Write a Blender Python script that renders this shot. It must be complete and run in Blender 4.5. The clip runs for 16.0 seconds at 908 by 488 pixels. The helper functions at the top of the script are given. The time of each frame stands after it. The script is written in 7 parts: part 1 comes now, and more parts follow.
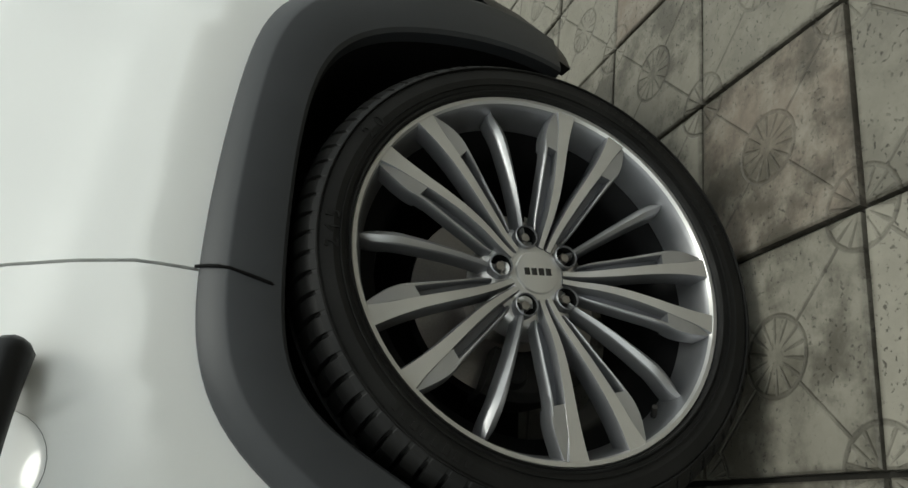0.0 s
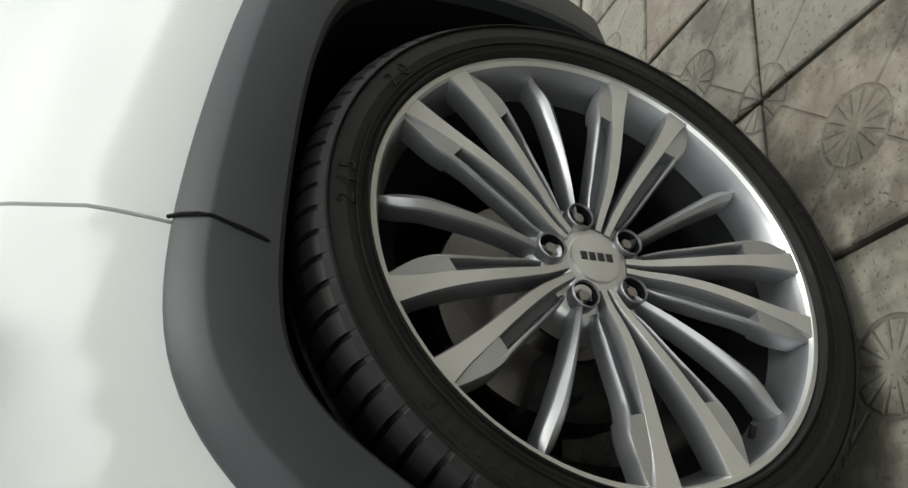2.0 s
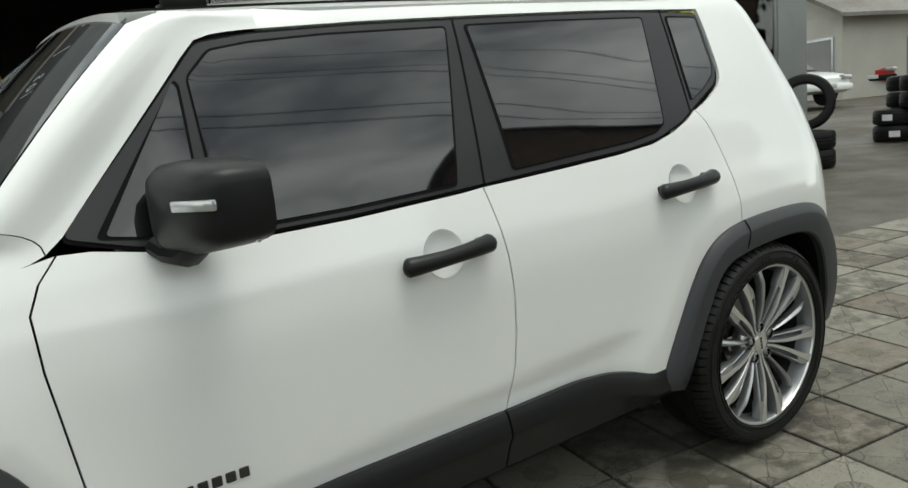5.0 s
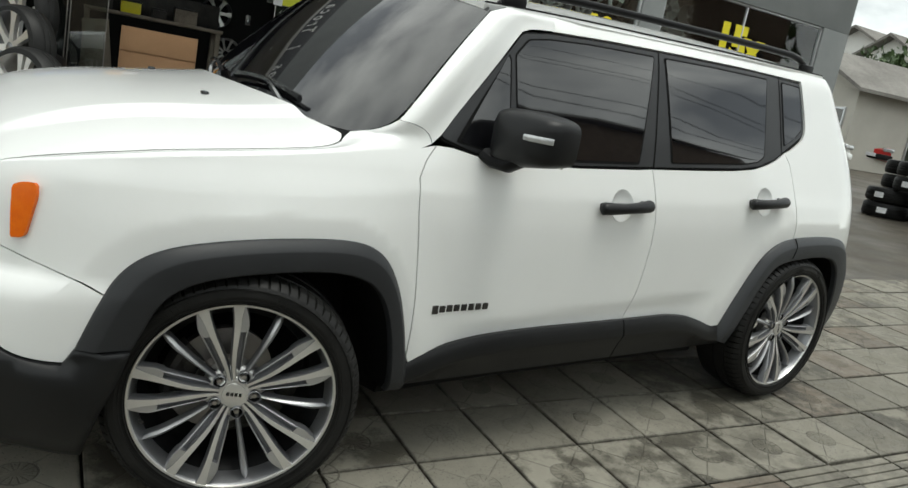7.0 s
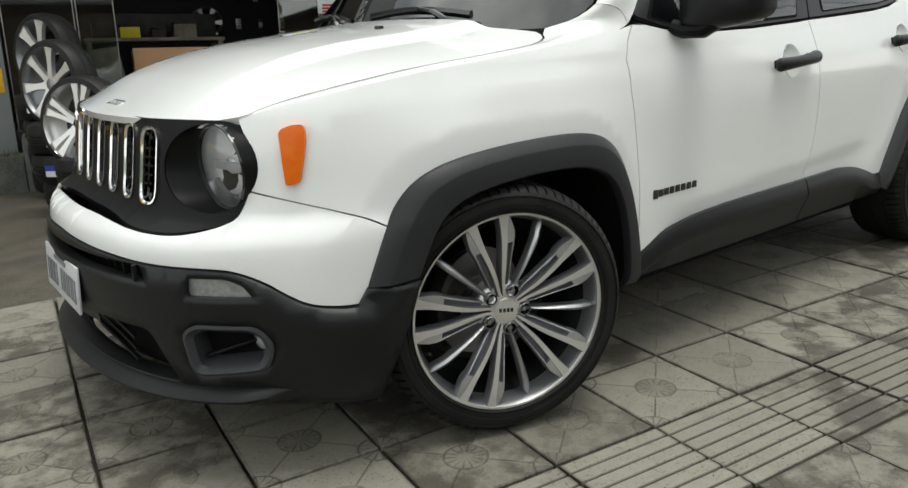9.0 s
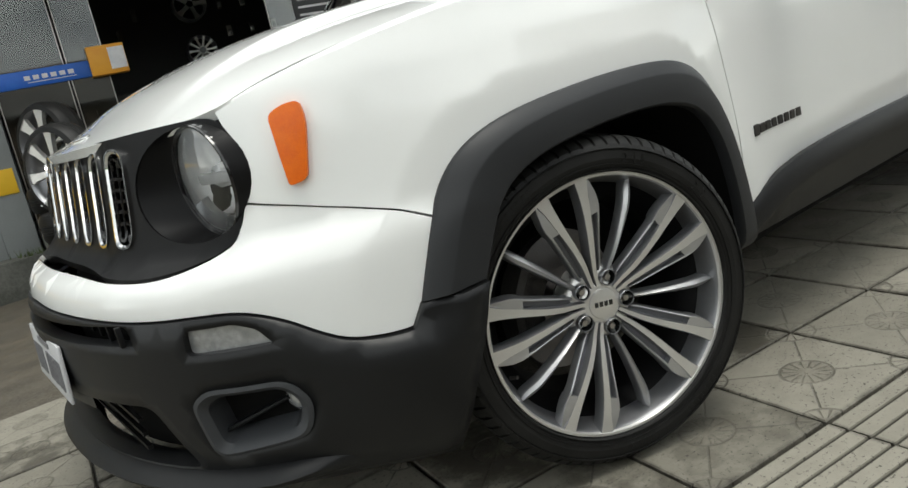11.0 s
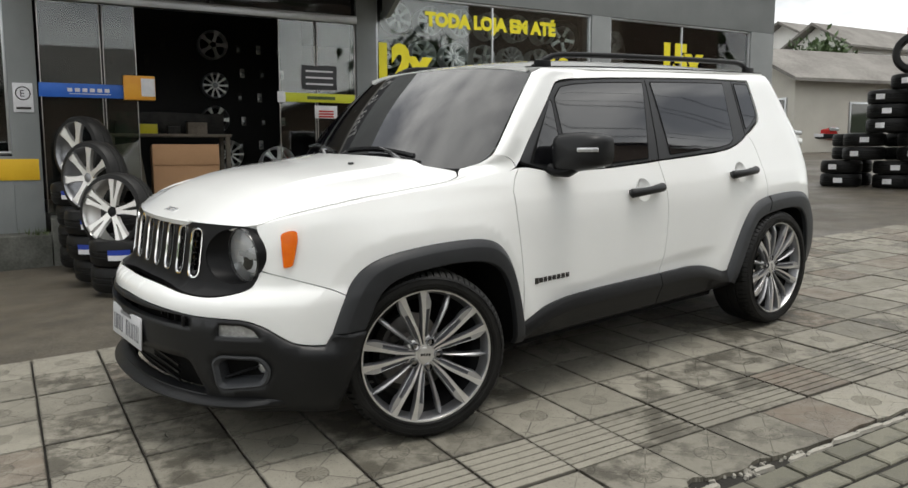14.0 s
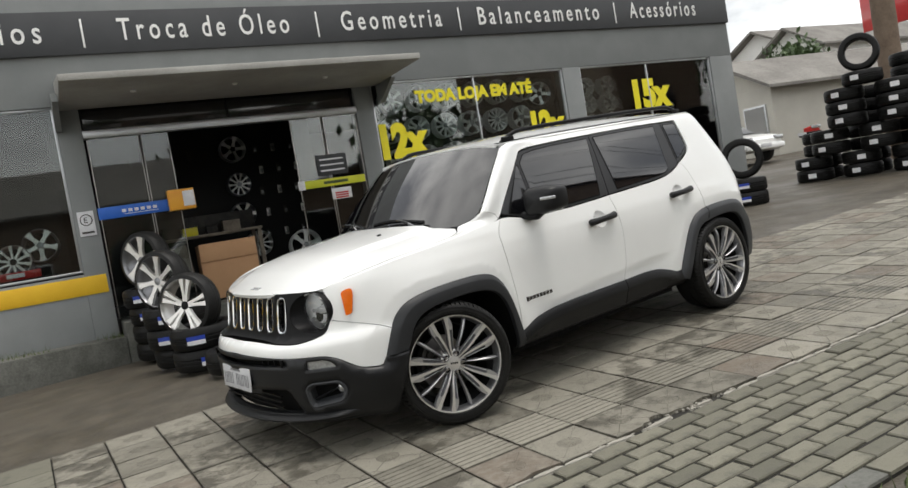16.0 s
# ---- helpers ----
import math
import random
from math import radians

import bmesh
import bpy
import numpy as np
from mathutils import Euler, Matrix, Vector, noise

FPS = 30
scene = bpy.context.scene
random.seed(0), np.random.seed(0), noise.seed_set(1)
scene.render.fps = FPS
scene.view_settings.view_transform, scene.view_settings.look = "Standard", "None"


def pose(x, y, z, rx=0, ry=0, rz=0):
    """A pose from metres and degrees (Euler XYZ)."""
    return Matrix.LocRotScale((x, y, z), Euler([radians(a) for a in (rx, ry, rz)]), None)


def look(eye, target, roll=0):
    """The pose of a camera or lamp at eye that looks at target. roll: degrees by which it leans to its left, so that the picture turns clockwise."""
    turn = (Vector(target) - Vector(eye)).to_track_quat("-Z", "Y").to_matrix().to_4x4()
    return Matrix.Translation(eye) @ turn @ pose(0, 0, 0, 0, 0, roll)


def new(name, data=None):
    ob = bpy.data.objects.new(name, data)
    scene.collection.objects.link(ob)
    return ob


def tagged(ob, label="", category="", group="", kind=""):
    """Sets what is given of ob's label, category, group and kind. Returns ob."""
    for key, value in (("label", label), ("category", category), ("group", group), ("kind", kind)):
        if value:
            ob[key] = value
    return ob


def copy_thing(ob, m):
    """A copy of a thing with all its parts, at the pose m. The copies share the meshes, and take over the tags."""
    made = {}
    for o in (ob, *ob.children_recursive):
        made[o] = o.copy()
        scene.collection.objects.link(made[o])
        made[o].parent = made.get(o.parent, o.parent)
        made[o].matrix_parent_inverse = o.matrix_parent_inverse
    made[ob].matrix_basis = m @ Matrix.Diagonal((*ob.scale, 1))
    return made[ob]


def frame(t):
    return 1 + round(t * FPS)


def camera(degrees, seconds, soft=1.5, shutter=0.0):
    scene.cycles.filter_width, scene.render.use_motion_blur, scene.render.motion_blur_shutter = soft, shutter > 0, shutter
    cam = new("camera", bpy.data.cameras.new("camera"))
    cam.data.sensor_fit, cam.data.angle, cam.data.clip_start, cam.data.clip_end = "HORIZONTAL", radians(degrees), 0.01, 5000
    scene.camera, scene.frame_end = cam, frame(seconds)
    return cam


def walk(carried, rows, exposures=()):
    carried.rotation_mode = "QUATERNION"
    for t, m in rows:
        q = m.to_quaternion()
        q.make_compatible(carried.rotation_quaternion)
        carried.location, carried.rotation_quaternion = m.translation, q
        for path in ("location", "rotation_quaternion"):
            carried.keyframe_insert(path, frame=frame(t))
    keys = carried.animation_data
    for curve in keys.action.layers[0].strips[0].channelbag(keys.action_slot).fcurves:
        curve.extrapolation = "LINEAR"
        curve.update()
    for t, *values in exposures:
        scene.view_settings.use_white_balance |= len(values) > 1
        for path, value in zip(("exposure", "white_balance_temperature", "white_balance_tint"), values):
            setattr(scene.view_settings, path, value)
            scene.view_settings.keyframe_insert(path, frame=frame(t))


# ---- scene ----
# ---- camera and its walk ----
# the pavement slopes; LEVEL turns the pavement's own axes (x along the car, z off the paving) into the upright world
UP = Vector((0.0456, 0.0300, 0.9985)).normalized()
LEVEL = UP.rotation_difference(Vector((0, 0, 1))).to_matrix().to_4x4()
cam = camera(61.23, 16.0)
PATH = [
    (0, (2.092, -1.776, 0.749), (3.037, -0.099, 0.208), -76.8),
    (0.5, (2.158, -1.546, 0.642), (3.192, 0.078, 0.098), -80.2),
    (1, (2.207, -1.392, 0.617), (3.323, 0.170, 0.055), -79.5),
    (1.5, (2.188, -1.391, 0.638), (3.346, 0.143, 0.084), -78.3),
    (2, (2.074, -1.523, 0.713), (3.230, 0.029, 0.207), -74.5),
    (2.5, (1.884, -1.726, 0.874), (2.983, -0.122, 0.405), -65.1),
    (3, (1.655, -1.886, 1.050), (2.751, -0.270, 0.617), -52.3),
    (3.5, (1.361, -2.027, 1.169), (2.438, -0.387, 0.780), -40.4),
    (5.8, (-0.055, -2.567, 1.308), (1.034, -0.946, 0.874), 4.2),
    (6, (-0.158, -2.617, 1.309), (0.924, -0.996, 0.860), 5.1),
    (6.5, (-0.445, -2.653, 1.325), (0.679, -1.070, 0.846), 8.4),
    (7, (-0.711, -2.730, 1.333), (0.445, -1.171, 0.848), 9.7),
    (7.5, (-0.973, -2.796, 1.330), (0.223, -1.270, 0.841), 8.6),
    (8, (-1.254, -2.748, 1.297), (-0.035, -1.251, 0.774), 3.7),
    (8.5, (-1.391, -2.595, 1.233), (-0.199, -1.088, 0.678), -0.7),
    (9, (-1.250, -2.351, 1.078), (-0.095, -0.813, 0.529), -3.0),
    (9.5, (-1.106, -2.099, 0.942), (0.053, -0.555, 0.418), -6.8),
    (9.7, (-1.053, -1.973, 0.901), (0.106, -0.427, 0.381), -8.9),
    (11.8, (-1.049, -1.975, 0.884), (0.038, -0.356, 0.442), -14.5),
    (12, (-1.095, -2.076, 0.929), (0.005, -0.468, 0.478), -11.8),
    (12.5, (-1.236, -2.364, 1.080), (-0.082, -0.785, 0.659), -5.2),
    (13, (-1.439, -2.666, 1.195), (-0.260, -1.096, 0.814), -1.4),
    (13.5, (-1.566, -2.976, 1.254), (-0.402, -1.390, 0.895), -0.7),
    (14, (-1.711, -3.303, 1.286), (-0.501, -1.746, 0.953), -1.2),
    (14.5, (-1.927, -3.610, 1.333), (-0.666, -2.088, 1.026), -3.1),
    (15, (-2.069, -3.930, 1.336), (-0.867, -2.352, 1.084), -6.3),
    (15.5, (-2.226, -4.164, 1.362), (-1.056, -2.556, 1.155), -9.2),
    (16, (-2.388, -4.298, 1.392), (-1.197, -2.703, 1.200), -10.6),
]
walk(cam, [(t, LEVEL @ look(eye, target, roll)) for t, eye, target, roll in PATH],
     exposures=((0.0, 0.78, 6400, 2), (0.5, 1.10, 6400, 5), (1.0, 2.06, 6380, 8), (1.5, 2.16, 6380, 8), (2.0, 1.26, 6400, 5), (2.5, 0.88, 6400, 2), (3.5, 0.88, 6330, 0.5), (6.0, 0.88, 6380, 3), (7.0, 0.93, 6380, 4), (9.0, 1.03, 6400, 6), (11.5, 1.14, 6415, 6.4), (12.0, 1.14, 6418, 6.5), (13.0, 1.07, 6435, 7.5), (14.0, 1.06, 6480, 10), (16.0, 1.06, 6500, 11)))

# ---- sky and sun: a bright, broken overcast ----
world = bpy.data.worlds.new("world")
scene.world = world
world.use_nodes = True
wn, wl = world.node_tree.nodes, world.node_tree.links
wn.clear()
sky = wn.new("ShaderNodeTexSky")
sky.sky_type, sky.sun_disc = "NISHITA", False
sky.sun_elevation, sky.sun_rotation = radians(77), radians(167)
wcoord = wn.new("ShaderNodeTexCoord")
wmap = wn.new("ShaderNodeMapping")
wmap.inputs["Scale"].default_value = (1.0, 1.0, 2.4)
cloud = wn.new("ShaderNodeTexNoise")
cloud.inputs["Scale"].default_value, cloud.inputs["Detail"].default_value, cloud.inputs["Roughness"].default_value = 2.6, 7.0, 0.55
cramp = wn.new("ShaderNodeValToRGB")
cramp.color_ramp.elements[0].position, cramp.color_ramp.elements[0].color = 0.36, (2.3, 2.33, 2.30, 1)
cramp.color_ramp.elements[1].position, cramp.color_ramp.elements[1].color = 0.66, (8.6, 8.5, 8.0, 1)
wmix = wn.new("ShaderNodeMixRGB")
wmix.inputs[0].default_value = 0.88
wbg = wn.new("ShaderNodeBackground")
wbg.inputs["Strength"].default_value = 0.12
wout = wn.new("ShaderNodeOutputWorld")
wl.new(wcoord.outputs["Generated"], wmap.inputs[0])
wl.new(wmap.outputs[0], cloud.inputs["Vector"])
wl.new(cloud.outputs[0], cramp.inputs[0])
wl.new(sky.outputs[0], wmix.inputs[1])
wl.new(cramp.outputs[0], wmix.inputs[2])
wl.new(wmix.outputs[0], wbg.inputs[0])
wl.new(wbg.outputs[0], wout.inputs[0])
sun = new("sun", bpy.data.lights.new("sun", "SUN"))
sun.data.energy, sun.data.angle, sun.data.color = 0.85, radians(25), (1.0, 0.96, 0.9)
sun.matrix_world = look((0.6, -2.6, 12), (0, 0, 0))

# ---- materials ----
def shader(name):
    m = bpy.data.materials.new(name)
    m.use_nodes = True
    return m, m.node_tree.nodes, m.node_tree.links, m.node_tree.nodes["Principled BSDF"]


def put(links, value, socket):
    if hasattr(value, "is_output"):
        links.new(value, socket)
    else:
        socket.default_value = value


class Calc:
    """Arithmetic in shader nodes."""
    def __init__(self, nodes, links):
        self.nodes, self.links = nodes, links

    def __call__(self, op, a, b=0.0, c=0.0):
        n = self.nodes.new("ShaderNodeMath")
        n.operation = op
        for v, s in zip((a, b, c), n.inputs):
            put(self.links, v, s)
        return n.outputs[0]

    def step(self, v, low, high, to0=0.0, to1=1.0):
        n = self.nodes.new("ShaderNodeMapRange")
        n.interpolation_type = "SMOOTHSTEP"
        for val, s in zip((v, low, high, to0, to1), n.inputs):
            put(self.links, val, s)
        return n.outputs[0]

    def noise(self, scale, detail=4.0, rough=0.55, vector=None, distort=0.0):
        n = self.nodes.new("ShaderNodeTexNoise")
        n.inputs["Scale"].default_value, n.inputs["Detail"].default_value = scale, detail
        n.inputs["Roughness"].default_value, n.inputs["Distortion"].default_value = rough, distort
        if vector is not None:
            self.links.new(vector, n.inputs["Vector"])
        return n.outputs[0]

    def mix(self, f, a, b):
        n = self.nodes.new("ShaderNodeMixRGB")
        for v, s in zip((f, a, b), n.inputs):
            put(self.links, (*v, 1) if isinstance(v, tuple) and len(v) == 3 else v, s)
        return n.outputs[0]

    def xyz(self, kind="Object"):
        t = self.nodes.new("ShaderNodeTexCoord")
        s = self.nodes.new("ShaderNodeSeparateXYZ")
        self.links.new(t.outputs[kind], s.inputs[0])
        return t.outputs[kind], s.outputs[0], s.outputs[1], s.outputs[2]

    def bump(self, height, strength, distance, bsdf):
        n = self.nodes.new("ShaderNodeBump")
        n.inputs["Strength"].default_value, n.inputs["Distance"].default_value = strength, distance
        self.links.new(height, n.inputs["Height"])
        self.links.new(n.outputs[0], bsdf.inputs["Normal"])


def plain(name, low, high, rough=0.5, grain=60.0, blotch=3.0, bump=0.15, depth=0.002, metal=0.0, coat=0.0, spread=0.12, spec=0.5):
    """A surface between two colours: blotches, fine grain and relief, uneven gloss."""
    m, nodes, links, bsdf = shader(name)
    c = Calc(nodes, links)
    vec = c.xyz()[0]
    big, fine = c.noise(blotch, 5, 0.6, vec), c.noise(grain, 4, 0.6, vec)
    f = c("ADD", c("MULTIPLY", c.step(big, 0.3, 0.7), 0.65), c("MULTIPLY", c.step(fine, 0.3, 0.7), 0.35))
    links.new(c.mix(f, low, high), bsdf.inputs["Base Color"])
    links.new(c("ADD", rough - spread / 2, c("MULTIPLY", big, spread)), bsdf.inputs["Roughness"])
    bsdf.inputs["Metallic"].default_value, bsdf.inputs["Coat Weight"].default_value = metal, coat
    bsdf.inputs["Coat Roughness"].default_value = 0.04
    bsdf.inputs["Specular IOR Level"].default_value = spec
    if bump:
        c.bump(fine, bump, depth, bsdf)
    return m


PAINT = plain("white_paint", (0.83, 0.84, 0.825), (0.86, 0.868, 0.855), 0.35, 900, 2, 0, coat=1.0)
GAP = plain("black_gap", (0.004, 0.004, 0.004), (0.008, 0.008, 0.008), 0.8, bump=0, spec=0.1)
CLAD = plain("grey_black_plastic", (0.0068, 0.0071, 0.0078), (0.0108, 0.0113, 0.0122), 0.38, 1400, 4, 0.25, 0.0006, spec=0.30)
# lit copies of CLAD's plastic: rear flares brightest, front flares darker
CLADLIT = plain("lit_grey_plastic", (0.029, 0.031, 0.034), (0.042, 0.0445, 0.049), 0.50, 1400, 4, 0.25, 0.0006, spec=0.4)
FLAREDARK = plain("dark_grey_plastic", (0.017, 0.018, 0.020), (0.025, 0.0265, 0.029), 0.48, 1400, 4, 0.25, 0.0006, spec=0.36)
FRAME = plain("satin_window_frame", (0.016, 0.0165, 0.018), (0.022, 0.0225, 0.0245), 0.36, 900, 5, 0.05, 0.0003, spec=0.45)
TRIM = plain("satin_black_trim", (0.005, 0.005, 0.0055), (0.009, 0.009, 0.0095), 0.40, 900, 5, 0.05, 0.0003, spec=0.14)
GLOSS = plain("gloss_black", (0.008, 0.008, 0.009), (0.012, 0.012, 0.013), 0.12, 50, 5, 0, coat=0.6)
RUBBER = plain("tyre_rubber", (0.0065, 0.0065, 0.0063), (0.0150, 0.0148, 0.0141), 0.50, 350, 14, 0.3, 0.0008, spec=0.24)
RIM = plain("hyper_silver", (0.24, 0.243, 0.255), (0.31, 0.313, 0.325), 0.36, 1500, 12, 0.02, 0.0002, metal=0.78)
# RIM's silver again, brightened as if lit, for the tops of bars
RIMTOP = plain("lit_top_silver", (0.44, 0.44, 0.445), (0.52, 0.52, 0.525), 0.34, 1500, 12, 0.02, 0.0002, metal=0.76)
# a darker grey for the floors of the spokes' slots
RIMDARK = plain("dark_pocket_grey", (0.12, 0.124, 0.138), (0.165, 0.169, 0.185), 0.38, 900, 12, 0.02, 0.0002, metal=0.5)
RIMFACE = plain("machined_silver", (0.66, 0.65, 0.63), (0.75, 0.74, 0.72), 0.32, 2000, 12, 0.04, 0.0002, metal=0.72)
SILVERPAINT = plain("silver_wheel_paint", (0.70, 0.70, 0.70), (0.80, 0.80, 0.80), 0.35, 900, 12, 0.02, 0.0002, metal=0.15)
CHROME = plain("chrome", (0.75, 0.75, 0.75), (0.82, 0.82, 0.82), 0.08, 60, 4, 0, metal=1.0, spread=0.05)
LAMPSILVER = plain("lamp_silver", (0.60, 0.61, 0.62), (0.80, 0.80, 0.81), 0.25, 200, 14, 0.2, 0.002, metal=0.5)
LAMPMIRROR = plain("lamp_mirror", (0.72, 0.73, 0.74), (0.86, 0.86, 0.87), 0.42, 200, 14, 0.1, 0.001, metal=0.35, spread=0.12)
STEEL = plain("brushed_steel", (0.35, 0.33, 0.31), (0.5, 0.48, 0.46), 0.38, 300, 8, 0.2, 0.0006, metal=1.0)
# rubber of the loose tyres, darkened for the shade their stacks stand in
TYREBLACK = plain("shaded_new_rubber", (0.0038, 0.0038, 0.0038), (0.0085, 0.0085, 0.0082), 0.5, 350, 9, 0.3, 0.0008, spec=0.22)
IRON = plain("cast_iron", (0.025, 0.025, 0.025), (0.06, 0.055, 0.05), 0.6, 120, 8, 0.3, 0.001, metal=0.6)
AMBER = plain("amber_lens", (0.72, 0.12, 0.0), (0.80, 0.16, 0.0), 0.22, 300, 40, 0.4, 0.001, coat=0.2, spec=0.3)
REDLENS = plain("red_lens", (0.35, 0.01, 0.01), (0.45, 0.015, 0.015), 0.12, 60, 5, 0, coat=1.0)
CLEAR = plain("clear_lens", (0.38, 0.39, 0.40), (0.6, 0.61, 0.62), 0.12, 90, 12, 0.4, 0.002, metal=0.6, coat=1.0)
DRLGREY = plain("grey_lamp_lens", (0.26, 0.265, 0.27), (0.52, 0.525, 0.53), 0.15, 60, 25, 0.4, 0.002, metal=0.4, coat=1.0)
PLATEMARK = plain("plate_paint", (0.16, 0.16, 0.17), (0.22, 0.22, 0.23), 0.5, 200, 20, 0.05)
GLASSPATCH = plain("pale_reflection", (0.05, 0.05, 0.052), (0.34, 0.34, 0.34), 0.4, 120, 40, 0.05)
PLATE = plain("plate_grey", (0.50, 0.51, 0.52), (0.58, 0.58, 0.6), 0.4, 200, 20, 0.05)


def tinted(name, colour, rough=0.03):
    m, nodes, links, bsdf = shader(name)
    c = Calc(nodes, links)
    big = c.noise(6, 3, 0.5, c.xyz()[0])
    bsdf.inputs["Base Color"].default_value = (*colour, 1)
    links.new(c("ADD", rough, c("MULTIPLY", c.step(big, 0.55, 0.8), 0.04)), bsdf.inputs["Roughness"])
    bsdf.inputs["Specular IOR Level"].default_value = 0.9
    bsdf.inputs["Coat Weight"].default_value = 0.35
    return m


TINT = tinted("tinted_glass", (0.004, 0.004, 0.005))


def pane_glass(name="shop_glass", tint=(0.80, 0.84, 0.83)):
    """Clear shop glass: thin, so mostly see-through, with the street mirrored in it."""
    m, nodes, links, bsdf = shader(name)
    glossy, clear, mixer = nodes.new("ShaderNodeBsdfGlossy"), nodes.new("ShaderNodeBsdfTransparent"), nodes.new("ShaderNodeMixShader")
    fres = nodes.new("ShaderNodeFresnel")
    fres.inputs[0].default_value = 1.5
    c = Calc(nodes, links)
    glossy.inputs["Roughness"].default_value = 0.02
    clear.inputs[0].default_value = (*tint, 1)
    links.new(c("MINIMUM", c("MULTIPLY", fres.outputs[0], 2.1), 1.0), mixer.inputs[0])
    links.new(clear.outputs[0], mixer.inputs[1])
    links.new(glossy.outputs[0], mixer.inputs[2])
    links.new(mixer.outputs[0], nodes["Material Output"].inputs[0])
    return m


PANE = pane_glass()
LENS = pane_glass("lamp_glass", (0.96, 0.97, 0.97))
WALLGREY = plain("grey_wall_paint", (0.185, 0.196, 0.196), (0.235, 0.246, 0.244), 0.75, 90, 1.4, 0.25, 0.003)
SIGNDARK = plain("dark_sign_panel", (0.028, 0.030, 0.033), (0.04, 0.042, 0.045), 0.5, 200, 3, 0.05)
MORTAR = plain("broken_mortar", (0.22, 0.21, 0.18), (0.36, 0.345, 0.30), 0.9, 60, 9, 0.6, 0.006)
LETTER = plain("white_letters", (0.72, 0.72, 0.70), (0.8, 0.8, 0.78), 0.5, 200, 5, 0)
YELLOW = plain("yellow_paint", (0.72, 0.42, 0.012), (0.8, 0.5, 0.02), 0.6, 120, 2.5, 0.15, 0.002)
YELTEXT = plain("yellow_vinyl", (0.75, 0.66, 0.01), (0.82, 0.72, 0.02), 0.45, 100, 3, 0)
PLINTH = plain("stained_concrete", (0.055, 0.058, 0.048), (0.15, 0.15, 0.135), 0.85, 40, 3.5, 0.5, 0.008)
ALU = plain("aluminium", (0.45, 0.46, 0.47), (0.55, 0.56, 0.57), 0.35, 300, 4, 0.05, metal=0.9)
# near-black, so the shade inside the shop is put into the colour
DARKIN = plain("shade_dark_shop_wall", (0.006, 0.006, 0.007), (0.014, 0.014, 0.015), 0.7, 60, 2, 0.1)
CANOPY = plain("canopy_paint", (0.27, 0.262, 0.24), (0.40, 0.395, 0.37), 0.8, 60, 1.6, 0.2, 0.003)
INFLOOR = plain("shop_floor_tile", (0.07, 0.07, 0.066), (0.10, 0.10, 0.095), 0.3, 60, 1.5, 0.05)
CARD = plain("cardboard", (0.40, 0.225, 0.115), (0.47, 0.275, 0.145), 0.8, 120, 3, 0.15)
BLUE = plain("blue_label", (0.01, 0.035, 0.30), (0.02, 0.06, 0.42), 0.4, 90, 9, 0)
BANNERBLUE = plain("blue_banner", (0.012, 0.10, 0.48), (0.02, 0.14, 0.58), 0.45, 90, 5, 0)
WHITELAB = plain("white_label", (0.6, 0.6, 0.62), (0.75, 0.75, 0.76), 0.5, 90, 12, 0)
YGREEN = plain("yellow_green_banner", (0.52, 0.55, 0.02), (0.6, 0.62, 0.03), 0.5, 90, 6, 0)
ORANGE = plain("orange_carton", (0.70, 0.30, 0.02), (0.78, 0.38, 0.03), 0.5, 90, 6, 0)
WOODGREY = plain("weathered_wood", (0.16, 0.13, 0.10), (0.30, 0.26, 0.21), 0.8, 60, 6, 0.3)
# render of the low house, its shade put into a darker cream
CREAM_SHADED = plain("shaded_cream_wall", (0.46, 0.44, 0.39), (0.56, 0.54, 0.48), 0.85, 40, 0.8, 0.2, 0.004)
REDP = plain("red_paint", (0.42, 0.012, 0.012), (0.5, 0.02, 0.018), 0.3, 100, 3, 0, coat=1)
HOUSEWALL = plain("cream_render", (0.66, 0.655, 0.63), (0.78, 0.775, 0.75), 0.85, 40, 0.8, 0.2, 0.004)
ROOFTILE = plain("old_roof_sheet", (0.12, 0.11, 0.10), (0.24, 0.23, 0.21), 0.85, 12, 0.8, 0.3, 0.01)
BARK = plain("timber_pole", (0.12, 0.085, 0.06), (0.2, 0.15, 0.11), 0.9, 30, 3, 0.4, 0.01)
LEAF = plain("leaf", (0.025, 0.05, 0.012), (0.06, 0.10, 0.03), 0.6, 30, 2, 0)
GRASS = plain("grass", (0.05, 0.075, 0.02), (0.10, 0.13, 0.04), 0.7, 60, 4, 0)


def wet_concrete():
    m, nodes, links, bsdf = shader("forecourt_concrete")
    c = Calc(nodes, links)
    vec = c.xyz()[0]
    a, b, g = c.noise(0.7, 6, 0.6, vec), c.noise(3.5, 6, 0.65, vec), c.noise(70, 3, 0.6, vec)
    col = c.mix(c.step(b, 0.3, 0.75), (0.030, 0.0245, 0.0155), (0.082, 0.069, 0.048))
    col = c.mix(c.step(a, 0.45, 0.7), col, (0.050, 0.040, 0.025))
    col = c.mix(c("MULTIPLY", c.step(g, 0.35, 0.7), 0.35), col, (0.16, 0.15, 0.13))
    links.new(col, bsdf.inputs["Base Color"])
    links.new(c.step(a, 0.3, 0.7, 0.42, 0.8), bsdf.inputs["Roughness"])
    c.bump(c("ADD", g, c("MULTIPLY", b, 2.0)), 0.35, 0.006, bsdf)
    return m


FORECOURT = wet_concrete()
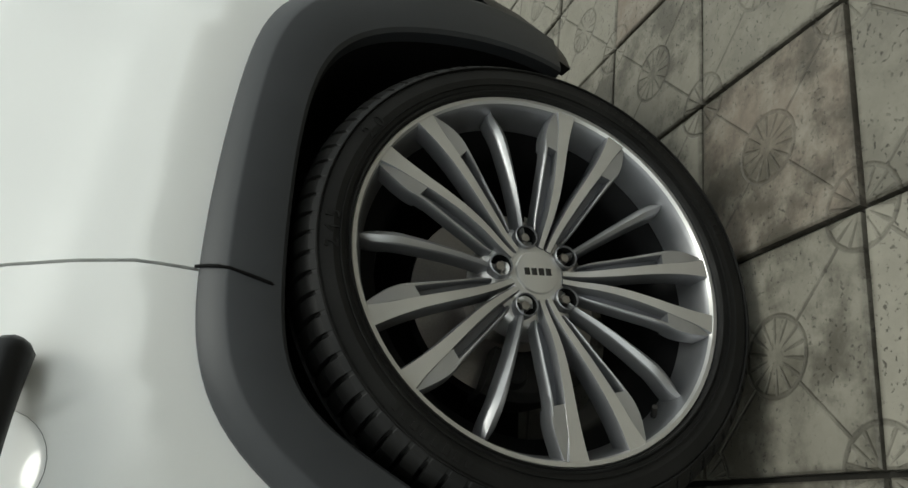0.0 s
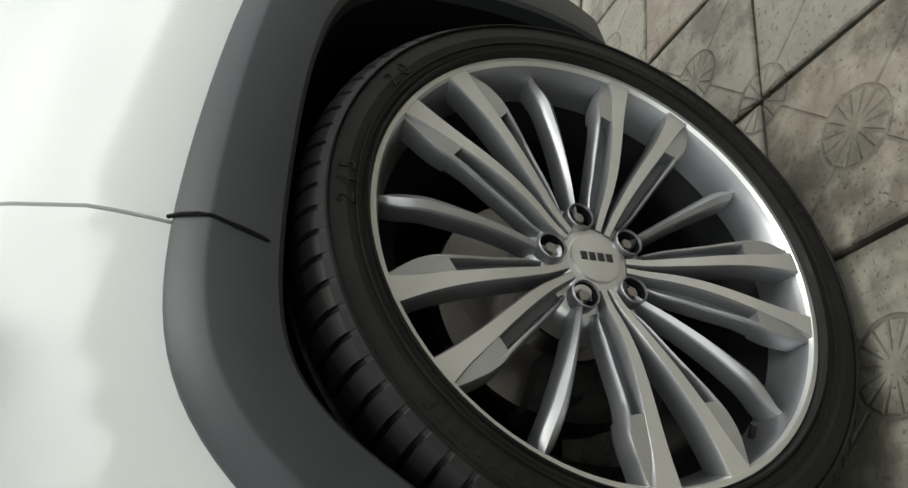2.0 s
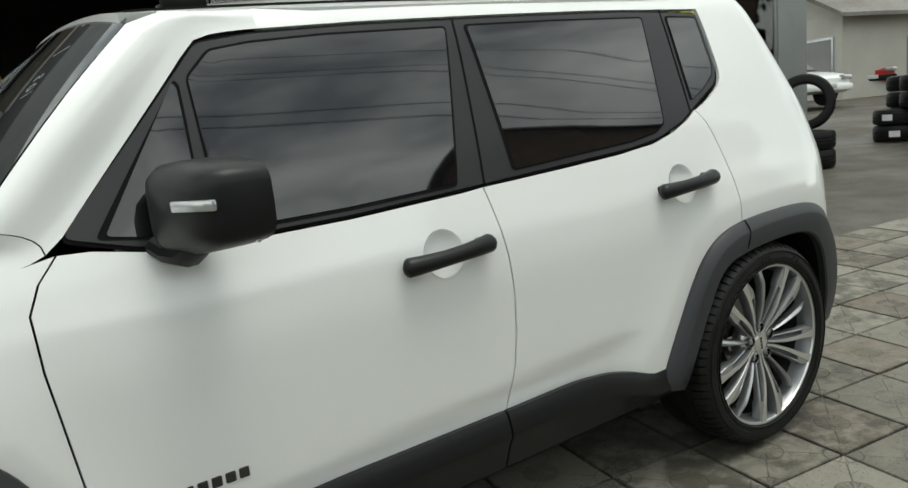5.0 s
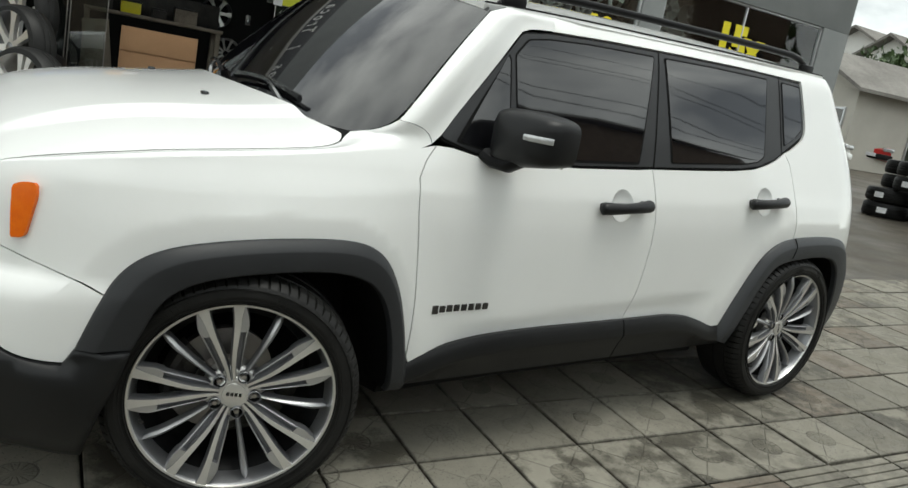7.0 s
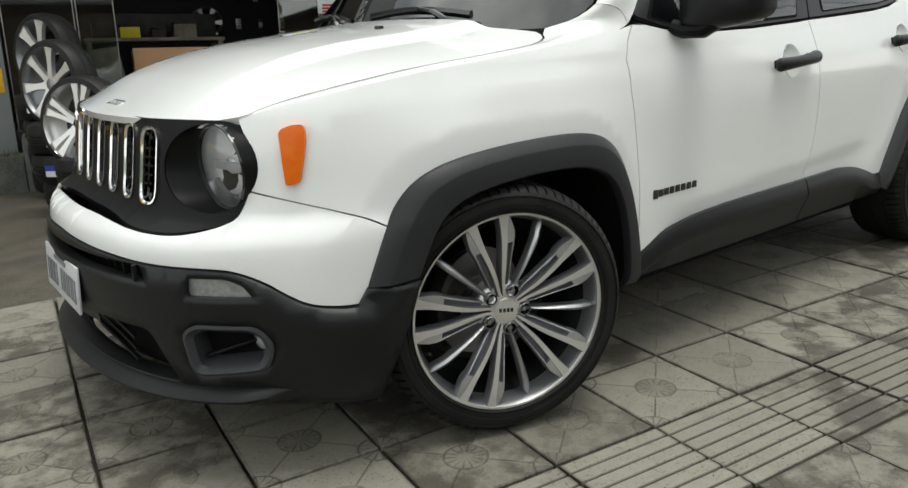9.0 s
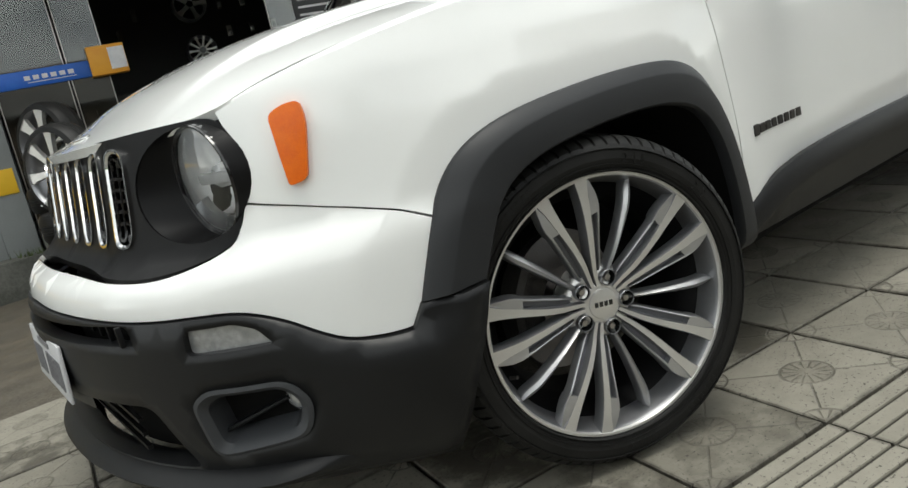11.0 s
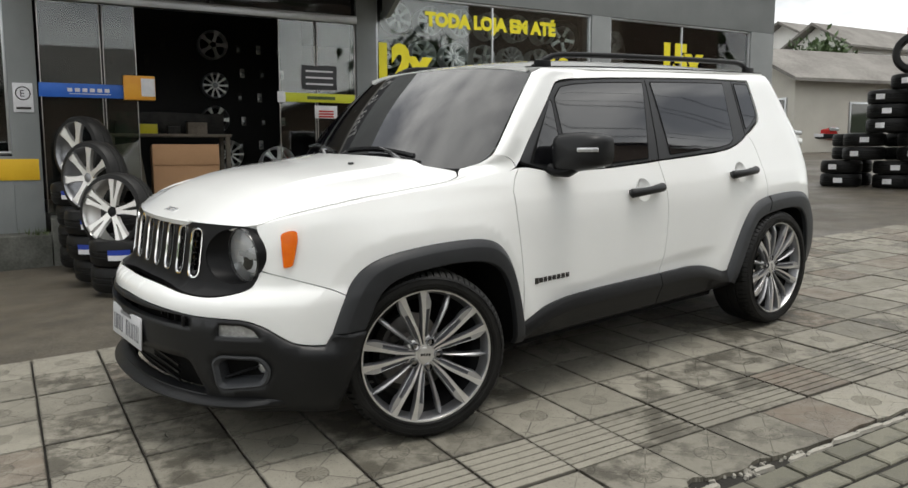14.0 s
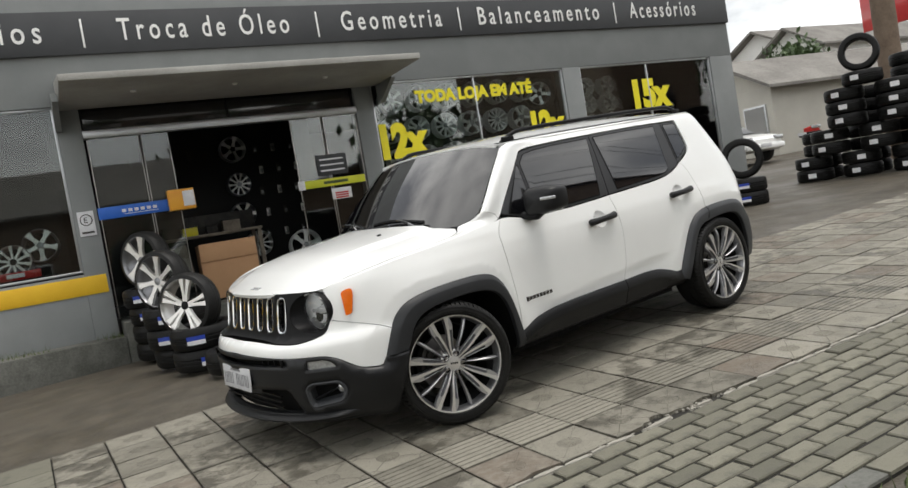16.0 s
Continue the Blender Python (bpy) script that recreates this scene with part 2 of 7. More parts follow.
ASPHALT = plain("asphalt", (0.030, 0.030, 0.024), (0.066, 0.063, 0.052), 0.8, 160, 2, 0.6, 0.006)
BED = plain("dirty_joint", (0.009, 0.008, 0.006), (0.022, 0.020, 0.015), 0.95, 90, 4, 0.4, 0.004)


def tile_material(rosettes):
    """Pressed concrete paving: rosettes in the middle and on the corners, joined by diagonal grooves; each piece has its own grey and dirt."""
    m, nodes, links, bsdf = shader("rosette_tile" if rosettes else "ribbed_tile")
    c = Calc(nodes, links)
    vec, x, y, z = c.xyz()
    info = nodes.new("ShaderNodeObjectInfo")
    rnd = info.outputs["Random"]
    shift = nodes.new("ShaderNodeVectorMath")
    shift.operation = "ADD"
    links.new(vec, shift.inputs[0])
    comb = nodes.new("ShaderNodeCombineXYZ")
    links.new(c("MULTIPLY", rnd, 37.0), comb.inputs[0])
    links.new(c("MULTIPLY", rnd, 91.0), comb.inputs[1])
    links.new(comb.outputs[0], shift.inputs[1])
    v = shift.outputs[0]
    big, mid, pits = c.noise(5.5, 5, 0.6, v), c.noise(15, 6, 0.7, v), c.noise(115, 3, 0.6, v)
    groove = 0.0
    if rosettes:
        ax, ay = c("ABSOLUTE", x), c("ABSOLUTE", y)
        qx, qy = c("SUBTRACT", 0.1665, ax), c("SUBTRACT", 0.1665, ay)
        grooves = []
        for px, py in ((x, y), (qx, qy)):
            r = c("SQRT", c("ADD", c("MULTIPLY", px, px), c("MULTIPLY", py, py)))
            ring = c.step(c("ABSOLUTE", c("SUBTRACT", r, 0.058)), 0.0012, 0.0050, 1.0, 0.0)
            ang = c("ARCTAN2", py, px)
            petal = c.step(c("ABSOLUTE", c("SINE", c("MULTIPLY", ang, 7.0))), 0.16, 0.56, 1.0, 0.0)
            inside = c("MULTIPLY", c("LESS_THAN", r, 0.056), c.step(r, 0.014, 0.024))
            grooves += [ring, c("MULTIPLY", c("MULTIPLY", petal, inside), 0.85)]
        diag = c.step(c("ABSOLUTE", c("SUBTRACT", ax, ay)), 0.0015, 0.0050, 1.0, 0.0)
        rc = c("SQRT", c("ADD", c("MULTIPLY", x, x), c("MULTIPLY", y, y)))
        grooves.append(c("MULTIPLY", diag, c("MULTIPLY", c("GREATER_THAN", rc, 0.058), c("LESS_THAN", rc, 0.178))))
        groove = grooves[0]
        for g in grooves[1:]:
            groove = c("MAXIMUM", groove, g)
        disc = c("MULTIPLY", c.step(rc, 0.050, 0.060, 1.0, 0.0), c.step(c("ADD", mid, c("MULTIPLY", rnd, 0.4)), 0.45, 0.9, 0.04, 0.40))
        groove = c("MULTIPLY", groove, c("MULTIPLY", c.step(mid, 0.25, 0.6, 0.3, 1.0), c.step(c("FRACT", c("MULTIPLY", rnd, 3.7)), 0.0, 0.8, 0.45, 1.0)))
    tone = c("ADD", c("MULTIPLY", rnd, 0.5), c("MULTIPLY", c.step(big, 0.25, 0.75), 0.5))
    col = c.mix(tone, (0.150, 0.141, 0.113), (0.325, 0.306, 0.252))
    stained = c.step(c("FRACT", c("MULTIPLY", rnd, 7.3)), 0.45, 0.75)
    dirt = c("MULTIPLY", c.step(c("ADD", big, c("MULTIPLY", mid, 0.45)), 0.60, 0.84), c("ADD", 0.30, c("MULTIPLY", stained, 0.70)))
    warm = c("MULTIPLY", c.step(c("FRACT", c("MULTIPLY", rnd, 13.7)), 0.80, 0.86), c.step(mid, 0.3, 0.6, 0.2, 0.6))
    col = c.mix(warm, col, (0.13, 0.090, 0.066))
    col = c.mix(c("MULTIPLY", dirt, 0.85), col, (0.042, 0.037, 0.026))
    place = nodes.new("ShaderNodeNewGeometry").outputs["Position"]
    wide = c("MULTIPLY", c.step(c.noise(1.15, 5, 0.62, place, 0.6), 0.54, 0.70), c.step(c.noise(7, 4, 0.6, place), 0.30, 0.62, 0.35, 1.0))
    col = c.mix(c("MULTIPLY", wide, 0.68), col, (0.046, 0.041, 0.029))
    speck = c("MULTIPLY", c.step(pits, 0.60, 0.65), c.step(big, 0.34, 0.56))
    col = c.mix(c("MULTIPLY", speck, 0.85), col, (0.040, 0.036, 0.028))
    if rosettes:
        col = c.mix(disc, col, (0.080, 0.072, 0.052))
        col = c.mix(c("MULTIPLY", groove, 0.66), col, (0.050, 0.045, 0.034))
    else:
        # grooves between the ribs are coloured darker with depth
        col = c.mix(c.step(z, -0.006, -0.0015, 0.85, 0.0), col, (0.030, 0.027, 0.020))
    edge = c("MAXIMUM", c("ABSOLUTE", x), c("ABSOLUTE", y))
    col = c.mix(c("MULTIPLY", c.step(edge, 0.150, 0.164), c.step(mid, 0.35, 0.6, 0.25, 0.8)), col, (0.045, 0.040, 0.030))
    links.new(col, bsdf.inputs["Base Color"])
    links.new(c.step(big, 0.3, 0.75, 0.85, 0.50), bsdf.inputs["Roughness"])
    h = c("ADD", c("MULTIPLY", pits, 0.12), c("MULTIPLY", mid, 0.25))
    if rosettes:
        h = c("SUBTRACT", h, groove)
    h = c("SUBTRACT", h, c("MULTIPLY", speck, 0.4))
    c.bump(h, 0.8, 0.004, bsdf)
    return m


TILE, RIBBED = tile_material(True), tile_material(False)


def paver_material():
    m, nodes, links, bsdf = shader("grey_paver")
    c = Calc(nodes, links)
    vec = c.xyz()[0]
    rnd = nodes.new("ShaderNodeObjectInfo").outputs["Random"]
    geo = nodes.new("ShaderNodeNewGeometry").outputs["Random Per Island"]
    mid, pits = c.noise(9, 5, 0.65, vec), c.noise(130, 3, 0.6, vec)
    tone = c("FRACT", c("ADD", rnd, geo))
    col = c.mix(tone, (0.100, 0.096, 0.072), (0.190, 0.182, 0.140))
    col = c.mix(c.step(mid, 0.48, 0.75), col, (0.08, 0.078, 0.062))
    col = c.mix(c("MULTIPLY", c.step(pits, 0.55, 0.7), 0.5), col, (0.06, 0.058, 0.048))
    links.new(col, bsdf.inputs["Base Color"])
    bsdf.inputs["Roughness"].default_value = 0.75
    c.bump(c("ADD", pits, c("MULTIPLY", mid, 1.5)), 0.5, 0.004, bsdf)
    return m


PAVER = paver_material()

# ---- mesh helpers ----
from mathutils.geometry import delaunay_2d_cdt


def bm_object(name, bm, materials, parent=None, smooth=True, label=""):
    me = bpy.data.meshes.new(name)
    bm.to_mesh(me)
    bm.free()
    for m in (materials if isinstance(materials, (list, tuple)) else [materials]):
        me.materials.append(m)
    if smooth:
        me.shade_smooth()
        me.set_sharp_from_angle(angle=radians(38))
    ob = new(name, me)
    if parent:
        ob.parent = parent
    if label:
        tagged(ob, label)
    return ob


def part(name, bm, material, parent, label="", smooth=True):
    """One mesh object under a thing or under a part, in the parent's own axes."""
    return bm_object(name, bm, material, parent, smooth, label)


def thing(name, label, category, m=None, group="", kind=""):
    """An Empty at the base of a thing, to carry its parts."""
    ob = new(name)
    ob.empty_display_size = 0.1
    if m is not None:
        ob.matrix_world = m
    return tagged(ob, label, category, group, kind)


def add_box(bm, x0, x1, y0, y1, z0, z1, bevel=0.0, m=None, mat=0):
    vs = [bm.verts.new((x, y, z)) for x in (x0, x1) for y in (y0, y1) for z in (z0, z1)]
    fs = [bm.faces.new([vs[i] for i in q]) for q in ((0, 1, 3, 2), (4, 6, 7, 5), (0, 4, 5, 1), (2, 3, 7, 6), (0, 2, 6, 4), (1, 5, 7, 3))]
    for f in fs:
        f.material_index = mat
    geom = vs
    if bevel:
        es = list({e for f in fs for e in f.edges})
        r = bmesh.ops.bevel(bm, geom=es, offset=bevel, segments=2, profile=0.5, affect="EDGES", clamp_overlap=True)
        geom = list({v for f in r["faces"] for v in f.verts} | {v for v in vs if v.is_valid})
        for f in r["faces"]:
            f.material_index = mat
    if m is not None:
        bmesh.ops.transform(bm, matrix=m, verts=[v for v in geom if v.is_valid])
    return bm


def box(x0, x1, y0, y1, z0, z1, bevel=0.004, m=None):
    return add_box(bmesh.new(), x0, x1, y0, y1, z0, z1, bevel, m)


def lathe(profile, n=48, bm=None, axis="y", closed=False, a0=0.0, a1=2 * math.pi, mats=None):
    """Revolves (radius, offset) pairs round an axis."""
    bm = bm or bmesh.new()
    full = abs(a1 - a0 - 2 * math.pi) < 1e-6
    rings = []
    for k in range(n if full else n + 1):
        a = a0 + (a1 - a0) * k / n
        ca, sa = math.cos(a), math.sin(a)
        ring = []
        for r, o in profile:
            co = {"y": (r * ca, o, r * sa), "z": (r * ca, r * sa, o), "x": (o, r * ca, r * sa)}[axis]
            ring.append(bm.verts.new(co))
        rings.append(ring)
    for k in range(n):
        p, q = rings[k], rings[(k + 1) % len(rings)]
        for i in range(len(profile) - (0 if closed else 1)):
            j = (i + 1) % len(profile)
            f = bm.faces.new((p[i], q[i], q[j], p[j]))
            if mats:
                f.material_index = mats[i]
    bmesh.ops.remove_doubles(bm, verts=bm.verts, dist=1e-6)
    bmesh.ops.recalc_face_normals(bm, faces=bm.faces)
    return bm


def tube(points, radius, n=8, bm=None, flat=1.0, caps=True):
    """A bar along 3D points."""
    bm = bm or bmesh.new()
    pts = [Vector(p) for p in points]
    rings = []
    for i, p in enumerate(pts):
        d = (pts[min(i + 1, len(pts) - 1)] - pts[max(i - 1, 0)]).normalized()
        ref = Vector((0, 0, 1)) if abs(d.z) < 0.9 else Vector((1, 0, 0))
        u = d.cross(ref).normalized()
        v = u.cross(d).normalized()
        r = radius[i] if isinstance(radius, (list, tuple)) else radius
        rings.append([bm.verts.new(p + u * r * math.cos(a) + v * r * flat * math.sin(a)) for a in (2 * math.pi * k / n for k in range(n))])
    for p, q in zip(rings, rings[1:]):
        for i in range(n):
            bm.faces.new((p[i], p[(i + 1) % n], q[(i + 1) % n], q[i]))
    if caps:
        bm.faces.new(rings[0][::-1])
        bm.faces.new(rings[-1])
    return bm


def curve(*knots):
    """A smooth monotone curve through (x, y) knots."""
    xs, ys = np.array([k[0] for k in knots], float), np.array([k[1] for k in knots], float)
    h, d = np.diff(xs), np.diff(ys) / np.diff(xs)
    m = np.zeros(len(xs))
    m[0], m[-1] = d[0], d[-1]
    for i in range(1, len(xs) - 1):
        if d[i - 1] * d[i] > 0:
            w1, w2 = 2 * h[i] + h[i - 1], h[i] + 2 * h[i - 1]
            m[i] = (w1 + w2) / (w1 / d[i - 1] + w2 / d[i])

    def f(x):
        x = min(max(x, xs[0]), xs[-1])
        i = min(int(np.searchsorted(xs, x, side="right")) - 1, len(h) - 1)
        t = (x - xs[i]) / h[i]
        return float(ys[i] * (1 + 2 * t) * (1 - t) ** 2 + h[i] * m[i] * t * (1 - t) ** 2 + ys[i + 1] * t * t * (3 - 2 * t) + h[i] * m[i + 1] * t * t * (t - 1))
    return f


def smooth01(v, low, high):
    t = min(max((v - low) / (high - low), 0.0), 1.0)
    return t * t * (3 - 2 * t)


def rounded(points, radius=0.02, n=4):
    """A closed 2D outline with its corners rounded; a point may carry its own radius as a third number."""
    out = []
    k = len(points)
    for i in range(k):
        p, a, b = (Vector(points[j % k][:2]) for j in (i, i - 1, i + 1))
        r = points[i][2] if len(points[i]) > 2 else radius
        da, db = (a - p), (b - p)
        r = min(r, da.length * 0.45, db.length * 0.45)
        if r < 1e-4:
            out.append(p)
            continue
        s, e = p + da.normalized() * r, p + db.normalized() * r
        for j in range(n + 1):
            t = j / n
            out.append(s * (1 - t) ** 2 + p * 2 * t * (1 - t) + e * t * t)
    return [(v.x, v.y) for v in out]


def spread(points, step):
    """Adds points along a closed 2D outline so that no edge is longer than step."""
    out = []
    for a, b in zip(points, points[1:] + points[:1]):
        n = max(1, math.ceil(math.dist(a, b) / step))
        out += [(a[0] + (b[0] - a[0]) * k / n, a[1] + (b[1] - a[1]) * k / n) for k in range(n)]
    return out


def eased(points, n=2):
    """An open outline with its corners cut round; the ends stay."""
    for _ in range(n):
        out = [points[0]]
        for a, b in zip(points, points[1:]):
            out += [(a[0] * 0.75 + b[0] * 0.25, a[1] * 0.75 + b[1] * 0.25), (a[0] * 0.25 + b[0] * 0.75, a[1] * 0.25 + b[1] * 0.75)]
        points = out + [points[-1]]
    return points


def inside(p, poly):
    x, y = p
    r = False
    for (x0, y0), (x1, y1) in zip(poly, poly[1:] + poly[:1]):
        if (y0 > y) != (y1 > y) and x < (x1 - x0) * (y - y0) / (y1 - y0) + x0:
            r = not r
    return r


def sheet(name, outline, where, material, parent, holes=(), step=0.03, lip=0.012, label="", flip=False, offset=0.0, lift=None):
    """A panel on a curved surface: a 2D outline with holes, laid on where(u, v), its rim turned inwards by lip."""
    loops = [spread(list(l), step) for l in (outline, *holes)]
    co, edges = [], []
    for l in loops:
        b = len(co)
        co += l
        edges += [(b + i, b + (i + 1) % len(l)) for i in range(len(l))]
    nb = len(co)
    us, vs = [p[0] for p in loops[0]], [p[1] for p in loops[0]]
    row = 0
    v = min(vs) + step * 0.5
    while v < max(vs):
        u = min(us) + step * (0.5 + 0.5 * (row % 2))
        while u < max(us):
            p = (u, v)
            if inside(p, loops[0]) and not any(inside(p, h) for h in loops[1:]) and min(abs(p[0] - q[0]) + abs(p[1] - q[1]) for q in co[:nb]) > step * 0.55:
                co.append(p)
            u += step
        v += step * 0.87
        row += 1
    verts, _, faces, ov, _, _ = delaunay_2d_cdt([Vector(c) for c in co], edges, [], 0, 1e-6)
    tri = []
    for f in faces:
        c = sum((verts[i] for i in f), Vector((0, 0))) / len(f)
        if inside(c, loops[0]) and not any(inside(c, h) for h in loops[1:]):
            tri.append(f)
    e = 1e-3

    def normal(u, v):
        n = (Vector(where(u + e, v)) - Vector(where(u - e, v))).cross(Vector(where(u, v + e)) - Vector(where(u, v - e)))
        n = n.normalized() if n.length > 1e-12 else Vector((0, 0, 1))
        return -n if flip else n
    ns = [normal(*p) for p in verts]
    ps = [Vector(where(*p)) + n * (offset + (lift(*p) if lift else 0.0)) for p, n in zip(verts, ns)]
    fs = [tuple(reversed(f)) if flip else tuple(f) for f in tri]
    count = {}
    for f in fs:
        for a, b in zip(f, f[1:] + f[:1]):
            count[(a, b)] = 1
    rim = [(a, b) for a, b in count if (b, a) not in count]
    low = {}
    allp, alln = list(ps), list(ns)
    if lip:
        for a, b in rim:
            for i in (a, b):
                if i not in low:
                    low[i] = len(allp)
                    allp.append(ps[i] - ns[i] * lip)
                    alln.append(ns[i])
        walls = [(b, a, low[a], low[b]) for a, b in rim]
    else:
        walls = []
    me = bpy.data.meshes.new(name)
    me.from_pydata([tuple(p) for p in allp], [], fs + walls)
    me.materials.append(material)
    me.shade_smooth()
    if walls:
        flat = np.ones(len(me.polygons), bool)
        flat[len(fs):] = False
        me.polygons.foreach_set("use_smooth", flat)
    if lift is None:
        me.normals_split_custom_set_from_vertices([tuple(n) for n in alln]) if not walls else me.normals_split_custom_set([tuple(alln[l.vertex_index]) if l.index < sum(len(f) for f in fs) else (0, 0, 0) for l in me.loops])
    me.update()
    ob = new(name, me)
    ob.parent = parent
    if label:
        tagged(ob, label)
    return ob


def lettering(name, text, size, material, parent, m, depth=0.004, label="", squeeze=1.0, bold=0.0, spacing=1.0):
    """Raised letters in the built-in font, as one mesh."""
    cu = bpy.data.curves.new(name, "FONT")
    cu.body, cu.size, cu.extrude, cu.resolution_u, cu.offset, cu.space_character = text, size, depth, 3, bold, spacing
    tmp = bpy.data.objects.new(name, cu)
    me = bpy.data.meshes.new_from_object(tmp)
    bpy.data.objects.remove(tmp)
    me.materials.clear()
    me.materials.append(material)
    ob = new(name, me)
    ob.parent = parent
    ob.matrix_local = m @ Matrix.Diagonal((squeeze, 1, 1, 1))
    if label:
        tagged(ob, label)
    return ob

# ---- ground ----
GRID = LEVEL @ pose(0.6136, -1.2152, 0, 0, 0, -7.5)      # pavement axes: x along the kerb, origin on a joint
PITCH = 0.333
BUILD_YAW = -9.58
HOUSE_AT = LEVEL @ Vector((-0.085, 6.08, 0.0))
SHOP = Matrix.Translation(HOUSE_AT) @ pose(0, 0, 0, 0, 0, BUILD_YAW)   # facade axes: x along the front, y into the shop


def ground_height(x, y):
    """Height of the ground in the upright world: the sloping pavement near by, levelling out far away and towards the shop."""
    g = LEVEL.inverted() @ Vector((x, y, 0))
    n = LEVEL @ Vector((0, 0, 1))
    z = -(n.x * x + n.y * y) / n.z
    s = SHOP.inverted() @ Vector((x, y, 0))
    z -= 0.20 * smooth01(s.y, -4.7, 0.0) * (1 - smooth01(s.x, 2.0, 9.0) * 0.8)
    far = smooth01(math.hypot(x - 2, y), 16, 60)
    return z * (1 - far) + far * (z * 0.15 + 0.2) - 0.03


bm = bmesh.new()
xs = [-2500, -900, -300, -120, -60, -40, -28] + [-20 + i * 1.0 for i in range(56)] + [40, 50, 70, 120, 300, 900, 2500]
ys = [-2500, -900, -300, -120, -60, -40, -28] + [-20 + i * 1.0 for i in range(50)] + [34, 44, 64, 120, 300, 900, 2500]
gv = [[bm.verts.new((x, y, ground_height(x, y))) for y in ys] for x in xs]
for i in range(len(xs) - 1):
    for j in range(len(ys) - 1):
        bm.faces.new((gv[i][j], gv[i + 1][j], gv[i + 1][j + 1], gv[i][j + 1]))
tagged(bm_object("ground", bm, FORECOURT), "damp brown concrete forecourt with stains in front of the shop", "ground", kind="structure")

# the street beyond the pavers
bm = bmesh.new()
add_box(bm, -30, 40, -9.5, -1.78, -0.25, -0.03)
street = bm_object("road", bm, ASPHALT)
street.matrix_world = GRID
tagged(street, "dark worn asphalt road beside the pavers", "road", kind="structure")

bm = bmesh.new()
add_box(bm, -9.0, 16.0, -1.78, 7 * PITCH + 0.004, -0.3, -0.016)
pavement = bm_object("pavement", bm, BED)
pavement.matrix_world = GRID
tagged(pavement, "dirty joints and bed of a grey concrete tile pavement", "pavement", kind="structure")

# ---- the car: x runs from the nose (-) to the tail (+), front axle at x = 0, its near side at -y ----
suv = thing("suv", "white compact SUV with grey-black plastic cladding parked on the pavement", "car", LEVEL.copy())
XC, XR = 0.12, 2.72
half_width = curve((0.18, 0.80), (0.26, 0.855), (0.36, 0.882), (0.5, 0.892), (0.66, 0.899), (0.8, 0.902), (0.9, 0.894), (0.97, 0.876), (1.03, 0.858), (1.12, 0.832), (1.2, 0.806), (1.3, 0.772), (1.4, 0.735), (1.45, 0.712), (1.48, 0.690), (1.52, 0.655))
nose_x = curve((0.18, -0.785), (0.24, -0.842), (0.34, -0.862), (0.5, -0.868), (0.57, -0.868), (0.615, -0.858), (0.635, -0.842), (0.652, -0.800), (0.668, -0.774), (0.70, -0.762), (0.74, -0.753), (0.82, -0.738), (0.90, -0.720), (0.96, -0.69), (1.1, -0.64))
tail_x = curve((0.2, 3.28), (0.3, 3.35), (0.45, 3.375), (0.6, 3.36), (0.68, 3.30), (0.9, 3.28), (1.05, 3.24), (1.2, 3.16), (1.4, 3.02), (1.48, 2.95), (1.52, 2.9))
FP, FQ, RP, RQ = 3.6, 2.15, 3.6, 2.3
S_TAB = np.linspace(0, math.pi / 2, 400)


def plan(s, xc, xe, w, p, q):
    return xc + (xe - xc) * math.sin(s) ** (2 / p), w * max(math.cos(s), 0.0) ** (2 / q)


def arc_table(xc, xe, w, p, q):
    pts = np.array([plan(s, xc, xe, w, p, q) for s in S_TAB])
    return np.concatenate([[0], np.cumsum(np.hypot(*np.diff(pts, axis=0).T))])


F_ARC, R_ARC = arc_table(XC, -0.80, 0.9, FP, FQ), arc_table(XR, 3.3, 0.9, RP, RQ)
A_NOSE, A_TAIL = XC - F_ARC[-1], XR + R_ARC[-1]     # parameters of the middle of the nose and of the tail


ARCH_LIPS = (((-0.423, 0.495), (-0.365, 0.64), (-0.325, 0.708), (-0.26, 0.752), (-0.15, 0.773), (0.02, 0.788), (0.2, 0.785), (0.30, 0.770), (0.36, 0.735), (0.41, 0.67), (0.49, 0.50), (0.53, 0.37)),
             ((2.08, 0.41), (2.165, 0.53), (2.25, 0.68), (2.33, 0.755), (2.47, 0.783), (2.62, 0.790), (2.80, 0.786), (2.93, 0.745), (3.03, 0.60), (3.07, 0.50)))


def softened(line):
    """A polyline with its corners rounded twice over."""
    for _ in range(3):
        out = [line[0]]
        for a, b in zip(line, line[1:]):
            out += [tuple(p * 0.75 + q * 0.25 for p, q in zip(a, b)), tuple(p * 0.25 + q * 0.75 for p, q in zip(a, b))]
        line = out + [line[-1]]
    return line


ARCH_LINES = [softened(line) for line in ARCH_LIPS]


def lip_distance(x, z):
    d = 9.0
    line = ARCH_LINES[0] if x < 1.2 else ARCH_LINES[1]
    for (x0, z0), (x1, z1) in zip(line, line[1:]):
        t = min(max(((x - x0) * (x1 - x0) + (z - z0) * (z1 - z0)) / ((x1 - x0) ** 2 + (z1 - z0) ** 2), 0.0), 1.0)
        d = min(d, math.hypot(x - x0 - t * (x1 - x0), z - z0 - t * (z1 - z0)))
    return d


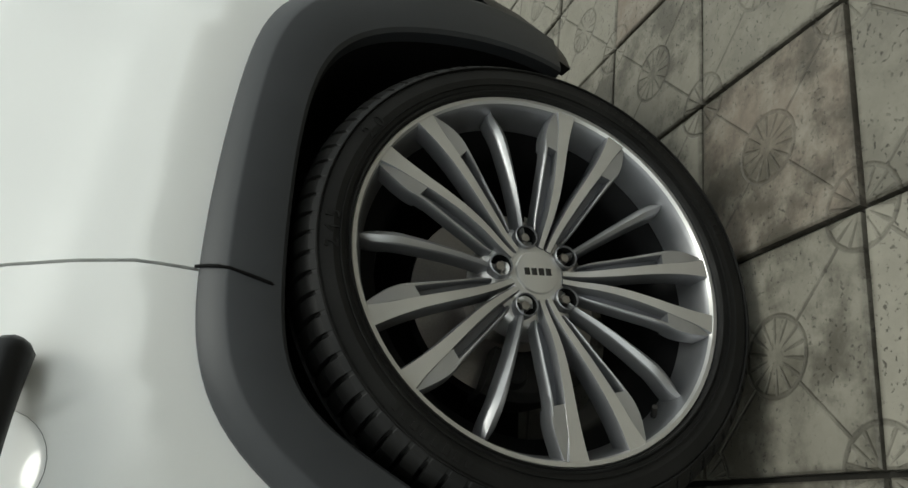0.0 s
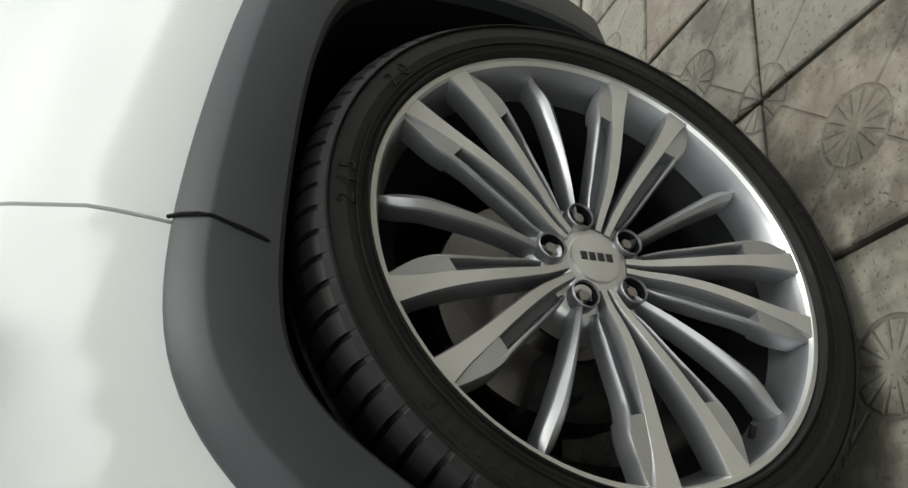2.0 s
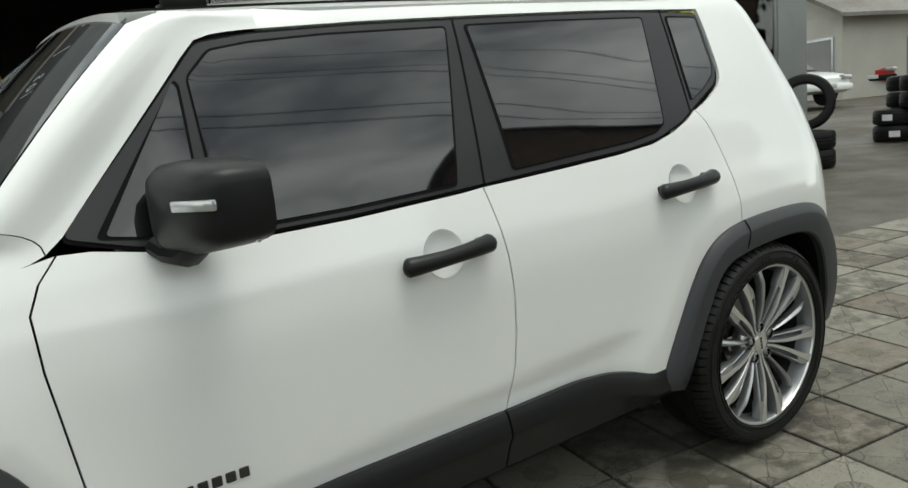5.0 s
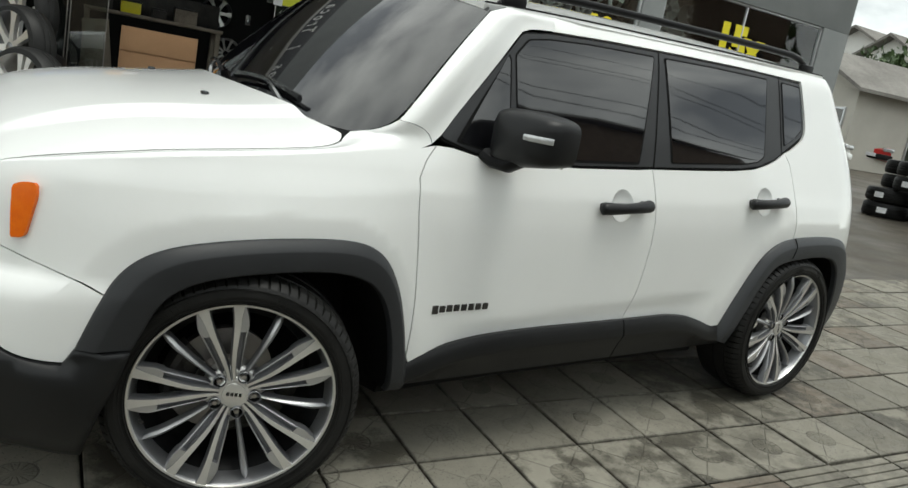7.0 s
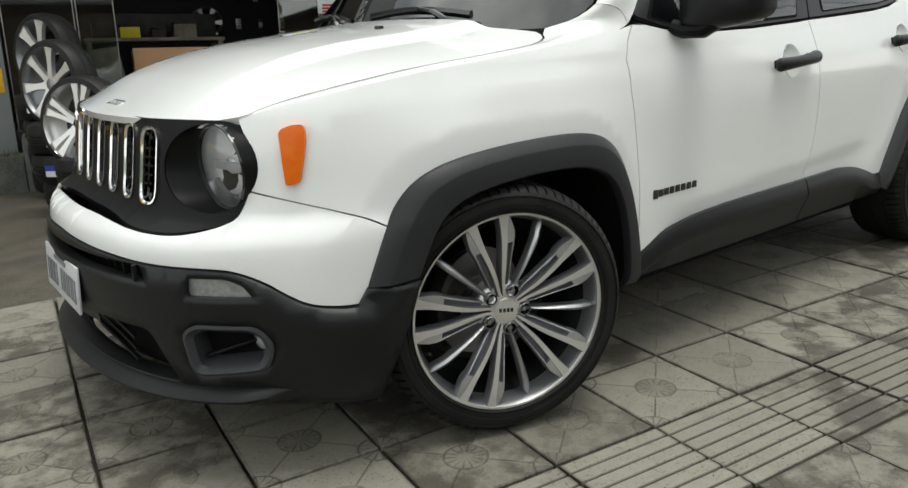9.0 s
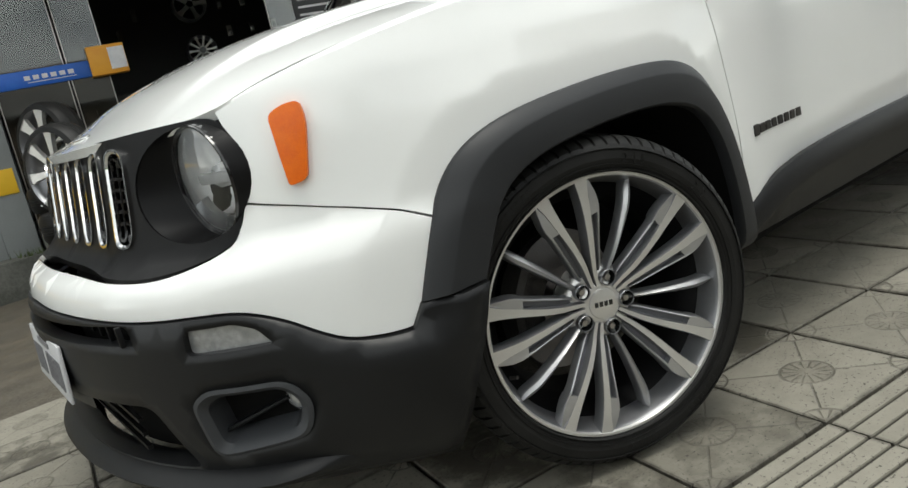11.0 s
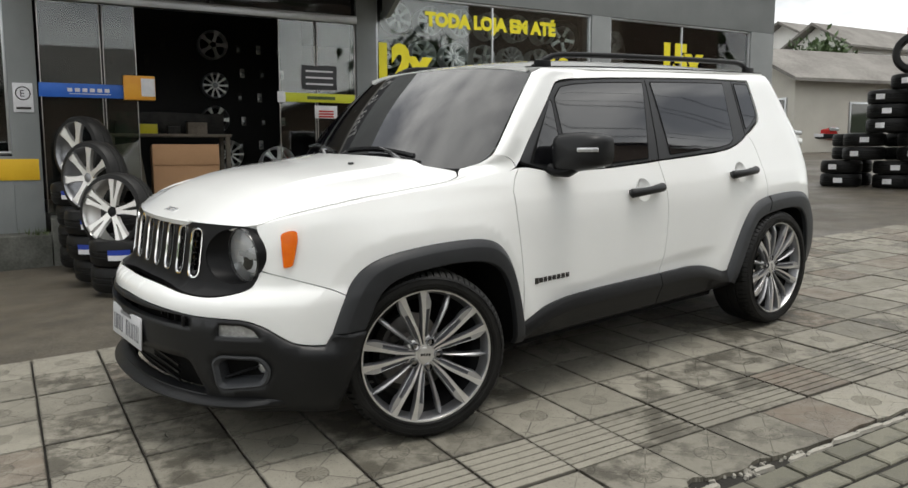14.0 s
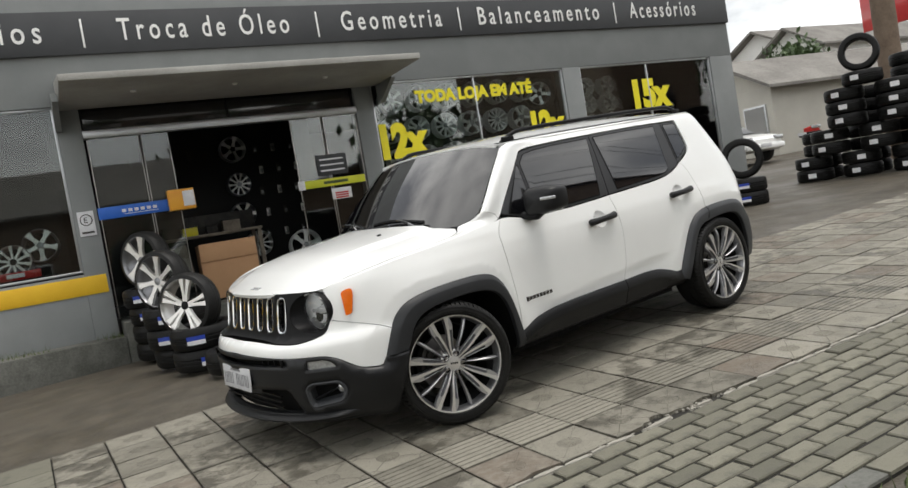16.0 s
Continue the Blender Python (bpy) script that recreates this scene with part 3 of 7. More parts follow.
def skin(a, z, side=-1):
    """The body's side, nose and tail at the girth a (equal to x along the side) and height z."""
    w = half_width(z)
    if 0.30 < z < 1.02 and (-0.70 < a < 0.80 or 1.78 < a < 3.4):
        w += 0.014 * (1 - min(max((lip_distance(a, z) - 0.064) / 0.15, 0.0), 1.0)) ** 1.7
    if 0.55 < a < 2.1 and z < 0.62:
        crease = 0.495 + 0.062 * (a - 0.65) / 1.3
        w -= 0.008 * (1 - smooth01(z, crease - 0.06, crease)) * smooth01(a, 0.60, 0.85) * (1 - smooth01(a, 1.9, 2.06))
    w -= 0.02 * smooth01(a, 1.4, 2.8) * smooth01(z, 1.0, 1.4)
    w -= 0.05 * smooth01(a, 0.9, 0.2) * smooth01(z, 0.98, 1.2)
    if a < XC:
        s = float(np.interp(XC - a, F_ARC, S_TAB))
        x, y = plan(s, XC, nose_x(z), w, FP, FQ)
    elif a > XR:
        s = float(np.interp(a - XR, R_ARC, S_TAB))
        x, y = plan(s, XR, tail_x(z), w, RP, RQ)
    else:
        x, y = a, w
    return (x, side * y, z)


def girth(x, z):
    """The girth parameter at which the near side has this x."""
    if x < XC:
        t = min((XC - x) / (XC - nose_x(z)), 1.0)
        return XC - float(np.interp(math.asin(t ** (FP / 2)), S_TAB, F_ARC))
    if x > XR:
        t = min((x - XR) / (tail_x(z) - XR), 1.0)
        return XR + float(np.interp(math.asin(t ** (RP / 2)), S_TAB, R_ARC))
    return x


def gz(*pts):
    return [(girth(p[0], p[1]), *p[1:]) for p in pts]


near = lambda a, z: skin(a, z, -1)
far = lambda a, z: skin(a, z, 1)
SIDES = ((near, False), (far, True))

hood_edge = curve((-0.80, 0.826), (-0.72, 0.850), (-0.66, 0.866), (-0.60, 0.887), (-0.5, 0.926), (-0.35, 0.959), (-0.19, 0.981), (0.0, 0.997), (0.2, 1.014), (0.34, 1.03), (0.5, 1.045))
bonnet_side = curve((-0.60, 0.640), (-0.555, 0.672), (-0.5, 0.706), (-0.4, 0.752), (-0.3, 0.780), (-0.15, 0.793), (0.0, 0.797), (0.1, 0.798), (0.2, 0.796))
hood_rise = curve((-0.80, 0.035), (-0.6, 0.05), (-0.3, 0.06), (0.2, 0.07), (0.5, 0.085))


def bonnet(x, y):
    q = abs(y) / (bonnet_side(x) + 0.005)
    z = hood_edge(x) + hood_rise(x) * (1 - min(q, 1.1) ** 2.4) + 0.019 * (1 - smooth01(abs(y), 0.452 + 0.05 * (x + 0.3), 0.530 + 0.05 * (x + 0.3))) * smooth01(x, -0.66, -0.28)
    return (x, y, z)


roof_mid = curve((0.60, 1.475), (0.74, 1.515), (0.95, 1.545), (1.4, 1.568), (1.9, 1.568), (2.4, 1.555), (2.8, 1.525), (3.0, 1.49))


def roof_top(x, y):
    q = min(abs(y) / 0.70, 1.2)
    z = roof_mid(x) - (roof_mid(x) - min(1.486, roof_mid(x) - 0.004)) * q ** 3.0
    return (x, y, z)


# dark inner body behind the gaps and openings
def core():
    bm = bmesh.new()
    zs = [0.24, 0.5, 0.75, 0.86, 0.98]
    rows = []
    for z in zs:
        ring = [Vector(near(a, z)) for a in np.linspace(A_NOSE + 0.001, A_TAIL - 0.001, 90)]
        c = Vector((1.25, 0, z))
        pts = []
        for p in ring:
            wheel = min(abs(p.x), abs(p.x - 2.57))
            y = p.y + 0.035
            if wheel < 0.42 and z < 0.76:
                y = -0.62
            x = 1.25 + (p.x - 1.25) * 0.965
            pts.append(Vector((max(x, 0.55) if z > 0.9 else x, min(y, 0), z)))
        rows.append([bm.verts.new(p) for p in pts] + [bm.verts.new((p.x, -p.y, p.z)) for p in reversed(pts)])
    n = len(rows[0])
    for a, b in zip(rows, rows[1:]):
        for i in range(n):
            bm.faces.new((a[i], a[(i + 1) % n], b[(i + 1) % n], b[i]))
    bm.faces.new(rows[0])
    bm.faces.new(rows[-1])
    return bm


part("inner_body", core(), GAP, suv, "black underbody and wheel housings")

# outlines: wheel arches, sill, belt line
FLARE_F_OUT = [(-0.392, 0.500), (-0.380, 0.535), (-0.365, 0.575), (-0.350, 0.615), (-0.330, 0.655), (-0.303, 0.702), (-0.262, 0.741), (-0.20, 0.762), (-0.145, 0.775), (-0.03, 0.786), (0.10, 0.789), (0.20, 0.788), (0.30, 0.783), (0.372, 0.766), (0.425, 0.714), (0.466, 0.635), (0.500, 0.53), (0.522, 0.43), (0.540, 0.36), (0.552, 0.29)]
FLARE_F_IN = [(-0.272, 0.503), (-0.255, 0.540), (-0.24, 0.575), (-0.225, 0.608), (-0.205, 0.638), (-0.175, 0.66), (-0.14, 0.674), (-0.10, 0.686), (-0.05, 0.693), (0.03, 0.698), (0.10, 0.700), (0.17, 0.70), (0.24, 0.695), (0.302, 0.685), (0.36, 0.663), (0.405, 0.615), (0.435, 0.545), (0.455, 0.47), (0.47, 0.38), (0.48, 0.29)]
FLARE_R_OUT = [(2.085, 0.330), (2.095, 0.385), (2.125, 0.45), (2.165, 0.53), (2.205, 0.61), (2.25, 0.68), (2.305, 0.738), (2.38, 0.770), (2.47, 0.783), (2.62, 0.790), (2.78, 0.788), (2.86, 0.778), (2.93, 0.745), (2.985, 0.68), (3.03, 0.60), (3.07, 0.50), (3.085, 0.40), (3.08, 0.31)]
FLARE_R_IN = [(2.18, 0.30), (2.20, 0.36), (2.225, 0.43), (2.25, 0.50), (2.277, 0.55), (2.30, 0.604), (2.335, 0.645), (2.38, 0.670), (2.46, 0.684), (2.60, 0.695), (2.70, 0.698), (2.79, 0.690), (2.85, 0.662), (2.895, 0.61), (2.925, 0.54), (2.95, 0.46), (2.96, 0.38), (2.96, 0.30)]
belt = curve((0.45, 1.098), (0.58, 1.062), (0.72, 1.028), (0.85, 1.018), (1.15, 1.018), (1.6, 1.034), (2.06, 1.052), (2.18, 1.066), (2.30, 1.102), (2.40, 1.148), (2.50, 1.198))
sill_top = curve((0.53, 0.372), (0.60, 0.402), (0.70, 0.430), (0.85, 0.449), (1.1, 0.457), (1.47, 0.458), (1.72, 0.461), (1.85, 0.450), (1.95, 0.425), (2.05, 0.39))
hood_side_z = lambda x: hood_edge(x) - 0.004


def mid_arch(outer, inner, k=0.35):
    return [(o[0] * (1 - k) + i[0] * k, o[1] * (1 - k) + i[1] * k) for o, i in zip(outer, inner)]


AF, AR = mid_arch(FLARE_F_OUT, FLARE_F_IN), mid_arch(FLARE_R_OUT, FLARE_R_IN)
G = 0.0022
front_gap = [(0.562 - 0.0, 1.052), (0.524, 1.01), (0.500, 0.96), (0.502, 0.86), (0.515, 0.74), (0.528, 0.62), (0.535, 0.50), (0.535, 0.40)]
mid_gap = [(1.515, 1.03), (1.530, 0.95), (1.545, 0.85), (1.551, 0.76), (1.548, 0.66), (1.538, 0.57), (1.520, 0.50), (1.505, 0.44)]
rear_gap = [(2.374, 1.136), (2.408, 1.097), (2.428, 1.04), (2.444, 0.98), (2.455, 0.91), (2.463, 0.85), (2.466, 0.775)]
sh = lambda pts, d: [(x + d, z) for x, z in pts]

for k, (face, flip) in enumerate(SIDES):
    # fender: bonnet line, A-pillar foot, door gap, arch, bumper gap
    top = [(x, hood_side_z(x)) for x in (-0.57, -0.5, -0.35, -0.2, 0.0, 0.1, 0.2, 0.3, 0.4, 0.5)]
    bump_gap = [(A_NOSE - b, z) for b, z in ((-1.10, 0.632), (-1.0, 0.664), (-0.91, 0.690), (-0.82, 0.713), (-0.724, 0.735))]
    fender = gz(*top, *sh(front_gap, -G), *reversed(AF[4:-3])) + bump_gap + [(A_NOSE + b, z) for b, z in ((0.726, 0.79), (0.719, 0.845), (0.700, 0.872))]
    sheet("fender", fender, face, PAINT, suv, step=0.024, flip=flip)
    fd = gz(*sh(front_gap, G), *[(x, sill_top(x) - 0.03) for x in (0.56, 0.7, 0.9, 1.2, 1.5)], *reversed(sh(mid_gap, -G)), *[(x, belt(x) - 0.002) for x in (1.45, 1.15, 0.9, 0.75, 0.62)])
    dish = lambda x, z: [(x + 0.0575 * math.cos(q), z + 0.0575 * math.sin(q)) for q in np.linspace(0, 2 * math.pi, 28, endpoint=False)]
    door_f = sheet("front_door", fd, face, PAINT, suv, holes=(dish(1.359, 0.898),), step=0.032, flip=flip, label="white front door")
    rd = gz(*sh(mid_gap, G), *[(x, sill_top(x) - 0.03) for x in (1.54, 1.7, 1.85, 1.98)], *[p for p in AR[1:9] if p[0] < 2.44], *[(x - G, z) for x, z in reversed(rear_gap)], *[(x, belt(x) - 0.002) for x in (2.33, 2.25, 2.15, 2.0, 1.8, 1.6)])
    door_r = sheet("rear_door", rd, face, PAINT, suv, holes=(dish(2.2255, 0.932),), step=0.032, flip=flip, label="white rear door")
    # quarter panel up to the roof and round to the tail
    tail_edge = [(A_TAIL - 0.55, z) for z in (0.56, 0.7, 0.9, 1.1, 1.3, 1.44)]
    quarter = gz(*[(x + G, z) for x, z in rear_gap], *[p for p in AR[8:-2] if p[0] > 2.46]) + gz((3.075, 0.56)) + tail_edge + gz((2.80, 1.482), (2.56, 1.486), (2.56, 1.448), (2.562, 1.35), (2.561, 1.28), (2.556, 1.245), (2.546, 1.222), (2.53, 1.205), (2.505, 1.190), (2.47, 1.172), (2.44, 1.158))
    sheet("quarter_panel", quarter, face, PAINT, suv, step=0.026, flip=flip)
    # roof side rail over the doors
    rail = [(1.05, 1.4445), (1.3, 1.452), (1.7, 1.456), (2.1, 1.457), (2.56, 1.449), (2.56, 1.486)] + [(x, 1.490) for x in (2.3, 1.9, 1.5, 1.05)]
    sheet("roof_side", rail, face, PAINT, suv, step=0.03, flip=flip)


# wheel-arch flares: a chamfer that catches the sky, then an upright band; the return is coloured black for the arch's
# shade
FLARE_PROFILE = ((0.0, 0.000), (0.0, 0.008), (0.025, 0.013), (0.29, 0.0325), (0.34, 0.0345), (0.95, 0.0330), (1.0, 0.028))


def flare(outer, inner, side):
    bm = bmesh.new()
    rows = []
    n = 72
    to = np.linspace(0, len(outer) - 1, n)
    o2 = np.array([[np.interp(t, range(len(outer)), [p[k] for p in outer]) for k in (0, 1)] for t in to])
    i2 = np.array([[np.interp(t, range(len(inner)), [p[k] for p in inner]) for k in (0, 1)] for t in to])
    for _ in range(14):
        for arr in (o2, i2):
            arr[1:-1] = (arr[:-2] + 2 * arr[1:-1] + arr[2:]) / 4
    for (ox, oz), (ix, iz) in zip(o2, i2):
        prof = FLARE_PROFILE + ((1.0, 0.006), (0.98, -0.20))
        row = []
        for t, lift in prof:
            x, z = ox + (ix - ox) * t, oz + (iz - oz) * t
            b = Vector(skin(girth(x, z), z, side))
            bx = x + (b.x - x)
            row.append(bm.verts.new((bx, b.y + side * lift if lift > -0.1 else b.y - side * 0.24, z)))
        rows.append(row)
    for a, b in zip(rows, rows[1:]):
        for i in range(len(a) - 1):
            f = bm.faces.new((a[i], a[i + 1], b[i + 1], b[i]))
            f.material_index = int(i >= len(a) - 2)
    bmesh.ops.recalc_face_normals(bm, faces=bm.faces)
    return bm


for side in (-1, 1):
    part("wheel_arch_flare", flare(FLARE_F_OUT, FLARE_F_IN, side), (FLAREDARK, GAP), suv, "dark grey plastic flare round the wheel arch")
    part("wheel_arch_flare", flare(FLARE_R_OUT, FLARE_R_IN, side), (CLADLIT, GAP), suv, "grey-black plastic flare round the wheel arch, toned lighter as if lit")


# the seam across the rear flare, in line with the door gap
for side in (-1, 1):
    pts = []
    for t in np.linspace(0.0, 1.0, 9):
        x, z = 2.466 - 0.013 * t, 0.783 - 0.097 * t
        b = Vector(skin(x, z, side))
        lift = float(np.interp(t, [p[0] for p in FLARE_PROFILE[1:]], [p[1] for p in FLARE_PROFILE[1:]]))
        pts.append((b.x, b.y + side * (lift - 0.0005), z))
    part("flare_seam", tube(pts, 0.0022, 6), GAP, suv)


# sill cladding, in two lengths that part under the door gap
def sill(x0, x1, side):
    bm = bmesh.new()
    rows = []
    for x in np.linspace(x0, x1, 26):
        zt = sill_top(x)
        prof = [(zt, 0.0), (zt, 0.014), (zt - 0.012, 0.022), (zt - 0.055, 0.036), (zt - 0.066, 0.034), (zt * 0.4 + 0.30 * 0.6, 0.022), (0.295, 0.012), (0.28, -0.01), (0.278, -0.08)]
        rows.append([bm.verts.new((x, side * (half_width(z) + l), z)) for z, l in prof])
    for a, b in zip(rows, rows[1:]):
        for i in range(len(a) - 1):
            bm.faces.new((a[i], a[i + 1], b[i + 1], b[i]))
    bm.faces.new(rows[0])
    bm.faces.new(rows[-1])
    bmesh.ops.recalc_face_normals(bm, faces=bm.faces)
    return bm


for side in (-1, 1):
    part("sill_cladding", sill(0.50, 1.488, side), CLAD, suv)
    part("sill_cladding", sill(1.494, 2.16, side), CLAD, suv)

def screen(u, v):
    """The windscreen: u across (-1 to 1), v from the cowl (0) to the roof (1)."""
    y = u * (0.825 + (0.682 - 0.825) * v)
    x = (0.240 + 0.155 * abs(u) ** 2.2) + (0.500 - 0.085 * abs(u) ** 2.2) * v
    z = (1.062 + 0.004 * abs(u) ** 2) + (0.452 - 0.030 * abs(u) ** 3) * v + 0.021 * math.sin(math.pi * v)
    return (x, y, z)


# bonnet
def bonnet_edge():
    nose = [tuple(Vector(skin(A_NOSE + abs(b), 0.905, 1 if b > 0 else -1)).xy) for b in np.linspace(-0.695, 0.695, 25)]
    nose = [(x - 0.004, y) for x, y in nose]
    sideL = [(x, bonnet_side(x)) for x in (-0.555, -0.5, -0.4, -0.3, -0.15, 0.0, 0.1, 0.18)] + [(0.222, 0.792), (0.255, 0.783), (0.285, 0.764), (0.305, 0.735), (0.315, 0.708)]
    cowl = [(screen(u, -0.07)[0], screen(u, -0.07)[1]) for u in np.linspace(0.82, -0.82, 21)]
    sideR = [(x, -y) for x, y in reversed(sideL)]
    return nose + sideL + cowl + sideR


sheet("bonnet", bonnet_edge(), bonnet, PAINT, suv, step=0.026, lip=0.02, label="white bonnet with a raised middle")
# roof, windscreen and pillars
roof_outline = [(0.735 + 0.045 * (abs(y) / 0.66) ** 2, y) for y in np.linspace(-0.665, 0.665, 15)] + [(1.2, 0.690), (1.9, 0.682), (2.5, 0.672), (2.8, 0.648)] + [(2.95 - 0.13 * (abs(y) / 0.62) ** 2, y) for y in np.linspace(0.62, -0.62, 13)] + [(2.8, -0.648), (2.5, -0.672), (1.9, -0.682), (1.2, -0.690)]
sheet("roof", roof_outline, roof_top, PAINT, suv, step=0.06, lip=0.02)


half_screen = [(0.0, -0.05), (0.26, -0.05), (0.52, -0.046), (0.735, -0.040), (0.83, -0.025), (0.885, -0.010), (0.925, 0.008), (0.955, 0.032), (0.98, 0.062), (0.998, 0.10), (1.006, 0.16), (1.010, 0.25), (1.010, 0.5), (1.004, 0.84), (0.998, 0.93), (0.985, 0.968), (0.955, 0.985), (0.5, 0.992), (0.0, 0.992)]
sheet("windscreen", half_screen + [(-u, v) for u, v in reversed(half_screen[1:-1])], screen, TINT, suv, step=0.07, lip=0.0, label="dark tinted windscreen mirroring the cloudy sky")

# pale mottled patches on the glass, a reflection put into colour
for pts in ([(-0.61, -0.018), (-0.63, 0.012), (-0.66, 0.022), (-0.69, 0.014), (-0.70, 0.004), (-0.68, -0.020)], [(-0.71, 0.000), (-0.73, 0.030), (-0.76, 0.050), (-0.80, 0.036), (-0.83, 0.054), (-0.855, 0.040), (-0.85, 0.010), (-0.80, -0.006), (-0.76, 0.010)]):
    sheet("windscreen_sticker", pts, screen, GLASSPATCH, suv, step=0.03, lip=0.0, offset=0.0025, label="pale mottled reflection painted at the foot of the glass")

# shoulders along the bonnet, running on into the windscreen's foot and the pillars
def crossing(p0, t0, p3, t3):
    """Five to nine points of a smooth cross-section from the body side to the bonnet or the glass."""
    n = (p3 - p0).length * 0.40
    a, b = p0 + t0.normalized() * n, p3 + t3.normalized() * n
    return [p0 * (1 - t) ** 3 + a * 3 * t * (1 - t) ** 2 + b * 3 * t * t * (1 - t) + p3 * t ** 3 for t in np.linspace(0, 1, 9)]


def side_foot(x, z, side):
    e = 0.004
    return Vector(skin(girth(x, z), z, side)), Vector(skin(girth(x, z + e), z + e, side)) - Vector(skin(girth(x, z), z, side))


def on_bonnet(x, y, side):
    p = Vector(bonnet(x, y))
    q = Vector(bonnet(x, y + 0.01))
    return Vector((p.x, side * p.y, p.z)), Vector((q.x - p.x, side * (q.y - p.y), q.z - p.z))


def on_screen(u, v, side):
    p, q = Vector(screen(side * u, v)), Vector(screen(side * (u + 0.01), v))
    return p, q - p


for side in (-1, 1):
    low = []
    for x in np.linspace(-0.548, 0.10, 26):
        low.append((side_foot(x, hood_side_z(x) - 0.002, side), on_bonnet(x, bonnet_side(x) + 0.005, side)))
    turns = [((0.18,), (0.18, 0.801)), ((0.24,), (0.226, 0.797)), ((0.29,), (0.259, 0.789)), ((0.33,), (0.290, 0.768)), ((0.37,), (0.312, 0.738))]
    for (x,), b in turns:
        low.append((side_foot(x, hood_side_z(x) - 0.002, side), on_bonnet(*b, side)))
    for x, z, u, v in ((0.40, None, 0.862, -0.022), (0.43, None, 0.900, -0.004), (0.46, None, 0.936, 0.012), (0.49, None, 0.964, 0.034), (0.52, 1.046, 0.990, 0.064), (0.545, 1.056, 1.008, 0.096)):
        low.append((side_foot(x, z or hood_side_z(x) - 0.002, side), on_screen(u, v, side)))
    high = []
    for x, z, u, v in ((0.5475, 1.0572, 1.009, 0.0985), (0.580, 1.082, 1.014, 0.13), (0.64, 1.146, 1.018, 0.22), (0.70, 1.210, 1.020, 0.34), (0.76, 1.274, 1.019, 0.47), (0.82, 1.338, 1.016, 0.61), (0.87, 1.392, 1.012, 0.75), (0.905, 1.425, 1.008, 0.86), (0.94, 1.436, 1.004, 0.94)):
        high.append((side_foot(x, z, side), on_screen(u, v, side)))
    for x, z, xt in ((0.98, 1.441, 0.86), (1.02, 1.4435, 0.97), (1.05, 1.4445, 1.05)):
        top_p = Vector(skin(xt, 1.490, side))
        high.append((side_foot(x, z, side), (top_p, Vector((0, side, -0.3)))))
    for nm, rows_in in (("fender_shoulder", low), ("a_pillar", high)):
        bm = bmesh.new()
        rows = [[bm.verts.new(p) for p in crossing(*f, *g)] for f, g in rows_in]
        for a, b in zip(rows, rows[1:]):
            for i in range(8):
                bm.faces.new((a[i], a[i + 1], b[i + 1], b[i]))
        bmesh.ops.recalc_face_normals(bm, faces=bm.faces)
        part(nm, bm, PAINT, suv)
    # dark shut lines under the panels' edges
    line = [p for p in crossing(*[(Vector(q[0]), Vector(q[1])) for q in (low[-1][0],)][0], *low[-1][1])]
    line2 = [p for p in crossing(*high[0][0], *high[0][1])]
    part("pillar_joint", tube([(a + b) / 2 + Vector((0, -side * 0.004, -0.003)) for a, b in zip(line, line2)], 0.0022, 6), GAP, suv)
    part("bonnet_joint", tube([g[0] + Vector((0, -side * 0.003, -0.0085)) for f, g in low[2:31]], 0.0062, 6), GAP, suv)

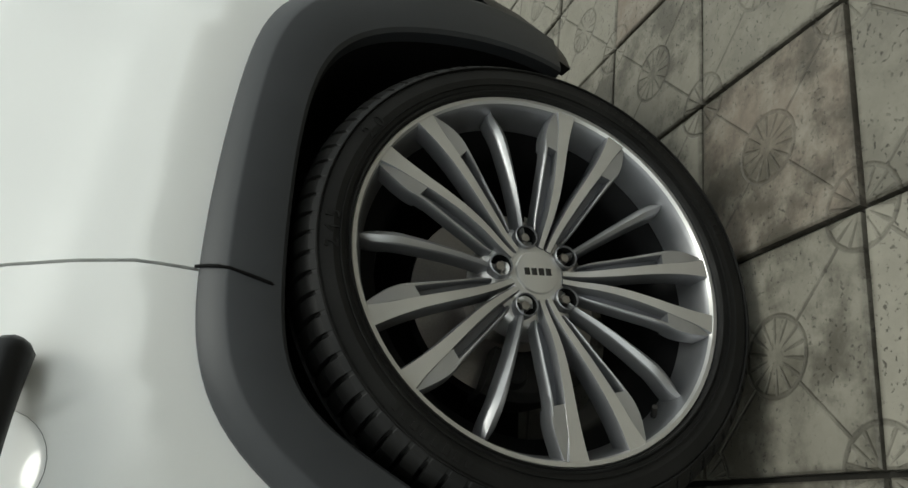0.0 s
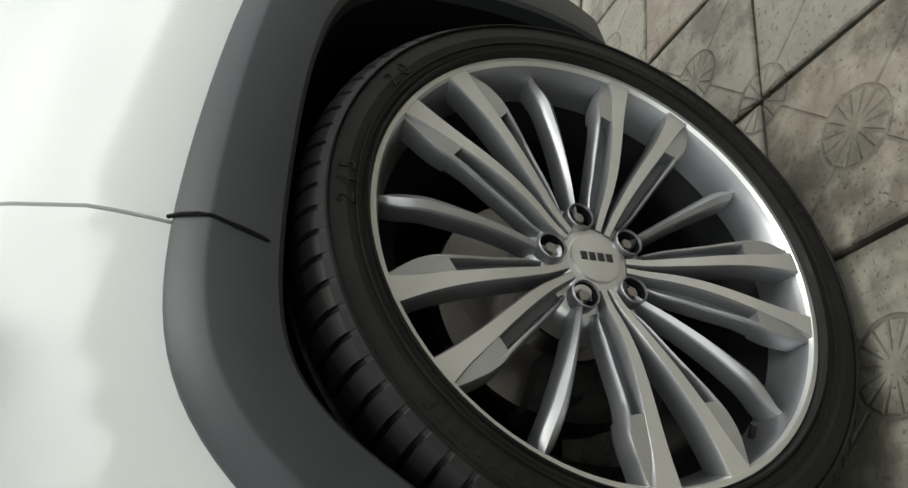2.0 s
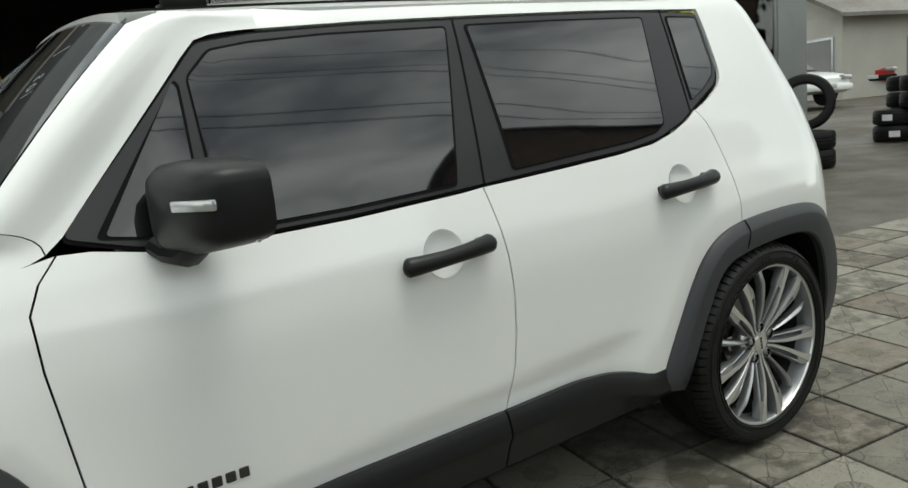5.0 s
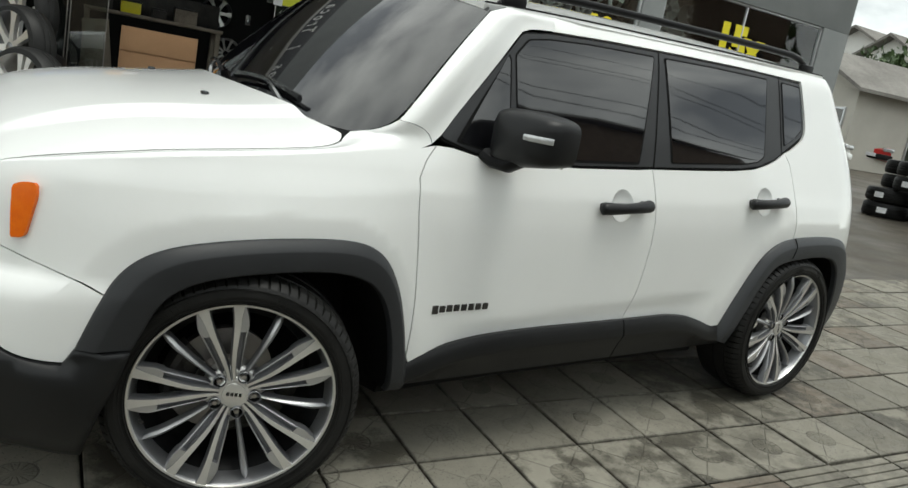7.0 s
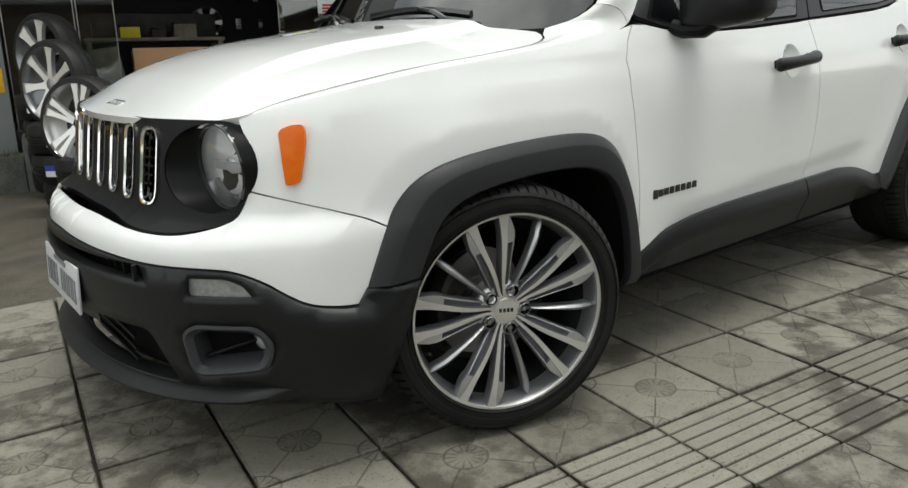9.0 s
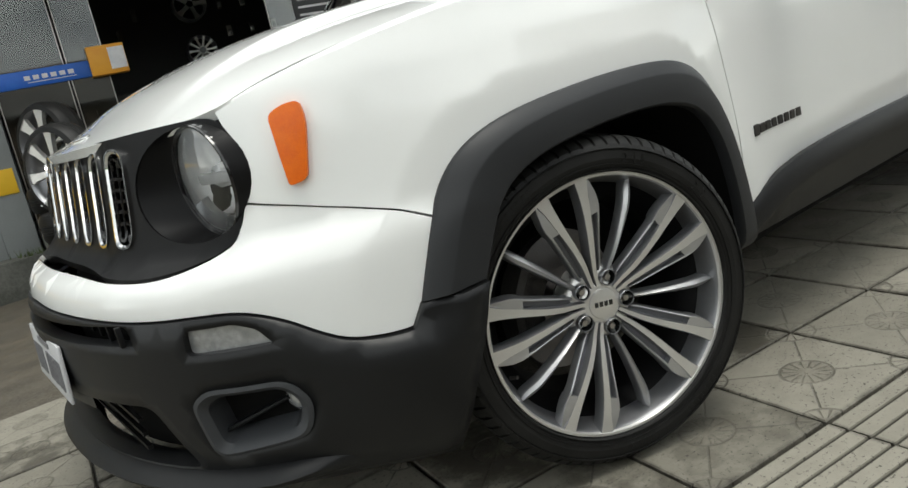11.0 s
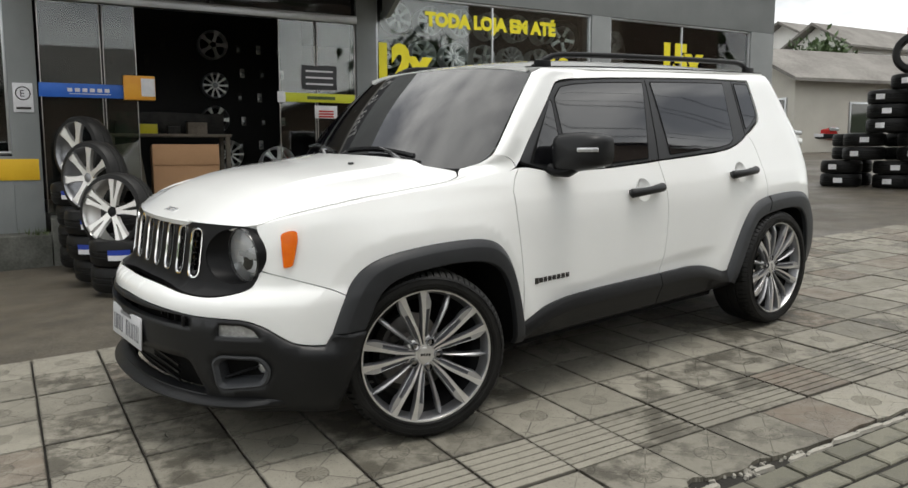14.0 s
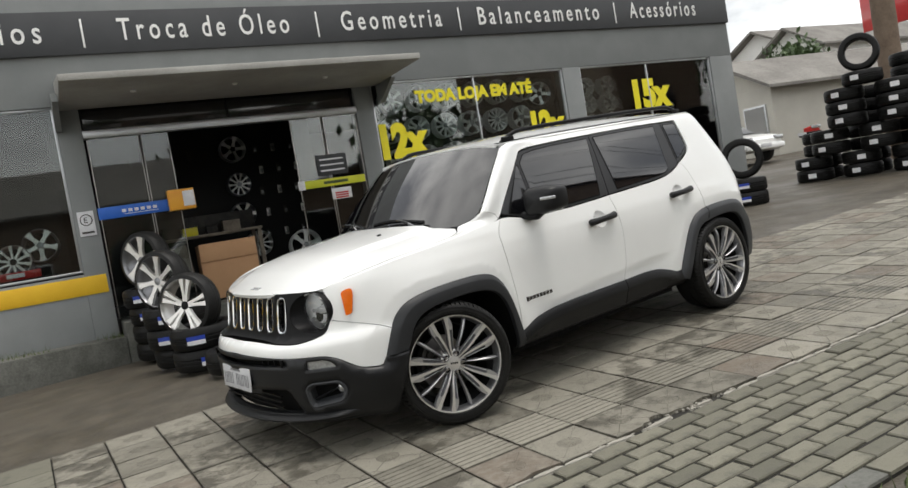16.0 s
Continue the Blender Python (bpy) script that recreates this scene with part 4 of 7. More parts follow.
# side windows: a black surround, then each glass proud of it
dlo = [(0.572, 1.074), (0.70, 1.036), (0.85, 1.022), (1.15, 1.021), (1.6, 1.037), (2.06, 1.055), (2.18, 1.069), (2.30, 1.105), (2.42, 1.160), (2.52, 1.206), (2.545, 1.245), (2.550, 1.35), (2.548, 1.44), (2.2, 1.452), (1.7, 1.451), (1.3, 1.447), (1.02, 1.438), (0.90, 1.424)]
for face, flip in SIDES:
    middle = (sum(p[0] for p in dlo) / len(dlo), sum(p[1] for p in dlo) / len(dlo))
    inset = [(x + 0.0055 * (1 if x < middle[0] else -1) * (abs(x - middle[0]) > 0.6), z + 0.005 * (1 if z < 1.25 else -1)) for x, z in dlo]
    sheet("window_seal", rounded(dlo, 0.02), face, GAP, suv, step=0.05, lip=0.01, flip=flip, offset=-0.003)
    sheet("window_surround", rounded(inset, 0.02), face, FRAME, suv, step=0.05, lip=0.006, flip=flip, offset=0.0005)
    for nm, pts in (("front_quarter_glass", [(0.650, 1.070), (0.800, 1.042), (0.830, 1.045), (0.845, 1.330), (0.838, 1.342)]),
                    ("front_door_glass", [(0.868, 1.044), (1.15, 1.043), (1.436, 1.051), (1.536, 1.424), (1.2, 1.421), (1.02, 1.412), (0.930, 1.400), (0.872, 1.348)]),
                    ("rear_door_glass", [(1.625, 1.060), (2.06, 1.078), (2.17, 1.092), (2.215, 1.115), (2.274, 1.425), (1.9, 1.428), (1.606, 1.426)]),
                    ("rear_quarter_glass", [(2.376, 1.168), (2.44, 1.194), (2.510, 1.236), (2.524, 1.268), (2.528, 1.418), (2.394, 1.424)])):
        cx, cz = sum(p[0] for p in pts) / len(pts), sum(p[1] for p in pts) / len(pts)
        wx, wz = 1 + 0.007 / (max(p[0] for p in pts) - cx), 1 + 0.006 / (max(p[1] for p in pts) - cz)
        sheet("glass_seal", rounded([(cx + (x - cx) * wx, cz + (z - cz) * wz) for x, z in pts], 0.014), face, GAP, suv, step=0.05, lip=0.002, flip=flip, offset=0.0018)
        sheet(nm, rounded(pts, 0.010), face, TINT, suv, step=0.05, lip=0.004, flip=flip, offset=0.003, label="dark tinted side glass")
    # the doors part between the glasses
    for x0, z0, x1, z1 in ((1.520, 1.035, 1.570, 1.447), (2.350, 1.128, 2.374, 1.448)):
        gap = [(x0 - 0.003, z0), (x0 + 0.003, z0), (x1 + 0.003, z1), (x1 - 0.003, z1)]
        sheet("door_shut_line", gap, face, GAP, suv, step=0.05, lip=0.001, flip=flip, offset=0.0016)


# ---- wheels ----
def build_wheel(m):
    """A big multi-spoke alloy with a low tyre; the axle is y, the outer face at -y."""
    w = thing("wheel", "", "", m)
    w.parent = suv
    R, HW = 0.343, 0.118
    # tyre with shoulder blocks and ribs
    bm = bmesh.new()
    prof = [(0.258, -HW + 0.020), (0.268, -HW + 0.006), (0.280, -HW - 0.006), (0.296, -HW - 0.010), (0.312, -HW - 0.008), (0.324, -HW - 0.001), (0.332, -HW + 0.008),
            (0.3385, -HW + 0.020), (0.342, -HW + 0.036), (0.3428, -HW + 0.058), (0.336, -HW + 0.060), (0.336, -HW + 0.068), (0.343, -HW + 0.070), (0.343, 0.0), (0.336, 0.002), (0.336, 0.010), (0.343, 0.012), (0.343, HW - 0.06), (0.3385, HW - 0.02), (0.324, HW), (0.296, HW + 0.006), (0.258, HW - 0.02)]
    cut = {5: 0.0022, 6: 0.0055, 7: 0.0085, 8: 0.0095, 9: 0.0080}
    rings = []
    blocks = 76
    for k in range(blocks):
        for frac, low in ((0.0, True), (0.15, True), (0.20, False), (0.60, False), (0.95, False)):
            a = 2 * math.pi * (k + frac) / blocks
            ring = []
            for i, (r, o) in enumerate(prof):
                rr = r - (cut.get(i, 0) if low else 0)
                aa = a + 0.018 * (i - 6) / 4 if i > 5 else a
                ring.append(bm.verts.new((rr * math.cos(aa), o, rr * math.sin(aa))))
            rings.append(ring)
    n = len(rings)
    for k in range(n):
        p, q = rings[k], rings[(k + 1) % n]
        for i in range(len(prof) - 1):
            bm.faces.new((p[i], q[i], q[i + 1], p[i + 1]))
    bmesh.ops.recalc_face_normals(bm, faces=bm.faces)
    tyre = part("tyre", bm, RUBBER, w, "black low-profile tyre with grooved shoulder")
    tyre.data.set_sharp_from_angle(angle=radians(16))
    bm = bmesh.new()
    for r in (0.2745, 0.286, 0.3155):
        lathe([(r - 0.0012, -HW - 0.004), (r - 0.0006, -HW - 0.0105), (r + 0.0006, -HW - 0.0105), (r + 0.0012, -HW - 0.004)], 96, bm)
    for a0, word in ((2.2, 9), (2.9, 5), (5.4, 8)):
        for j in range(word):
            a = a0 + j * 0.05
            add_box(bm, -0.0035, 0.0035, -HW - 0.0105, -HW - 0.004, 0.294, 0.307, 0.0, Matrix.Rotation(a, 4, "Y"))
    # raised size figures that run clockwise, their feet towards the hub
    for ch, a in (("2", 1.375), ("4", 1.309), ("5", 1.240), ("2", 0.775), ("0", 0.696)):
        ca, sa = math.cos(a), math.sin(a)
        turn = Matrix(((sa, ca, 0, 0.289 * ca), (0, 0, -1, -HW - 0.0098), (-ca, sa, 0, 0.289 * sa), (0, 0, 0, 1)))
        glyph = lettering("figure", ch, 0.026, RUBBER, None, Matrix.Translation((0, 0, 0)), 0.0012)
        glyph.data.transform(turn @ Matrix.Translation((-0.0075, 0, 0)))
        bm.from_mesh(glyph.data)
        bpy.data.objects.remove(glyph)
    part("sidewall_relief", bm, RUBBER, w)
    # barrel and lip; the deep part is coloured black for the shade behind the spokes
    bm = lathe([(0.205, 0.09), (0.212, 0.0), (0.222, -0.040), (0.246, -0.060), (0.2475, -0.064)], 72)
    part("inner_barrel", bm, TRIM, w, "inner barrel of the rim, coloured dark as in shade")
    bm = lathe([(0.2465, -0.0635), (0.252, -0.080), (0.2585, -0.104), (0.262, -0.112), (0.2655, -0.1165), (0.2695, -0.1165), (0.2715, -0.113), (0.271, -0.106)], 96)
    part("rim", bm, RIM, w, "silver alloy rim barrel")
    bm = lathe([(0.2620, -0.1125), (0.2645, -0.1178), (0.2700, -0.1180), (0.2720, -0.1135)], 96)
    part("rim_lip", bm, RIMFACE, w)
    depth = curve((0.03, -0.083), (0.06, -0.088), (0.10, -0.100), (0.14, -0.109), (0.18, -0.114), (0.22, -0.116), (0.267, -0.1168))

    def bar(stations, thick, side_mat=1, crown=0.0, drop=None):
        """A spoke: stations of (radius, left, right) across it, in metres; the outer face is machined."""
        bm = bmesh.new()
        rows = []
        for r, l, rr in stations:
            d = depth(r) + (drop(r) if drop else 0.0)
            mid = (l + rr) / 2
            sl = 0.0025
            pts = [(l - sl, d + thick), (l - 0.001, d + 0.004), (l + 0.001, d), (mid, d - crown), (rr - 0.001, d), (rr + 0.001, d + 0.004), (rr + sl, d + thick)]
            rows.append([bm.verts.new((r, y, s)) for s, y in pts])
        for a, b in zip(rows, rows[1:]):
            for i in range(6):
                f = bm.faces.new((a[i], a[i + 1], b[i + 1], b[i]))
                f.material_index = 0 if i in (2, 3) else side_mat
        for r in (rows[0], rows[-1]):
            f = bm.faces.new(r)
            f.material_index = side_mat
        bmesh.ops.recalc_face_normals(bm, faces=bm.faces)
        return bm

    def lane(keys, way, n=16):
        """Stations along a spoke: keys of (along, nearer edge, further edge) off the middle line of the pair."""
        lo, hi = curve(*[(k[0], k[1]) for k in keys]), curve(*[(k[0], k[2]) for k in keys])
        return [(x, *sorted((way * lo(x), way * hi(x)))) for x in np.linspace(keys[0][0], keys[-1][0], n)]

    def join(bm, other, slot=0):
        for f in other.faces:
            f.material_index = slot or (1 if f.material_index else 3)
        tmp = bpy.data.meshes.new("tmp")
        other.to_mesh(tmp)
        other.free()
        bm.from_mesh(tmp)
        bpy.data.meshes.remove(tmp)

    face_keys = [(0.040, 0.0015, 0.0105), (0.078, 0.0035, 0.0145), (0.117, 0.0080, 0.0215), (0.160, 0.0160, 0.0315), (0.200, 0.0235, 0.0420), (0.235, 0.0280, 0.0510), (0.2640, 0.0300, 0.0615)]
    rail_keys = [(0.066, 0.0205, 0.0245), (0.082, 0.0260, 0.0305), (0.109, 0.0325, 0.0375), (0.138, 0.0400, 0.0450), (0.168, 0.0475, 0.0530), (0.200, 0.0560, 0.0625)]
    bridge_keys = [(0.188, 0.0370, 0.0590), (0.205, 0.0415, 0.0640), (0.222, 0.0465, 0.0655), (0.240, 0.0510, 0.0645), (0.258, 0.0560, 0.0625)]
    floor_keys = [(0.068, 0.0115, 0.0235), (0.110, 0.0185, 0.0345), (0.150, 0.0270, 0.0450), (0.192, 0.0380, 0.0580)]
    half = curve((0.060, 0.0046), (0.10, 0.0050), (0.15, 0.0064), (0.20, 0.0082), (0.235, 0.0088), (0.252, 0.0055), (0.2625, 0.0010))
    thin = [(r, -half(r), half(r)) for r in np.linspace(0.060, 0.262, 22)]
    for k in range(5):
        base = 72.0 * k
        bm = bar(thin, 0.024, 1, 0.0050, lambda r: 0.010 + 0.014 * smooth01(r, 0.20, 0.262))
        bmesh.ops.transform(bm, matrix=Matrix.Rotation(-radians(base), 4, "Y"), verts=bm.verts)
        part("thin_spoke", bm, (RIMTOP, RIM), w)
        # each spoke of a pair has a lower rail on its outer side, with a slot between them, bridged near the rim
        for way in (-1, 1):
            bm = bar(lane(face_keys, way, 26), 0.030)
            join(bm, bar(lane(rail_keys, way, 20), 0.020, 1, 0.0008, lambda r: 0.0085 - 0.0075 * smooth01(r, 0.12, 0.195)))
            join(bm, bar(lane(bridge_keys, way, 14), 0.026, 1, 0.0, lambda r: 0.0008 + 0.003 * smooth01(r, 0.222, 0.256)))
            join(bm, bar(lane(floor_keys, way, 14), 0.010, 1, 0.0, lambda r: 0.0165), 2)
            bmesh.ops.transform(bm, matrix=Matrix.Rotation(-radians(base - 36.0), 4, "Y"), verts=bm.verts)
            part("slotted_spoke", bm, (RIMFACE, RIM, RIMDARK, RIMTOP), w)
    # hub with lug pockets, nuts and cap
    bm = lathe([(0.0, -0.082), (0.037, -0.083), (0.043, -0.081), (0.048, -0.075), (0.066, -0.074), (0.076, -0.068), (0.082, -0.056), (0.084, -0.03), (0.0, -0.03)], 60)
    part("hub", bm, RIMFACE, w)
    bm = lathe([(0.0, -0.0875), (0.028, -0.0875), (0.0310, -0.0865), (0.0325, -0.0825)], 40)
    cap = part("hub_cap", bm, RIMFACE, w, "silver cap with a dark nameplate")
    bm = bmesh.new()
    for x in (-0.0165, -0.0055, 0.0055, 0.0165):
        add_box(bm, x - 0.0042, x + 0.0042, -0.0885, -0.0870, -0.0055, 0.0055, 0.001)
    part("nameplate", bm, GLOSS, cap)
    for k in range(5):
        a = radians(72 * k)
        x, z = 0.055 * math.cos(a), 0.055 * math.sin(a)
        bm = bmesh.new()
        lathe([(0.0165, -0.050), (0.0172, -0.0885), (0.0160, -0.0898), (0.0150, -0.0870), (0.0146, -0.0748)], 24, bm)
        lathe([(0.0146, -0.0748), (0.0, -0.0748)], 24, bm)
        bmesh.ops.translate(bm, verts=bm.verts, vec=(x, 0, z))
        # the wells' insides are coloured black, as shade round the nuts
        for f in bm.faces:
            f.material_index = 1 if f.calc_center_median().y > -0.0872 and math.hypot(f.calc_center_median().x - x, f.calc_center_median().z - z) < 0.0152 else 0
        part("lug_pocket", bm, (RIM, GAP), w)
        bm = lathe([(0.0084, -0.072), (0.0084, -0.0810), (0.0066, -0.0840), (0.0, -0.0845)], 6)
        bmesh.ops.translate(bm, verts=bm.verts, vec=(x, 0, z))
        part("lug_nut", bm, STEEL, w, smooth=False)
    bm = tube([(0.246, -0.092, 0.0), (0.236, -0.108, 0.0)], 0.004, 8)
    bmesh.ops.transform(bm, matrix=Matrix.Rotation(radians(72 * 2 + 12), 4, "Y"), verts=bm.verts)
    part("valve", bm, IRON, w)
    return w


def build_brake(x):
    bm = lathe([(0.065, -0.03), (0.07, 0.0), (0.149, 0.0), (0.150, 0.012), (0.149, 0.024), (0.07, 0.024)], 64)
    bmesh.ops.translate(bm, verts=bm.verts, vec=(x, -0.79, 0.343))
    part("brake_disc", bm, STEEL, suv, "brushed steel brake disc")
    mid = 2.8 if x < 1 else 3.4
    bm = lathe([(0.088, -0.028), (0.096, -0.036), (0.150, -0.036), (0.162, -0.026), (0.164, 0.02), (0.155, 0.03), (0.095, 0.03), (0.088, 0.02)], 14, closed=True, a0=mid - 0.52, a1=mid + 0.52)
    bmesh.ops.holes_fill(bm, edges=bm.edges)
    for k in (-0.25, 0.25):
        a = mid + k
        lathe([(0.0, -0.05), (0.018, -0.048), (0.024, -0.036)], 14, bm)
        fresh = [v for v in bm.verts if math.hypot(v.co.x, v.co.z) < 0.03]
        bmesh.ops.translate(bm, verts=fresh, vec=(0.124 * math.cos(a), 0, 0.124 * math.sin(a)))
    bmesh.ops.translate(bm, verts=bm.verts, vec=(x, -0.79, 0.343))
    part("brake_caliper", bm, IRON, suv, "dark cast brake caliper")


for x in (0.0, 2.57):
    build_brake(x)
wheel = build_wheel(pose(0.025, -0.819, 0.343, 0, 6.0, -17.0))
rear = copy_thing(wheel, pose(2.57, -0.818, 0.343, 0, -20.0, 0))
for ob in rear.children:
    if ob.name.startswith("hub_cap"):
        ob.matrix_local = pose(0, 0, 0, 0, 100, 0)
copy_thing(wheel, pose(-0.02, 0.819, 0.343, 0, 11.0, 163))
copy_thing(wheel, pose(2.57, 0.818, 0.343, 0, 11.0, 180))


# ---- nose: grille, lamps, bumpers ----
def nose(b, z):
    """The nose and its corners at b across (minus: near side) and height z."""
    return skin(A_NOSE + abs(b), z, 1 if b > 0 else -1)


GRILLE_SET = curve((0.0, 0.024), (0.13, 0.021), (0.26, 0.011), (0.39, -0.004), (0.50, -0.003), (0.60, 0.0), (1.0, 0.0))


def grille(b, z):
    """The grille's plane: flatter across than the nose, set back under the bonnet's edge."""
    p = nose(b, z)
    return (p[0] + GRILLE_SET(min(abs(b), 0.99)), p[1], p[2])


def both(pts):
    """A near-side half outline (b from 0 outwards and back to 0), closed by its mirror image."""
    left = [p for p in pts]
    return left + [(-b, z) for b, z in reversed(left) if abs(b) > 1e-6]


def nb(x, z):
    return A_NOSE - girth(x, z)


def nose_normal(b, z):
    e = 1e-3
    n = (Vector(nose(b + e, z)) - Vector(nose(b - e, z))).cross(Vector(nose(b, z + e)) - Vector(nose(b, z - e))).normalized()
    return n if n.x < 0 else -n


panel_low = [(0.0, 0.652), (-0.25, 0.652), (-0.508, 0.638), (-0.62, 0.643), (-0.694, 0.666), (-0.716, 0.716), (-0.724, 0.786), (-0.716, 0.852), (-0.682, 0.890), (-0.60, 0.895), (-0.3, 0.895), (0.0, 0.895)]
slots = []
for k in range(-3, 4):
    b = k * 0.130
    slots.append(rounded([(b - 0.040, 0.684), (b + 0.040, 0.684), (b + 0.040, 0.876), (b - 0.040, 0.876)], 0.036))
LAMP_Y, LAMP_Z, LAMP_R = 0.598, 0.784, 0.104


def across(y, z):
    """The place across the nose (girth) at which it stands y off the middle."""
    lo, hi = 0.0, 0.95
    for _ in range(30):
        m = (lo + hi) / 2
        lo, hi = (m, hi) if nose(m, z)[1] < y else (lo, m)
    return lo


turns = np.linspace(0, 2 * math.pi, 36, endpoint=False)
socket = [(-across(LAMP_Y + (LAMP_R if math.cos(a) > 0 else 0.150) * math.cos(a), LAMP_Z + LAMP_R * math.sin(a)), LAMP_Z + LAMP_R * math.sin(a)) for a in turns]
slots_and_lamps = slots + [socket, [(-b, z) for b, z in reversed(socket)]]
sheet("grille_panel", both(eased(panel_low)), grille, TRIM, suv, holes=slots_and_lamps, step=0.03, lip=0.03, flip=True, label="satin black grille panel with seven upright slots")
for k, s in enumerate(slots):
    pts = [Vector(grille(b, z)) + nose_normal(b, z) * 0.002 for b, z in spread(s, 0.02)]
    bm = bmesh.new()
    inner = []
    cb = sum(p[0] for p in s) / len(s)
    for (b, z), p in zip(spread(s, 0.02), pts):
        n = nose_normal(b, z)
        q = Vector(grille(cb + (b - cb) * 0.76, 0.780 + (z - 0.780) * 0.915))
        inner.append((bm.verts.new(p - n * 0.008), bm.verts.new(p + n * 0.003), bm.verts.new(p * 0.5 + (q + n * 0.002) * 0.5 + n * 0.003), bm.verts.new(q + n * 0.001), bm.verts.new(q - n * 0.03)))
    for a, c in zip(inner, inner[1:] + inner[:1]):
        for i in range(4):
            bm.faces.new((a[i], a[i + 1], c[i + 1], c[i]))
    bmesh.ops.recalc_face_normals(bm, faces=bm.faces)
    part("slot_ring", bm, CHROME, suv, "chrome ring round a grille slot")
bm = bmesh.new()
for k in range(-3, 4):
    for j in range(9):
        z = 0.705 + j * 0.022
        p = Vector(grille(k * 0.130, z))
        add_box(bm, p.x + 0.022, p.x + 0.03, p.y - 0.030, p.y + 0.030, z - 0.003, z + 0.003)
    for dy in (-0.018, 0.0, 0.018):
        p, q = Vector(grille(k * 0.130, 0.70)), Vector(grille(k * 0.130, 0.86))
        tube([p + Vector((0.024, dy, 0)), q + Vector((0.024, dy, 0))], 0.003, 5, bm)
tagged(part("grille_mesh", bm, GLOSS, suv), kind="stuff")

# headlamps: round, deep bezel, reflector and clear dome
for side in (-1, 1):
    m = pose(-0.600, side * LAMP_Y, LAMP_Z, 0, -2, -side * 8)
    lamp = thing("headlamp", "", "")
    lamp.parent = suv
    lamp.matrix_local = m
    part("bezel", lathe([(0.1040, 0.12), (0.1040, -0.004), (0.1025, -0.010), (0.0995, -0.010), (0.0975, -0.002), (0.0965, 0.010)], 48, axis="x"), GLOSS, lamp)
    part("reflector", lathe([(0.030, 0.046), (0.045, 0.042), (0.062, 0.034), (0.076, 0.024), (0.088, 0.011), (0.0965, 0.000)], 48, axis="x"), LAMPMIRROR, lamp, "mirror-bright lamp bowl")
    part("lamp_back", lathe([(0.0, 0.050), (0.034, 0.048)], 24, axis="x"), IRON, lamp)
    part("bulb_cover", lathe([(0.0, 0.014), (0.014, 0.015), (0.021, 0.022), (0.023, 0.048)], 32, axis="x"), LAMPSILVER, lamp)
    part("bulb_bracket", box(0.012, 0.024, -0.062, 0.062, -0.012, 0.010, 0.004), LAMPSILVER, lamp)
    bm = lathe([(0.070, 0.020), (0.076, 0.008), (0.094, -0.001), (0.097, 0.006)], 20, axis="x", a0=math.pi * 1.16, a1=math.pi * 1.84)
    part("indicator", bm, CLEAR, lamp, "faceted clear indicator along the lower rim")
    bm = lathe([(0.0, -0.024), (0.03, -0.023), (0.06, -0.0185), (0.085, -0.011), (0.0985, -0.003)], 48, axis="x")
    dome = part("lens", bm, LENS, lamp, "clear lamp lens")
    dome.visible_shadow = False
    # the dark funnel between the panel and the lamp
    bm = bmesh.new()
    ring = []
    for (b, z), a in zip(socket, turns):
        p = Vector(nose(-side * b if side > 0 else b, z))
        q = m @ Vector((-0.006, side * LAMP_R * math.cos(a), LAMP_R * math.sin(a)))
        ring.append([bm.verts.new(v) for v in (p, p * 0.5 + q * 0.5 + Vector((0.008, 0, 0)), q)])
    for r0, r1 in zip(ring, ring[1:] + ring[:1]):
        for i in range(2):
            bm.faces.new((r0[i], r0[i + 1], r1[i + 1], r1[i]))
    bmesh.ops.recalc_face_normals(bm, faces=bm.faces)
    part("lamp_funnel", bm, TRIM, suv)

# white upper bumper band
white_low = [(0.0, 0.588), (-0.35, 0.576), (-0.52, 0.566), (-0.70, 0.567), (-0.76, 0.560), (-0.82, 0.535), (-0.87, 0.498), (-0.91, 0.474), (-0.97, 0.462), (-1.02, 0.460), (-1.06, 0.468)]
arch_b = [(nb(x, z), z) for x, z in AF[1:5]]
gap_b = [(b, z - 0.003) for b, z in ((-1.10, 0.632), (-1.0, 0.664), (-0.91, 0.690), (-0.82, 0.713), (-0.724, 0.735))]
white_low = eased(white_low)
upper = white_low + [p for p in arch_b if p[1] < 0.62] + gap_b[:-1] + [(-0.722, 0.731)] + eased([(-0.720, 0.727), (-0.712, 0.700), (-0.690, 0.660), (-0.617, 0.637), (-0.508, 0.632), (-0.25, 0.646), (0.0, 0.646)])
sheet("bumper_upper", both(upper), nose, PAINT, suv, step=0.03, lip=0.015, flip=True, label="white upper bumper band under the grille")

# grey-black lower bumper with fog-lamp openings and intakes
end_b = [(nb(x, z), z) for x, z in ((-0.394, 0.498), (-0.335, 0.500), (-0.275, 0.502), (-0.288, 0.455), (-0.302, 0.41), (-0.326, 0.345), (-0.342, 0.28), (-0.350, 0.20))]
low = [(b, z - 0.004) for b, z in white_low if b > -1.022] + end_b + [(-0.98, 0.200), (-0.6, 0.205), (0.0, 0.205)]
fog = rounded([(-0.605, 0.405, 0.03), (-0.645, 0.432, 0.03), (-0.80, 0.432, 0.03), (-0.835, 0.385, 0.04), (-0.815, 0.318, 0.03), (-0.62, 0.292, 0.03)], 0.03)
fog2 = [(-b, z) for b, z in reversed(fog)]
